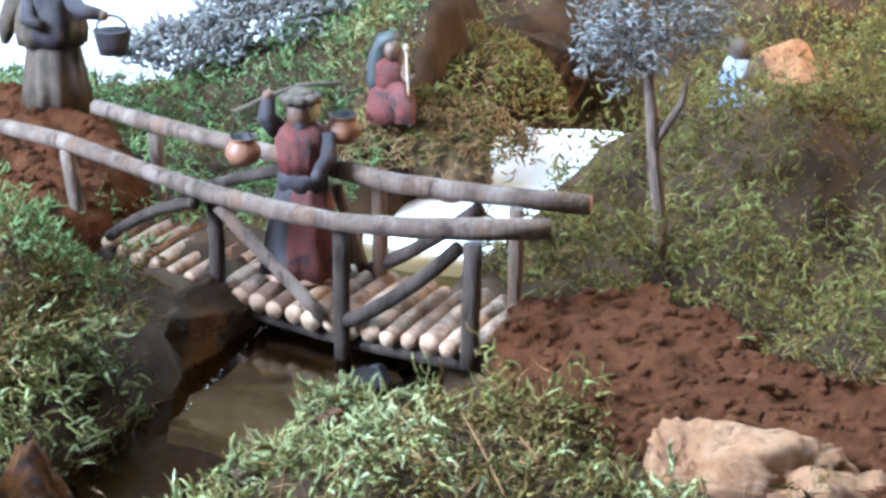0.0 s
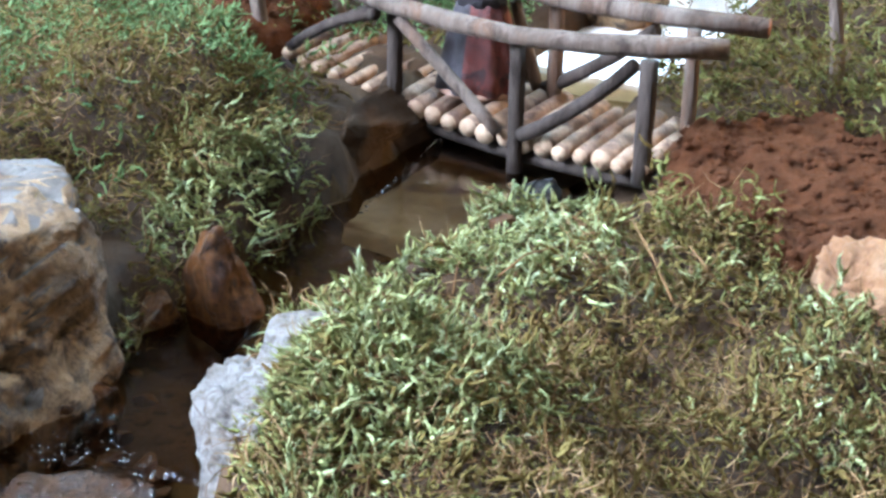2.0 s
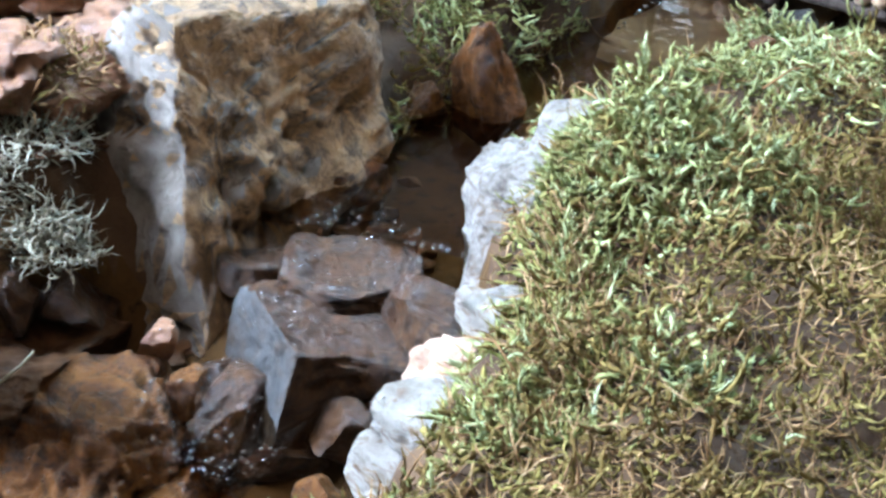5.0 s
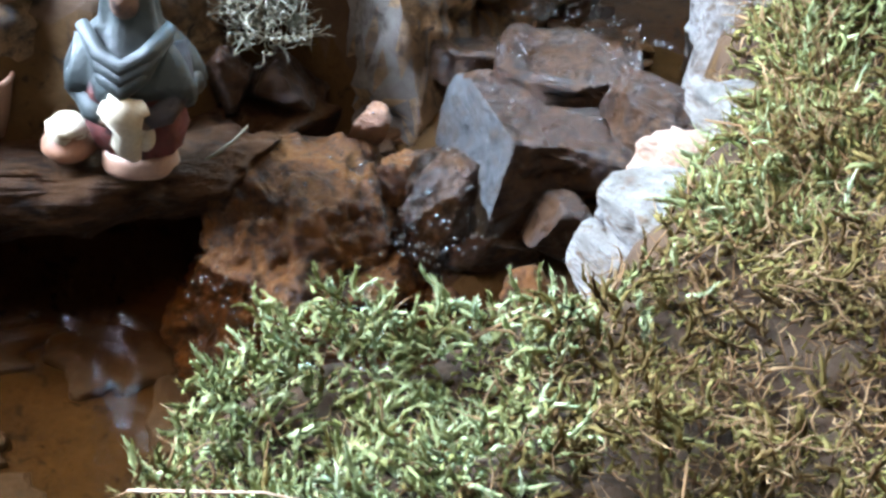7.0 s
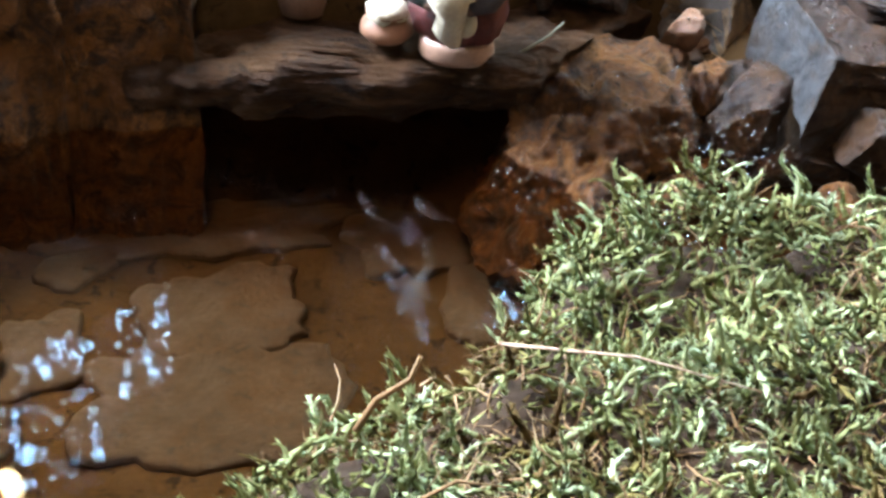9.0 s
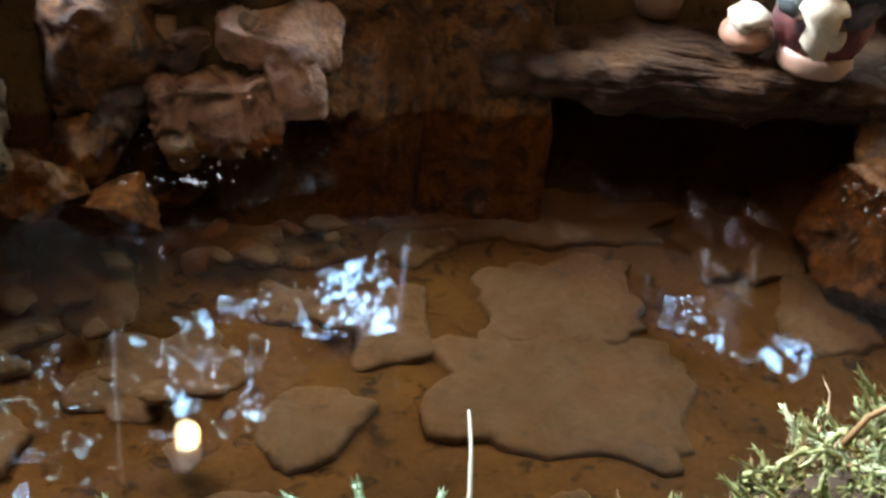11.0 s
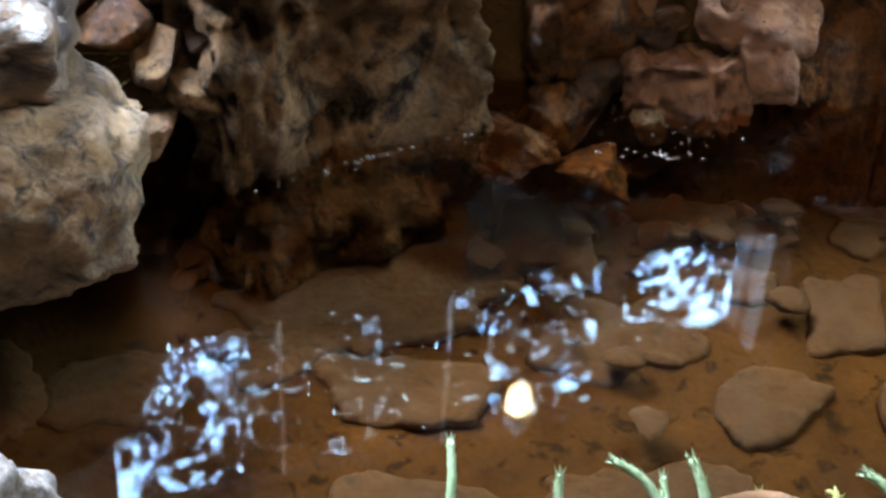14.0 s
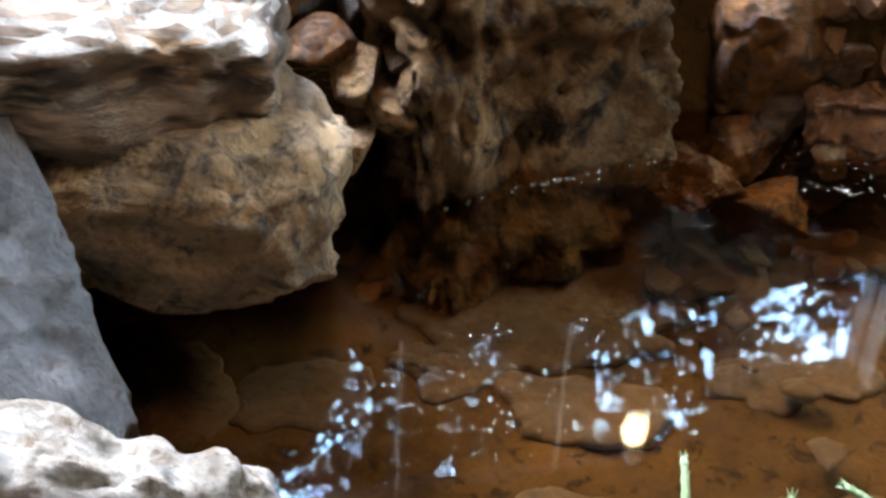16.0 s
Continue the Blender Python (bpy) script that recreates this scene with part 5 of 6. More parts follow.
def water_carrier():
    bm = bmesh.new()
    # 0 red, 1 dark, 2 cream, 3 skin, 4 terracotta, 5 base, 6 tan wood
    ell(bm, (0, 0, 0.003), (0.036, 0.03, 0.006), 5)
    robe(bm, [(0.004, 0.034), (0.02, 0.032), (0.045, 0.027), (0.068, 0.021), (0.078, 0.0175)], 0, 9, 0.09, seed=1, split=(0.48, 1, 0.70))
    robe(bm, [(0.072, 0.0195), (0.082, 0.0195), (0.086, 0.018)], 1, 7, 0.03, seed=2)
    robe(bm, [(0.084, 0.0175), (0.098, 0.0195), (0.112, 0.0205), (0.120, 0.0175), (0.125, 0.008)], 0, 11, 0.05, seed=3)
    tube(bm, [(-0.018, 0, 0.117), (-0.026, -0.004, 0.128), (-0.024, -0.003, 0.142)], [0.0085, 0.0075, 0.0055], 10, 1)
    ell(bm, (-0.024, -0.003, 0.144), (0.0045, 0.0045, 0.005), 3)
    tube(bm, [(0.018, 0, 0.115), (0.022, -0.008, 0.098), (0.016, -0.018, 0.09)], [0.008, 0.007, 0.005], 10, 1)
    ell(bm, (0.0155, -0.02, 0.088), (0.005, 0.005, 0.005), 1)
    ell(bm, (0, -0.002, 0.132), (0.0105, 0.011, 0.0125), 3)
    ell(bm, (0.002, 0.002, 0.134), (0.013, 0.012, 0.013), 2)
    for k in range(9):
        a = 2 * math.pi * k / 9
        ell(bm, (0.0105 * math.cos(a), 0.0105 * math.sin(a) + 0.001, 0.1425), (0.0065, 0.0065, 0.0048), 6, 10, 6)
    ell(bm, (0, 0.001, 0.146), (0.011, 0.011, 0.005), 6)
    ell(bm, (0.001, -0.007, 0.121), (0.006, 0.006, 0.008), 1)
    pole = [(-0.05, -0.006, 0.131), (-0.024, -0.004, 0.144), (0.0, 0.004, 0.1515), (0.03, 0.012, 0.152)]
    tube(bm, pole, [0.0018, 0.002, 0.002, 0.0018], 7, 6)
    for px_, pz, hx in ((-0.046, 0.101, -0.05), (0.03, 0.118, 0.03)):
        pot(bm, (px_, 0.0 if px_ < 0 else 0.012, pz - 0.013), 0.0138, 4, 1, 0.0225)
        for s in (-1, 1):
            tube(bm, [(px_ + s * 0.009, 0.0 if px_ < 0 else 0.012, pz + 0.006), (hx, -0.004 if px_ < 0 else 0.012, 0.131 if px_ < 0 else 0.152)], [0.0007, 0.0007], 5, 6)
    statue(bm, "figurine", deck_at(0.52, 0.052, 0.0065), -8, ["robe_red", "robe_dark", "cloth_cream", "clay_skin", "terracotta", "base_paint", "robe_tan"],
           "clay water carrier in red robes with two pots on the bridge")


def basket_woman():
    bm = bmesh.new()
    # 0 tan, 1 dark, 2 brown, 3 skin
    ell(bm, (0, 0, 0.0), (0.034, 0.03, 0.006), 2)
    robe(bm, [(0.0, 0.031), (0.03, 0.028), (0.055, 0.024), (0.078, 0.021)], 2, 9, 0.10, seed=4, split=(0.60, 0, 0.74))
    robe(bm, [(0.070, 0.022), (0.09, 0.022), (0.108, 0.021), (0.119, 0.015), (0.124, 0.008)], 1, 6, 0.05, seed=5)
    # the cloak: from the hood over the shoulders, flaring to a point behind
    robe(bm, [(0.062, 0.029), (0.075, 0.031), (0.095, 0.0285), (0.112, 0.0225), (0.124, 0.0165), (0.138, 0.0165), (0.150, 0.013), (0.157, 0.005)], 0, 8, 0.08, seed=6, squash=0.75, split=(0.66, 1, 0.84), lean=(-0.002, 0.006))
    tube(bm, [(-0.018, 0.006, 0.115), (-0.030, 0.008, 0.098), (-0.040, 0.006, 0.078), (-0.043, 0.004, 0.062)], [0.012, 0.012, 0.009, 0.003], 10, 0)
    tube(bm, [(0.014, -0.004, 0.110), (0.028, -0.014, 0.094), (0.046, -0.02, 0.092)], [0.0095, 0.008, 0.005], 10, 1)
    ell(bm, (0.048, -0.02, 0.091), (0.005, 0.005, 0.005), 3)
    tube(bm, [(-0.015, -0.004, 0.108), (-0.018, -0.018, 0.088), (-0.006, -0.024, 0.083)], [0.009, 0.0075, 0.005], 10, 1)
    ell(bm, (0.001, -0.006, 0.137), (0.0095, 0.010, 0.0125), 3)
    # a tapered dark basket with a rim and a hoop handle
    for z, r0, r1 in ((0.056, 0.0125, 0.0165),):
        rings = [[bm.verts.new((0.055 + r * math.cos(2 * math.pi * i / 18), -0.02 + 0.8 * r * math.sin(2 * math.pi * i / 18), h)) for i in range(18)] for h, r in ((z, r0), (z + 0.01, 0.0145), (z + 0.02, r1), (z + 0.022, r1 + 0.001), (z + 0.022, r1 - 0.002), (z + 0.008, r0 - 0.001))]
        for p, q in zip(rings, rings[1:]):
            for i in range(18):
                bm.faces.new((p[i], p[(i + 1) % 18], q[(i + 1) % 18], q[i])).material_index = 1
        bm.faces.new(rings[0][::-1]).material_index = 1
        bm.faces.new(rings[-1]).material_index = 1
    tube(bm, [(0.055 + 0.0145 * math.cos(a), -0.02, 0.077 + 0.014 * math.sin(a)) for a in (0, 0.6, 1.2, 1.57, 2.0, 2.6, 3.14)], [0.0012] * 7, 6, 1)
    z = float(ground(np.array(-0.375), np.array(0.345)))
    statue(bm, "figurine", (-0.375, 0.345, z + 0.004), 6, ["robe_tan", "robe_dark", "robe_brown", "clay_skin"], "clay woman in brown cloak carrying a dark basket, standing in moss")


def seated_woman():
    bm = bmesh.new()
    # 0 dull red, 1 teal, 2 skin, 3 cream
    robe(bm, [(0.0, 0.026), (0.012, 0.026), (0.03, 0.022), (0.038, 0.012)], 0, 7, 0.07, seed=6)
    tube(bm, [(0.0, 0.004, 0.03), (0.012, -0.014, 0.03), (0.02, -0.026, 0.018), (0.02, -0.028, 0.004)], [0.014, 0.013, 0.011, 0.01], 12, 0)
    robe(bm, [(0.025, 0.0155), (0.045, 0.0165), (0.058, 0.0145), (0.064, 0.007)], 0, 6, 0.05, seed=7)
    tube(bm, [(0.012, 0, 0.055), (0.02, -0.012, 0.044), (0.028, -0.018, 0.05)], [0.006, 0.005, 0.004], 9, 2)
    ell(bm, (0.003, -0.003, 0.072), (0.0095, 0.01, 0.0115), 2)
    tube(bm, [(0.006, 0.0, 0.085), (-0.006, 0.006, 0.079), (-0.014, 0.009, 0.062), (-0.016, 0.008, 0.04), (-0.015, 0.006, 0.02)], [0.008, 0.012, 0.011, 0.012, 0.008], 12, 1)
    tube(bm, [(0.024, -0.024, 0.0), (0.022, -0.022, 0.045), (0.02, -0.02, 0.078)], [0.0014, 0.0013, 0.0013], 7, 3)
    ell(bm, (0.02, -0.02, 0.08), (0.0028, 0.0028, 0.0045), 3)
    bm.transform(Matrix.Scale(0.88, 4))
    statue(bm, "figurine", (-0.070, 0.325, 0.170), -10, ["robe_red", "robe_teal", "clay_skin", "cloth_cream"], "clay woman in red dress and grey hood seated with a spindle")


def washer_woman():
    bm = bmesh.new()
    # 0 red, 1 teal, 2 cream, 3 skin, 4 base, 5 dark
    robe(bm, [(0.0, 0.0225), (0.003, 0.0235), (0.010, 0.0225), (0.013, 0.0205)], 4, 5, 0.02, seed=8, squash=0.8)
    robe(bm, [(0.011, 0.0195), (0.03, 0.0195), (0.048, 0.0205)], 0, 9, 0.05, seed=9, squash=0.8)
    robe(bm, [(0.014, 0.025), (0.03, 0.03), (0.055, 0.026)], 0, 8, 0.06, seed=10, squash=0.55)
    for s in (-1, 1):
        tube(bm, [(s * 0.024, 0.0, 0.085), (s * 0.029, -0.008, 0.06), (s * 0.02, -0.02, 0.048), (s * 0.01, -0.027, 0.046)], [0.009, 0.009, 0.008, 0.0055], 10, 1 if s < 0 else 5)
        ell(bm, (s * 0.011, -0.026, 0.046), (0.006, 0.006, 0.005), 3)
    tube(bm, [(0.002, -0.026, 0.062), (0.0, -0.029, 0.052), (0.002, -0.027, 0.040), (-0.001, -0.0245, 0.028), (0.003, -0.0215, 0.018)], [0.010, 0.0125, 0.009, 0.0085, 0.004], 12, 2, wobble=0.25)
    ell(bm, (0.009, -0.0225, 0.034), (0.007, 0.005, 0.010), 2)
    tube(bm, [(-0.012, -0.03, 0.056), (0.0, -0.034, 0.052), (0.014, -0.03, 0.057)], [0.005, 0.0055, 0.004], 10, 2)
    # the hooded cape: open in front below, gathered over the arms, with a hanging front fold
    robe(bm, [(0.049, 0.036), (0.054, 0.039), (0.060, 0.04), (0.066, 0.038)], 1, 9, 0.10, seed=11, squash=0.62, split=(0.63, 0, 0.87))
    robe(bm, [(0.058, 0.039), (0.066, 0.038), (0.077, 0.034), (0.088, 0.027), (0.097, 0.018), (0.106, 0.0165), (0.118, 0.0155), (0.127, 0.011), (0.131, 0.004)], 1, 7, 0.11, seed=12, squash=0.74)
    for k, (w, h) in enumerate(((0.026, 0.097), (0.024, 0.091), (0.02, 0.085))):
        tube(bm, [(-w, -0.008, h), (-w * 0.5, -0.022 - 0.002 * k, h - 0.012), (0.0, -0.027 - 0.002 * k, h - 0.018), (w * 0.5, -0.022 - 0.002 * k, h - 0.011), (w, -0.008, h + 0.002)], [0.004, 0.0055, 0.006, 0.0055, 0.004], 10, 1)
    ell(bm, (0, -0.0095, 0.113), (0.0085, 0.0075, 0.0115), 3)
    bm.transform(Matrix.Scale(0.86, 4))
    statue(bm, "figurine", (-0.487, -0.60, 0.043), 14, ["robe_red", "robe_teal", "cloth_cream", "clay_skin", "base_paint", "robe_dark"], "clay washerwoman in red skirt and grey-green shawl on the ledge")
    t = thing("bowl", (-0.5235, -0.607, 0.044), "small clay bowl filled with cream linen on the ledge", "bowl")
    bm = bmesh.new()
    pot(bm, (0, 0, 0), 0.0145, 0, 0, 0.017)
    part("vessel", bm, M["terracotta"], t)
    bm = bmesh.new()
    bmesh.ops.create_icosphere(bm, subdivisions=3, radius=0.0118)
    for v in bm.verts:
        v.co = v.co * (1 + 0.22 * fbm(v.co * 160, 3, 4))
        v.co.z = v.co.z * 0.55 + 0.017
    part("linen", bm, M["cloth_cream"], t, "crumpled cream linen")
    bm = bmesh.new()
    prof = [(0, 0.78), (0.5, 0.88), (0.9, 0.97), (0.92, 1.02), (1.0, 1.02), (1.0, 0.92), (0.35, 0.8)]
    rings = [[bm.verts.new((0.0185 * k * math.cos(2 * math.pi * i / 24), 0.0185 * k * math.sin(2 * math.pi * i / 24), 0.034 * z)) for i in range(24)] for z, k in prof]
    for n, (a, b) in enumerate(zip(rings, rings[1:])):
        for i in range(24):
            bm.faces.new((a[i], a[(i + 1) % 24], b[(i + 1) % 24], b[i])).material_index = 1 if n >= 5 else 0
    bm.faces.new(rings[0][::-1])
    bm.faces.new(rings[-1]).material_index = 1
    ob = link("bucket", bm, [M["base_paint"], M["terracotta"]])
    ob.matrix_world = pose(-0.581, -0.595, 0.041, 0, 0, 0)
    tagged(ob, "small pinkish clay bucket standing on the ledge", "bucket")


def blue_figure():
    bm = bmesh.new()
    robe(bm, [(0.0, 0.03), (0.02, 0.028), (0.045, 0.018), (0.06, 0.012)], 0, 7, 0.08, seed=14)
    robe(bm, [(0.02, 0.022), (0.045, 0.02), (0.06, 0.01)], 1, 6, 0.08, seed=15, lean=(0.012, 0))
    ell(bm, (0.0, 0, 0.068), (0.010, 0.010, 0.012), 1)
    z = float(ground(np.array(0.255), np.array(0.40)))
    statue(bm, "figurine", (0.255, 0.40, z + 0.012), 0, ["robe_blue", "robe_brown"], "small clay figure in blue and brown cloth far behind")


water_carrier()
basket_woman()
seated_woman()
washer_woman()
blue_figure()

# ---- moss, threads, lichen ----


def slope(x, y, e=0.006):
    gx, gy = (ground(x + e, y) - ground(x - e, y)) / (2 * e), (ground(x, y + e) - ground(x, y - e)) / (2 * e)
    return np.stack([-gx, -gy, np.ones_like(gx)], -1) / np.sqrt(gx**2 + gy**2 + 1)[:, None]


def on_moss(x, y, margin=0.0):
    d, a = to_line(x, y, STREAM)
    ok = d > stream_width(a) * (0.95 + 0.5 * step(6.6, 7.6, a)) + margin
    ok &= to_area(x, y, GULLY) > 0.004 + margin
    ok &= to_area(x, y, POOL) > -0.006 + margin
    for cx, cy, cr in ((0.152, -0.235, 0.05), (0.15, -0.265, 0.045), (0.025, -0.075, 0.045), (-0.005, -0.088, 0.028), (0.06, -0.085, 0.04)):
        ok &= np.hypot(x - cx, y - cy) > cr
    ok &= (x < -0.40) | (y > -0.33) | (y < -0.80) | (x > np.interp(y, [-0.80, -0.775, -0.74, -0.70, -0.66, -0.60, -0.53, -0.47, -0.40, -0.34], [-0.30, -0.25, -0.215, -0.195, -0.175, -0.170, -0.172, -0.19, -0.21, -0.26]))
    for line_, half in ((PATH_R, 0.082), (PATH_L, 0.082)):
        dd, _ = to_line(x, y, line_)
        ok &= dd > half - 0.008 + 0.012 * grid_noise(x, y, 22, 31)
    # clear of the bridge's deck
    u = (x - DECK_A.x) * (DECK_B.x - DECK_A.x) + (y - DECK_A.y) * (DECK_B.y - DECK_A.y)
    L2 = (DECK_B.x - DECK_A.x) ** 2 + (DECK_B.y - DECK_A.y) ** 2
    w = np.abs((x - DECK_A.x) * (DECK_B.y - DECK_A.y) - (y - DECK_A.y) * (DECK_B.x - DECK_A.x)) / math.sqrt(L2)
    side = (x - DECK_A.x) * LOG_V.x + (y - DECK_A.y) * LOG_V.y
    ok &= ~((u / L2 > -0.03) & (u / L2 < 1.02) & (side > -0.015) & (side < 0.10))
    return ok


def strands(name, base, normal, length, radius, rng, mats, label, lift=(0.2, 0.9), curl=0.9, rings=6, sides=4, jag=0.3, category="moss", which=None, taper=0.9, wind=None, blunt=0.0, leafy=False):
    """Many bent, scaly shoots in one mesh. base: roots; normal: the ground's normals there."""
    n = len(base)
    ang = rng.uniform(0, 2 * np.pi, n) if wind is None else wind * 2 + rng.randn(n) * 1.1
    h = np.stack([np.cos(ang), np.sin(ang), np.zeros(n)], -1)
    h -= normal * (h * normal).sum(1, keepdims=True)
    h /= np.linalg.norm(h, axis=1, keepdims=True)
    s = np.cross(normal, h)
    el = rng.uniform(*lift, n)
    bend = rng.uniform(-curl, curl, n)
    yaw = rng.uniform(-curl, curl, n)
    p = base.copy()
    verts = np.zeros((n, rings * sides * (2 if leafy else 1) + 1, 3))
    per = verts.shape[1]
    seg = (length / rings)[:, None]
    for k in range(rings):
        t = k / (rings - 1)
        e = el + bend * t
        w = yaw * t
        d = (h * np.cos(w)[:, None] + s * np.sin(w)[:, None]) * np.cos(e)[:, None] + normal * np.sin(e)[:, None]
        a = np.cross(d, normal + 0.01)
        a /= np.linalg.norm(a, axis=1, keepdims=True)
        b = np.cross(a, d)
        r = radius * (0.95 + 0.2 * math.sin(math.pi * min(t * 1.15 + 0.1, 1))) * (1 - taper * t ** (3 + 3 * blunt)) * (1 + (jag if k % 2 else -jag))
        for q in range(sides):
            th = 2 * math.pi * (q + 0.5 * (k % 2)) / sides
            verts[:, k * sides + q] = p + (a * math.cos(th) + b * math.sin(th)) * (r * (0.72 if leafy else 1))[:, None]
            if leafy:
                th += math.pi / sides
                out = a * math.cos(th) + b * math.sin(th)
                verts[:, (rings + k) * sides + q] = p + out * (radius * (1.65 - 0.7 * t**3))[:, None] + d * seg * rng.uniform(0.6, 1.1, (n, 1))
        p = p + d * seg
    verts[:, -1] = p - d * seg * 0.75 * blunt
    fs = []
    for k in range(rings - 1):
        for q in range(sides):
            fs.append((k * sides + q, k * sides + (q + 1) % sides, (k + 1) * sides + (q + 1) % sides, (k + 1) * sides + q))
    quads = (np.arange(n)[:, None, None] * per + np.array(fs)).reshape(-1, 4)
    tip = [((rings - 1) * sides + q, (rings - 1) * sides + (q + 1) % sides, per - 1) for q in range(sides)]
    if leafy:
        tip += [(k * sides + q, k * sides + (q + 1) % sides, (rings + k) * sides + q) for k in range(rings) for q in range(sides)]
    tips = (np.arange(n)[:, None, None] * per + np.array(tip)).reshape(-1, 3)
    ob = np_mesh(name, verts.reshape(-1, 3), quads.tolist() + tips.tolist(), mats)
    if which is not None:
        quad_mat, tip_mat = np.repeat(which[:, None], len(fs), 1), np.repeat(which[:, None], len(tip), 1)
        if leafy:
            # the lowest leaves have died back
            quad_mat[:, :sides] = 1
        idx = np.concatenate([quad_mat.ravel(), tip_mat.ravel()])
        ob.data.polygons.foreach_set("material_index", idx.astype(np.int32))
    return tagged(ob, label, category, kind="stuff")


def scatter(rng, x0, x1, y0, y1, count, test):
    x, y = rng.uniform(x0, x1, count), rng.uniform(y0, y1, count)
    k = test(x, y)
    x, y = x[k], y[k]
    return x, y


def moss_patch(name, box_, count, length, radius, seed, label, dry=0.5, threads=0.2, shoots=0.3, fine=0.00075, lift=(0.0, 0.8), rings=6, sides=3, lump=0.016, bias=None, test=None, fresh="moss_fresh", short="moss_green_base"):
    """Moss in layers: a dense fuzz of short fine leaves, curved feathery shoots standing out of it, and brown dead threads."""
    rng = np.random.RandomState(seed)
    x, y = scatter(rng, *box_, count, lambda a, b: on_moss(a, b) & (ground(a, b) > 0.012) & (test(a, b) if test else True))
    nrm = slope(x, y)
    n = len(x)
    tuft = grid_noise(x, y, 28, seed + 2)
    up = rng.rand(n) ** 0.7
    z = ground(x, y) + lump * (1.6 * np.clip(tuft, -0.4, 1.2) + 0.7) * up
    base = np.stack([x, y, z], -1)
    brown = grid_noise(x, y, 11, seed + 6) + 0.35 * rng.randn(n) + 1.3 * (1 - nrm[:, 2]) - dry + (bias(x, y) if bias else 0)
    kind = rng.rand(n)
    share = shoots * (1 - 0.65 * step(-0.2, 0.7, brown)) * (0.5 + step(-0.3, 0.5, tuft))
    th = kind < threads * (0.35 + np.clip(brown + dry, 0, 1.3))
    g = ~th & (kind > 1 - share)
    low = ~th & ~g
    m = g.sum()
    base[g, 2] += 0.002
    strands(name, base[g], nrm[g], length * rng.uniform(0.5, 1.4, m), radius * rng.uniform(0.6, 1.25, m), rng, [M[fresh], M["moss_dry"]], label, lift, 2.2, rings, sides, 0.12, which=(brown[g] > 0).astype(int), taper=0.42, blunt=1.0, leafy=True,
            wind=2.2 * grid_noise(x[g], y[g], 16, seed + 9))
    m = low.sum()
    strands("moss", base[low], nrm[low], length * rng.uniform(0.3, 0.75, m), fine * rng.uniform(0.7, 1.4, m), rng, [M[short], M["moss_base"]],
            "short yellow-olive moss filling in between the shoots", (-0.1, 1.0), 1.5, 2, 3, 0.0, which=(brown[low] > -0.15).astype(int))
    m = th.sum()
    strands("dead_stems", base[th], nrm[th], length * rng.uniform(0.6, 1.6, m), 0.00042 * rng.uniform(0.7, 1.5, m), rng, M["moss_thread"],
            "thin brown dead stems tangled in the moss", (-0.1, 0.7), 1.5, 3, 3, 0.0, "dead stems", taper=0.5)


MOSS = [M["moss_fresh"], M["moss_dry"]]
moss_patch("moss", (-0.62, 0.02, -1.22, -0.70), 42000, 0.0165, 0.00145, 1, "fresh green feathery moss on the front mound", 0.75, 0.22, 0.36, 0.0009, rings=6, bias=lambda x, y: 1.6 * step(-0.25, -0.10, x) + 0.9 * step(-0.88, -0.78, y) * step(-0.26, -0.18, x))
moss_patch("moss", (-0.32, 0.28, -0.70, -0.10), 40000, 0.018, 0.0014, 2, "green and olive moss on the mound beside the stream", 0.65, 0.16, 0.30, 0.0009, rings=5,
           bias=lambda x, y: 1.7 * step(-0.09, 0.03, x) - 0.5 * step(-0.30, -0.18, y) + 1.3 * (1 - step(-0.62, -0.52, y)) * step(-0.20, -0.14, x))
# browner low on the flank: dried moss, and bank shade put into the colour
moss_patch("moss", (-0.58, -0.2, -0.34, 0.22), 25000, 0.016, 0.0013, 3, "mixed green and brown moss on the stream's left bank", 0.95, 0.12, 0.24, 0.0009, rings=5, lump=0.024, fresh="moss_window_lit", short="moss_base", bias=lambda x, y: 1.2 * (1 - step(0.105, 0.15, ground(x, y))) + 0.9 * step(-0.36, -0.27, x) + 1.5 * (1 - step(-0.14, 0.0, y)) - 0.7 * step(-0.06, 0.06, y),
           test=lambda x, y: (x < np.interp(y, [-0.25, -0.12, 0.0, 0.1], [-0.275, -0.24, -0.23, -0.25])) & (ground(x, y) > np.where(x > -0.36, 0.125, 0.05)))
moss_patch("moss", (0.0, 0.5, -0.22, 0.58), 28000, 0.016, 0.0013, 4, "olive moss on the hill behind the path", 0.5, 0.11, 0.24, 0.0012, rings=4, lump=0.03, fresh="moss_green_base", short="moss_base")
moss_patch("moss", (-0.75, 0.02, 0.15, 0.78), 18000, 0.017, 0.0014, 5, "pale green moss on the ground far behind", 1.0, 0.06, 0.34, 0.0014, rings=4, fresh="moss_window_lit", short="moss_window_lit")
moss_patch("moss", (-0.15, 0.6, 0.40, 0.92), 15000, 0.018, 0.0013, 6, "shaded olive moss on the back slope", 0.1, 0.2, 0.2, 0.0013, rings=4)
moss_patch("moss", (-1.06, -0.88, -1.06, -0.94), 3500, 0.02, 0.0012, 7, "dark green moss behind the boulders", 0.9, 0.2, 0.4, 0.0009, rings=5)


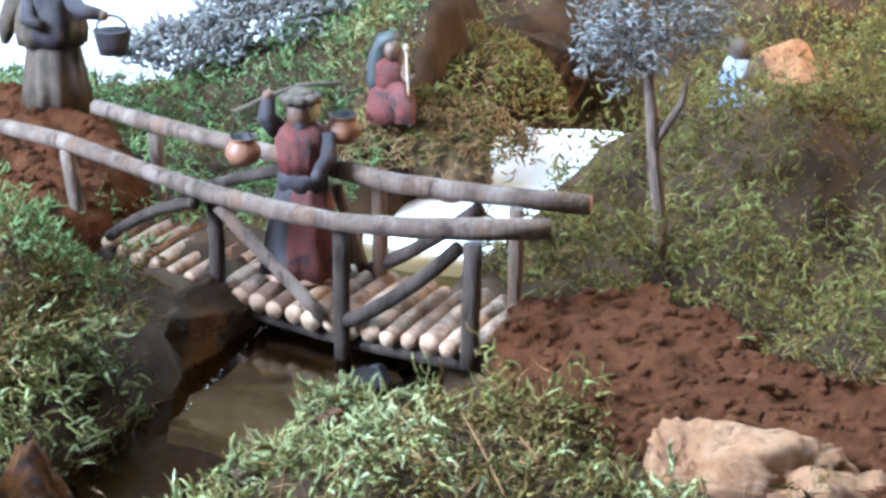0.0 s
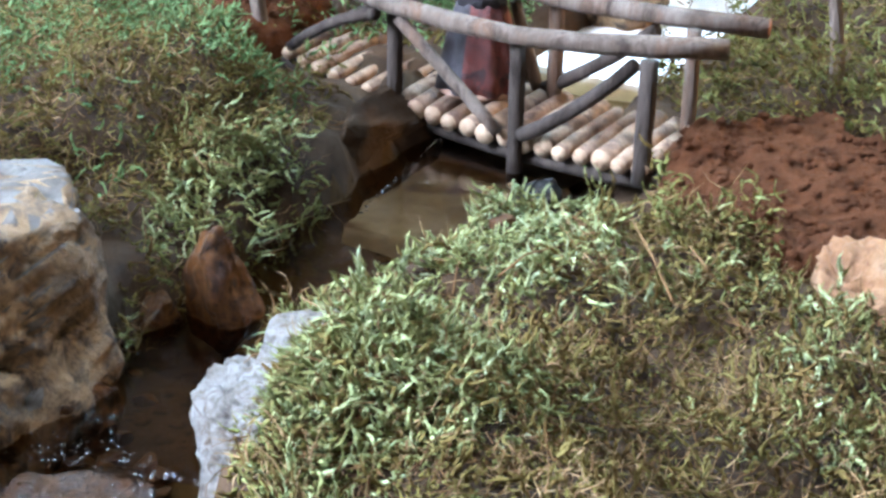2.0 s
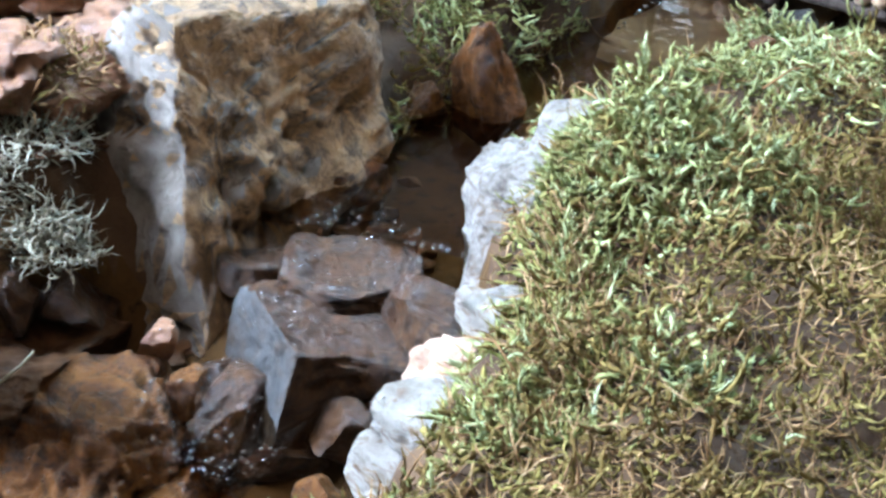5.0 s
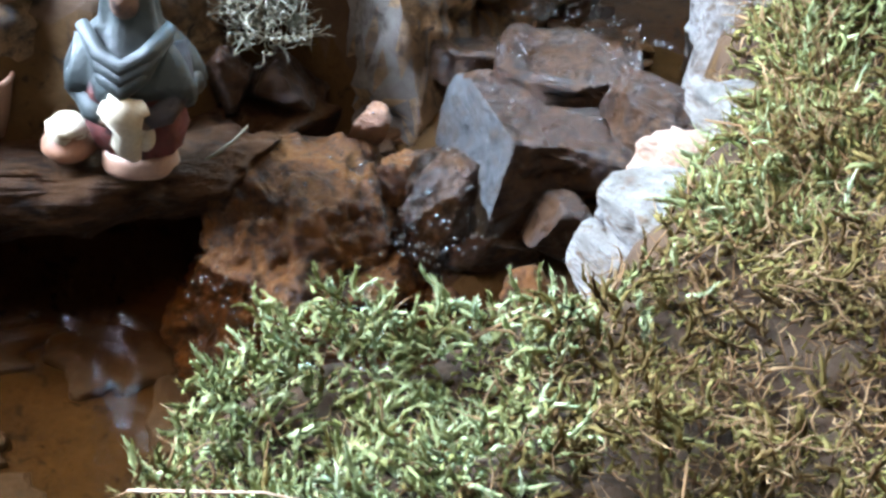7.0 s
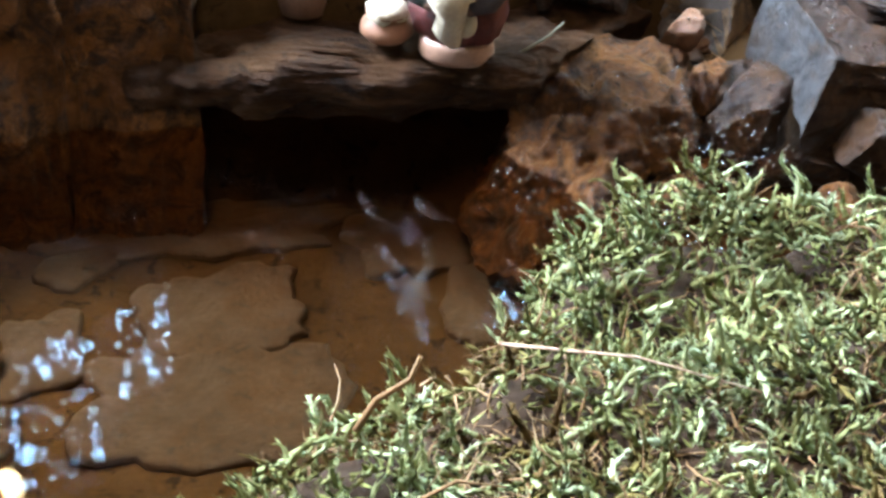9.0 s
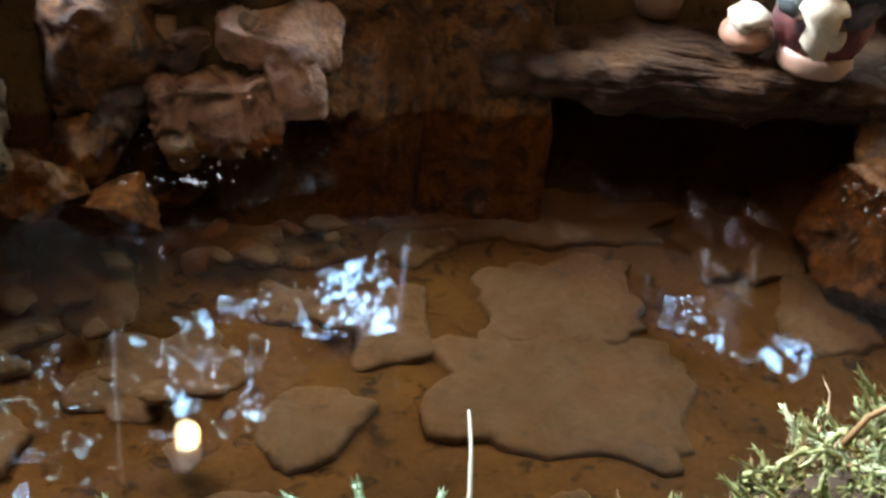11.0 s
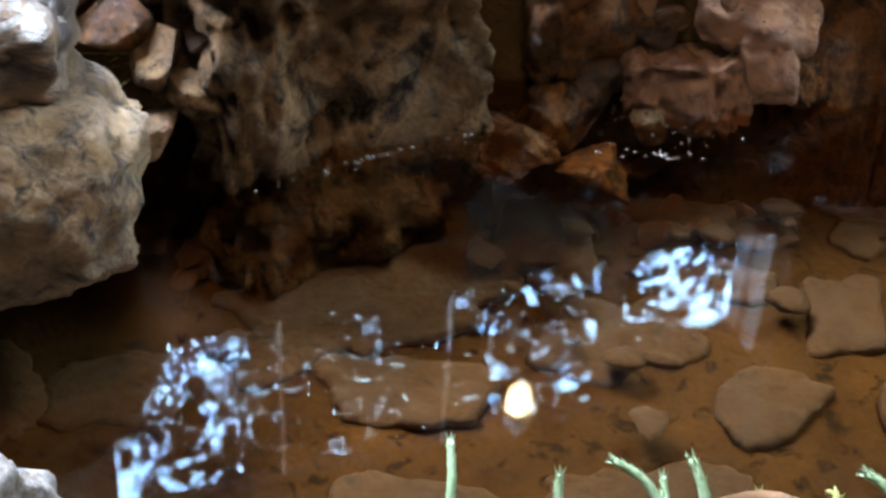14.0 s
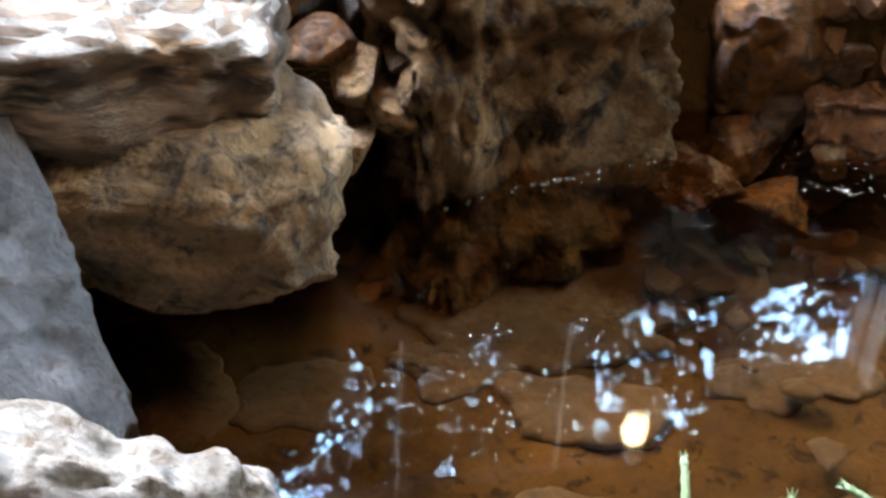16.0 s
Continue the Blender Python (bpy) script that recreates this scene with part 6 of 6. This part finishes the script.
def tuft_thing(name, at, radius, count, length, rad, seed, mat, label, category, squash=0.7, lift=(0.0, 1.3)):
    rng = np.random.RandomState(seed)
    v = rng.randn(count, 3)
    v /= np.linalg.norm(v, axis=1, keepdims=True)
    v[:, 2] = np.abs(v[:, 2])
    r = radius * rng.uniform(0.2, 1.0, (count, 1)) ** 0.5
    base = np.array(at) + v * r * (1, 1, squash)
    return strands(name, base, v, length * rng.uniform(0.5, 1.3, count), np.full(count, rad), rng, mat, label, lift, 4.5, 6, 3, 0.1, category)


for at, rad, cnt, sd in (((-0.492, -0.492, 0.112), 0.026, 260, 21), ((-0.465, -0.503, 0.095), 0.024, 220, 25), ((-0.478, -0.474, 0.128), 0.03, 280, 26)):
    tuft_thing("lichen_tuft", at, rad, cnt, 0.022, 0.0006, sd, M["lichen"], "dry grey-green lichen tuft between the rocks", "lichen", 0.5)
tuft_thing("lichen_tuft", (-0.450, -0.512, 0.082), 0.022, 240, 0.018, 0.0006, 24, M["lichen"], "dry straw-coloured lichen tuft hanging between the rocks", "lichen")
tuft_thing("shrub", (-0.20, 0.62, 0.19), 0.09, 1000, 0.02, 0.002, 22, M["foliage_grey"], "grey-violet dry shrub on the back slope", "shrub", 0.5)
tuft_thing("shrub", (-0.29, 0.56, 0.17), 0.07, 650, 0.018, 0.002, 23, M["foliage_grey"], "grey-violet dry shrub on the back slope", "shrub", 0.5)


def moss_cap(at, rx, ry, rz, count, seed, length, radius, label, mats=None, dry=0.2, rings=3, sides=3):
    """Moss growing over the top of a rock."""
    rng = np.random.RandomState(seed)
    a, r = rng.uniform(0, 2 * np.pi, count), np.sqrt(rng.rand(count))
    v = np.stack([r * np.cos(a), r * np.sin(a), np.sqrt(1 - r * r * 0.9)], -1)
    base = np.array(at) + v * (rx, ry, rz)
    n = v / np.array((rx, ry, rz))
    n /= np.linalg.norm(n, axis=1, keepdims=True)
    return strands("moss", base, n, length * rng.uniform(0.6, 1.3, count), radius * rng.uniform(0.7, 1.2, count), rng, mats or MOSS, label, (-0.1, 0.8), 1.5, rings, sides, taper=0.6, blunt=1.0, leafy=radius > 0.0012, which=(rng.rand(count) < dry).astype(int))


FUZZ = [M["moss_green_base"], M["moss_base"]]
moss_cap((-0.135, -0.465, 0.12), 0.062, 0.066, 0.068, 900, 31, 0.02, 0.0016, "feathery green moss hanging over the limestone block")
moss_cap((-0.135, -0.465, 0.118), 0.064, 0.068, 0.068, 3000, 34, 0.012, 0.0008, "short olive moss over the limestone block", FUZZ, 0.5)
moss_cap((-0.158, -0.625, 0.092), 0.048, 0.095, 0.04, 500, 32, 0.02, 0.0016, "feathery green moss over the limestone slabs")
moss_cap((-0.158, -0.625, 0.089), 0.050, 0.10, 0.04, 3000, 35, 0.012, 0.0008, "short olive moss over the limestone slabs", FUZZ, 0.6)
moss_cap((-0.035, 0.36, 0.105), 0.09, 0.055, 0.08, 2600, 33, 0.014, 0.0009, "olive moss hanging over the earthen cliff", FUZZ, 0.7)
moss_cap((-0.03, 0.345, 0.10), 0.095, 0.06, 0.082, 900, 36, 0.022, 0.0006, "dry brown roots hanging over the earthen cliff", [M["moss_thread"], M["moss_thread"]])
moss_cap((0.0, 0.47, 0.10), 0.10, 0.13, 0.115, 2600, 51, 0.016, 0.001, "olive moss over the cliff's top", FUZZ, 0.6)
moss_cap((0.0, 0.47, 0.10), 0.10, 0.13, 0.117, 500, 52, 0.024, 0.0006, "dry brown roots over the cliff's top", [M["moss_thread"], M["moss_thread"]])
moss_cap((-0.50, -0.44, 0.145), 0.06, 0.045, 0.03, 500, 53, 0.02, 0.0006, "dry brown roots over the red rocks", [M["moss_thread"], M["moss_dry"]])
moss_cap((-0.315, -0.05, 0.085), 0.05, 0.15, 0.085, 2600, 38, 0.014, 0.0008, "olive moss hanging over the left bank", [M["moss_base"], M["moss_dry"]], 0.3)


def bank_moss():
    """Moss drooping over the edge above the limestone slabs."""
    rng = np.random.RandomState(44)
    n = 5200
    y = rng.uniform(-0.69, -0.40, n)
    x = -0.200 + 0.06 * np.sqrt(rng.rand(n)) + 0.012 * grid_noise(y, y * 0, 30, 4)
    ok = to_area(x, y, POOL) > 0.01
    x, y = x[ok], y[ok]
    n = len(x)
    base, nrm = np.stack([x, y, ground(x, y)], -1), slope(x, y)
    kind = rng.rand(n)
    for nm, sel, length, rad, mats, label, leafy in (("moss", kind < 0.74, 0.012, 0.001, FUZZ, "short olive moss drooping over the slabs", False), ("moss", (kind >= 0.74) & (kind < 0.88), 0.020, 0.0015, MOSS, "feathery green moss drooping over the slabs", True),
                                                     ("dead_stems", kind >= 0.88, 0.026, 0.0005, [M["moss_thread"], M["moss_thread"]], "brown dead stems drooping over the slabs", False)):
        m = sel.sum()
        strands(nm, base[sel], nrm[sel], length * rng.uniform(0.6, 1.4, m), rad * rng.uniform(0.7, 1.3, m), rng, mats, label, (-0.1, 0.9), 1.5, 4, 3, 0.2, "dead stems" if nm == "dead_stems" else "moss",
                which=(rng.rand(m) < 0.5).astype(int), taper=0.6, leafy=leafy)


bank_moss()
moss_cap((-0.205, -0.715, 0.040), 0.042, 0.045, 0.062, 1300, 61, 0.013, 0.0009, "short olive moss beside the limestone slabs", FUZZ, 0.6, rings=2)
moss_cap((-0.205, -0.715, 0.042), 0.042, 0.045, 0.062, 220, 62, 0.018, 0.0014, "feathery moss beside the limestone slabs", MOSS, 0.5)
moss_cap((-0.205, -0.715, 0.042), 0.042, 0.045, 0.062, 260, 63, 0.026, 0.0005, "dead stems beside the limestone slabs", [M["moss_thread"], M["moss_thread"]])


def moss_shoot(foot, tip, r, bow):
    """One thick feathery shoot leaning out over the pool: an arched stem closely set with blunt leaves."""
    bm = bmesh.new()
    a, b = Vector(foot), Vector(tip)
    side = (b - a).cross(Vector((0, 0, 1))).normalized() * bow
    pts = [a.lerp(b, k / 9) + side * math.sin(math.pi * k / 9) + Vector((0, 0, 1)) * bow * 0.5 * math.sin(math.pi * k / 9) for k in range(10)]
    tube(bm, pts, [r * (0.55 + 0.1 * (k % 2) + 0.25 * math.sin(math.pi * k / 9)) for k in range(10)], 7, 0)
    for k in range(1, 10):
        d = (pts[k] - pts[k - 1]).normalized()
        u = d.orthogonal().normalized()
        for q in range(6):
            out = Matrix.Rotation(q * math.pi / 3 + 0.5 * k, 3, d) @ u
            w = out.cross(d) * r * 0.35
            v = [bm.verts.new(pts[k] + out * r * 0.5 + w), bm.verts.new(pts[k] + out * r * 0.5 - w), bm.verts.new(pts[k] + out * r * 1.15 + d * r * 1.5)]
            bm.faces.new(v)
    return tagged(link("moss_shoot", bm, M["moss_jade"]), "single pale green moss shoot leaning over the pool", "moss shoot", "moss shoots at the pool's front edge")


for foot, tip, r, bow in (((-0.532, -1.196, 0.150), (-0.549, -1.176, 0.159), 0.0016, 0.001), ((-0.508, -1.174, 0.152), (-0.519, -1.164, 0.159), 0.0017, -0.001), ((-0.486, -1.156, 0.150), (-0.511, -1.150, 0.160), 0.0017, 0.004),
                          ((-0.480, -1.148, 0.148), (-0.496, -1.134, 0.160), 0.0019, 0.002), ((-0.484, -1.150, 0.150), (-0.500, -1.141, 0.155), 0.0016, -0.002), ((-0.440, -1.110, 0.152), (-0.458, -1.104, 0.160), 0.0019, 0.003),
                          ((-0.436, -1.104, 0.150), (-0.445, -1.090, 0.162), 0.0018, 0.002), ((-0.430, -1.096, 0.148), (-0.425, -1.078, 0.160), 0.0016, 0.003), ((-0.436, -1.112, 0.150), (-0.456, -1.118, 0.158), 0.0017, -0.003)):
    moss_shoot(foot, tip, r, bow)


def twig(pts, r, label, mat="moss_thread", group="twigs"):
    bm = bmesh.new()
    tube(bm, pts, [r * (1 - 0.5 * k / (len(pts) - 1)) for k in range(len(pts))], 6, 0)
    return tagged(link("twig", bm, M[mat]), label, "twig", group)


def build_twigs():
    t = "thin dry stem lying on the moss"
    twig([(-0.322, -0.923, 0.150), (-0.28, -0.915, 0.156), (-0.235, -0.91, 0.155)], 0.0006, "pale straw lying across the front moss", "cut_wood")
    twig([(-0.345, -0.975, 0.145), (-0.341, -0.97, 0.155), (-0.334, -0.962, 0.16), (-0.332, -0.96, 0.168)], 0.0013, "crooked brown twig sticking out of the moss")
    twig([(-0.416, -1.080, 0.150), (-0.421, -1.069, 0.156), (-0.429, -1.056, 0.160), (-0.436, -1.046, 0.1615)], 0.0008, "pale upright dry stem at the pool's edge", "lichen")
    twig([(0.012, -0.30, 0.13), (0.0, -0.262, 0.14), (-0.012, -0.225, 0.146)], 0.0009, t)
    twig([(-0.09, -0.30, 0.14), (-0.075, -0.285, 0.148), (-0.055, -0.275, 0.15)], 0.0008, t)
    twig([(0.04, -0.27, 0.128), (0.03, -0.262, 0.138), (0.022, -0.258, 0.146)], 0.001, t)
    twig([(-0.455, -0.59, 0.047), (-0.445, -0.578, 0.054), (-0.44, -0.57, 0.06)], 0.0011, "pale straw beside the figurine", "lichen")
    rng = random.Random(9)
    for k in range(26):
        x, y = rng.uniform(-0.40, 0.0), rng.uniform(-1.0, -0.25)
        if not bool(on_moss(np.array([x]), np.array([y]), 0.02)[0]):
            continue
        z, a, L = float(ground(np.array(x), np.array(y))) + 0.022, rng.uniform(0, 6.28), rng.uniform(0.015, 0.04)
        dx, dy = math.cos(a) * L, math.sin(a) * L
        twig([(x, y, z - 0.01), (x + dx * 0.5, y + dy * 0.5, z + rng.uniform(0, 0.006)), (x + dx, y + dy, z + rng.uniform(-0.004, 0.012))], 0.0007, t)
    # a curled dry leaf at the pool's edge
    bm = bmesh.new()
    rows_ = []
    for i in range(9):
        u = i / 8
        w = 0.006 * math.sin(math.pi * (0.08 + 0.9 * u))
        rows_.append([bm.verts.new((u * 0.036 - 0.018, s * w, 0.006 * (s * s) + 0.004 * math.sin(u * 3))) for s in (-1, -0.5, 0, 0.5, 1)])
    for a, b in zip(rows_, rows_[1:]):
        for q in range(4):
            bm.faces.new((a[q], a[q + 1], b[q + 1], b[q]))
    bmesh.ops.solidify(bm, geom=bm.faces[:], thickness=0.0006)
    ob = link("dry_leaf", bm, M["cut_wood"])
    ob.matrix_world = pose(-0.469, -1.131, 0.150, 12, 0, 30)
    tagged(ob, "curled dry tan leaf at the pool's edge", "leaf")


build_twigs()


# ---- the small tree ----


def build_tree():
    z = float(ground(np.array(0.151), np.array(0.12)))
    t = thing("tree", (0.151, 0.12, z), "small model tree with bare grey trunk and grey-green foliage", "tree")
    inv = Matrix.Translation(-Vector((0.151, 0.12, z)))
    bm = bmesh.new()
    tube(bm, [(0.152, 0.12, z - 0.012), (0.15, 0.12, z + 0.03), (0.144, 0.12, 0.185), (0.1415, 0.12, 0.215), (0.136, 0.12, 0.262), (0.132, 0.12, 0.30)], [0.007, 0.0058, 0.005, 0.0052, 0.0042, 0.003], 10, 0, wobble=0.08)
    tube(bm, [(0.1415, 0.12, 0.208), (0.152, 0.118, 0.226), (0.162, 0.116, 0.245), (0.166, 0.115, 0.268)], [0.0036, 0.0032, 0.0028, 0.002], 8, 0)
    tube(bm, [(0.155, 0.118, 0.232), (0.168, 0.116, 0.236)], [0.0022, 0.0016], 8, 0)
    tube(bm, [(0.136, 0.12, 0.262), (0.12, 0.124, 0.28), (0.105, 0.126, 0.29)], [0.003, 0.0022, 0.0014], 8, 0)
    tube(bm, [(0.134, 0.12, 0.28), (0.152, 0.118, 0.30), (0.168, 0.12, 0.315)], [0.0026, 0.002, 0.0014], 8, 0)
    bm.transform(inv)
    part("trunk", bm, M["bark"], t, "grey bark trunk with a forked branch")
    rng = np.random.RandomState(41)
    base, nrm = [], []
    for c, r, n in (((0.132, 0.12, 0.318), 0.048, 480), ((0.103, 0.125, 0.300), 0.032, 240), ((0.170, 0.118, 0.318), 0.036, 260), ((0.135, 0.11, 0.285), 0.026, 90), ((0.092, 0.13, 0.278), 0.018, 60), ((0.115, 0.115, 0.262), 0.014, 30), ((0.178, 0.12, 0.292), 0.016, 40)):
        v = rng.randn(n, 3)
        v /= np.linalg.norm(v, axis=1, keepdims=True)
        base.append(np.array(c) + v * r * rng.uniform(0.15, 1.0, (n, 1)) ** 0.6 - (0.151, 0.12, z))
        nrm.append(v)
    base, nrm = np.concatenate(base), np.concatenate(nrm)
    n = len(base)
    ob = strands("crown", base, nrm, 0.013 * rng.uniform(0.5, 1.3, n), np.full(n, 0.0011), rng, M["foliage_grey"], "", (-0.3, 1.2), 1.2, 4, 3, 0.2)
    ob.parent = t
    for k in ("label", "category", "kind"):
        if k in ob:
            del ob[k]


build_tree()


# ---- outside: trees beyond the windows; the hanging lamp ----


def outdoor_tree(m, s0, s1, z0, z1, count, seed, gaps, leaf=1.0, away=0.8):
    """A tree beyond the window: its crown fills a stretch of the plan, with the sky left open where gaps is exceeded."""
    at = m @ Vector(((s0 + s1) / 2, away, z0))
    t = thing("outdoor_tree", at, "leafy tree standing outside the window", "tree", "trees outside")
    rng = np.random.RandomState(seed)
    w, h = (s1 - s0) / 2, z1 - z0
    turn = m.to_3x3()
    bm = bmesh.new()
    tube(bm, [(0, 0, -z0 - 0.8), (0.02, 0, -0.8), (0, 0, 0.1 * h)], [0.05, 0.035, 0.02], 10, 0)
    for q in range(16):
        a = rng.uniform(-1, 1)
        foot, tip = rng.uniform(-0.1, 0.5) * h, rng.uniform(0.1, 1.0) * h
        pts = [turn @ Vector((a * w * k, rng.uniform(-0.05, 0.05), foot + (tip - foot) * k * k)) for k in (0, 0.35, 0.7, 1.0)]
        tube(bm, pts, [0.005, 0.004, 0.003, 0.001], 6, 0)
    part("trunk", bm, M["bark_dark"], t)
    u, v, d = rng.uniform(-w, w, count), rng.uniform(0, h, count), rng.uniform(-0.06, 0.06, count)
    open_sky = grid_noise(u + 3 * seed, v, 7, seed, 2) + 0.9 * grid_noise(u, v, 15, seed + 1, 2)
    fade = np.clip(np.abs(u) / w - 0.8, 0, 1) * 2.0
    keep = open_sky + fade < gaps + 0.10 * rng.randn(count)
    # leaves sit in whorls round the twig ends
    u, v, d = (np.repeat(c[keep], 7) for c in (u, v, d))
    n = len(u)
    u, v, d = (c + 0.009 * rng.randn(n) for c in (u, v, d))
    base = (np.array(turn) @ np.stack([u, d, v])).T
    nrm = rng.randn(n, 3)
    nrm /= np.linalg.norm(nrm, axis=1, keepdims=True)
    ob = strands("crown", base, nrm, 0.030 * leaf * rng.uniform(0.5, 1.5, n), 0.0050 * leaf * rng.uniform(0.6, 1.3, n), rng, M["outdoor_leaf"], "", (-0.5, 1.2), 0.6, 2, 3, 0.0)
    ob.parent = t
    for k in ("label", "category", "kind"):
        if k in ob:
            del ob[k]


outdoor_tree(m_left, -1.02, -0.16, 1.95, 3.1, 2400, 61, 0.62, 1.25)
outdoor_tree(m_left, -0.36, 0.20, 1.95, 3.1, 1400, 67, 1.25, 1.6)
outdoor_tree(m_left, 0.02, 0.66, 1.95, 3.1, 1500, 62, 0.72, 1.5)
outdoor_tree(m_left, 0.54, 1.20, 1.95, 3.1, 1000, 69, 0.40, 1.5)
outdoor_tree(Matrix.Translation((0, 1.12, 0)), -1.66, -0.98, 1.85, 2.75, 1100, 71, 0.5, 1.4)


def hanging_lamp():
    at = Vector((-1.58, 0.20, 1.48))
    t = thing("hanging_lamp", at, "small hanging lamp with a bare warm bulb", "lamp")
    bm = bmesh.new()
    tube(bm, [(0, 0, 0.06), (0, 0, 1.12)], [0.004, 0.004], 8, 0)
    part("cord", bm, M["bark_dark"], t)
    bm = bmesh.new()
    tube(bm, [(0, 0, 0.03), (0, 0, 0.05), (0, 0, 0.07)], [0.018, 0.02, 0.01], 12, 0)
    part("socket", bm, M["frame_white"], t)
    warm = bpy.data.materials.new("lit_bulb")
    warm.use_nodes = True
    b = warm.node_tree.nodes["Principled BSDF"]
    b.inputs["Emission Color"].default_value, b.inputs["Emission Strength"].default_value = (1.0, 0.72, 0.34, 1), 60.0
    bm = bmesh.new()
    ell(bm, (0, 0, 0), (0.021, 0.021, 0.03), 0)
    part("bulb", bm, warm, t)


hanging_lamp()


# ---- clods on the paths ----


def clods(line_, half, count, seed, xmax):
    rng = np.random.RandomState(seed)
    x, y = rng.uniform(line_[0][0] - 0.08, xmax, count), rng.uniform(min(p[1] for p in line_) - 0.08, max(p[1] for p in line_) + 0.08, count)
    z, out = path_surface(x, y, line_, half)
    k = out < 0.004
    x, y, z = x[k], y[k], z[k]
    n = len(x)
    s = 0.0008 + 0.0042 * rng.rand(n) ** 5
    z = z + 0.25 * s
    ico = bmesh.new()
    bmesh.ops.create_icosphere(ico, subdivisions=1, radius=1)
    v0, f0 = np.array([v.co[:] for v in ico.verts]), np.array([[v.index for v in f.verts] for f in ico.faces])
    ico.free()
    v = v0[None] * (1 + 0.18 * rng.randn(n, len(v0), 1)) * s[:, None, None] * np.array((1.1, 1.0, 0.8)) + np.stack([x, y, z], -1)[:, None]
    f = (np.arange(n)[:, None, None] * len(v0) + f0).reshape(-1, 3)
    tagged(np_mesh("clods", v.reshape(-1, 3), f, M["dirt"]), "crumbs and clods of loose red earth on the path", "clods", kind="stuff")


clods(PATH_R, 0.086, 6500, 3, 0.5)
clods(PATH_L, 0.085, 2600, 4, -0.3)


# ---- glossy beads shaped in as lamp glints along the waterline and on wet stones ----


def drops(name, pts, sizes, label):
    ico = bmesh.new()
    bmesh.ops.create_icosphere(ico, subdivisions=1, radius=1)
    v0, f0 = np.array([v.co[:] for v in ico.verts]), np.array([[v.index for v in f.verts] for f in ico.faces])
    ico.free()
    v = v0[None] * sizes[:, None, None] * np.array((1, 1, 0.7)) + pts[:, None]
    f = (np.arange(len(pts))[:, None, None] * len(v0) + f0).reshape(-1, 3)
    tagged(np_mesh(name, v.reshape(-1, 3), f, M["drop"]), label, "water drops", kind="stuff")


def build_drops():
    rng = np.random.RandomState(8)
    pts, sizes = [], []
    for legs, z, n in (([(-0.831, -1.0), (-0.814, -0.948), (-0.804, -0.926), (-0.791, -0.891)], 0.001, 30), ([(-0.785, -0.85), (-0.766, -0.836)], 0.001, 10), ([(-0.734, -0.804), (-0.710, -0.785)], 0.001, 14),
                       ([(-0.71, -0.748), (-0.673, -0.71), (-0.664, -0.691), (-0.63, -0.651)], 0.001, 26), ([(-0.738, -0.861), (-0.72, -0.842), (-0.704, -0.831)], 0.001, 12), ([(-0.20, -0.105), (-0.182, -0.04), (-0.16, 0.04)], 0.088, 30)):
        legs = np.array(legs)
        t = np.sort(rng.uniform(0, len(legs) - 1, n))
        x, y = np.interp(t, range(len(legs)), legs[:, 0]), np.interp(t, range(len(legs)), legs[:, 1])
        pts.append(np.stack([x + rng.randn(n) * 0.001, y + rng.randn(n) * 0.001, np.full(n, z + 0.0005)], -1))
        sizes.append(rng.uniform(0.0007, 0.0016, n))
    for cx, cy, rad, n in ((-0.40, -0.60, 0.06, 160), (-0.34, -0.55, 0.05, 200), (-0.30, -0.47, 0.05, 200), (-0.25, -0.48, 0.035, 140), (-0.33, -0.62, 0.05, 200), (-0.74, -0.80, 0.05, 90), (-0.33, -0.41, 0.04, 60), (-0.83, -0.92, 0.04, 14)):
        dg = bpy.context.evaluated_depsgraph_get()
        for _ in range(n):
            a, q = rng.uniform(0, 6.283), rad * math.sqrt(rng.rand())
            hit, place, nrm, _, ob, _ = scene.ray_cast(dg, Vector((cx + q * math.cos(a), cy + q * math.sin(a), 0.16)), Vector((0, 0, -1)))
            if hit and ob.name.split(".")[0] in ("rock", "slate_rock", "pebble", "red_stone", "water"):
                pts.append(np.array([place]))
                sizes.append(np.array([rng.uniform(0.0004, 0.0010)]))
    drops("water_drops", np.concatenate(pts), np.concatenate(sizes), "tiny glossy beads added as glints on wet stones and along the waterline")


bpy.context.view_layer.update()
build_drops()
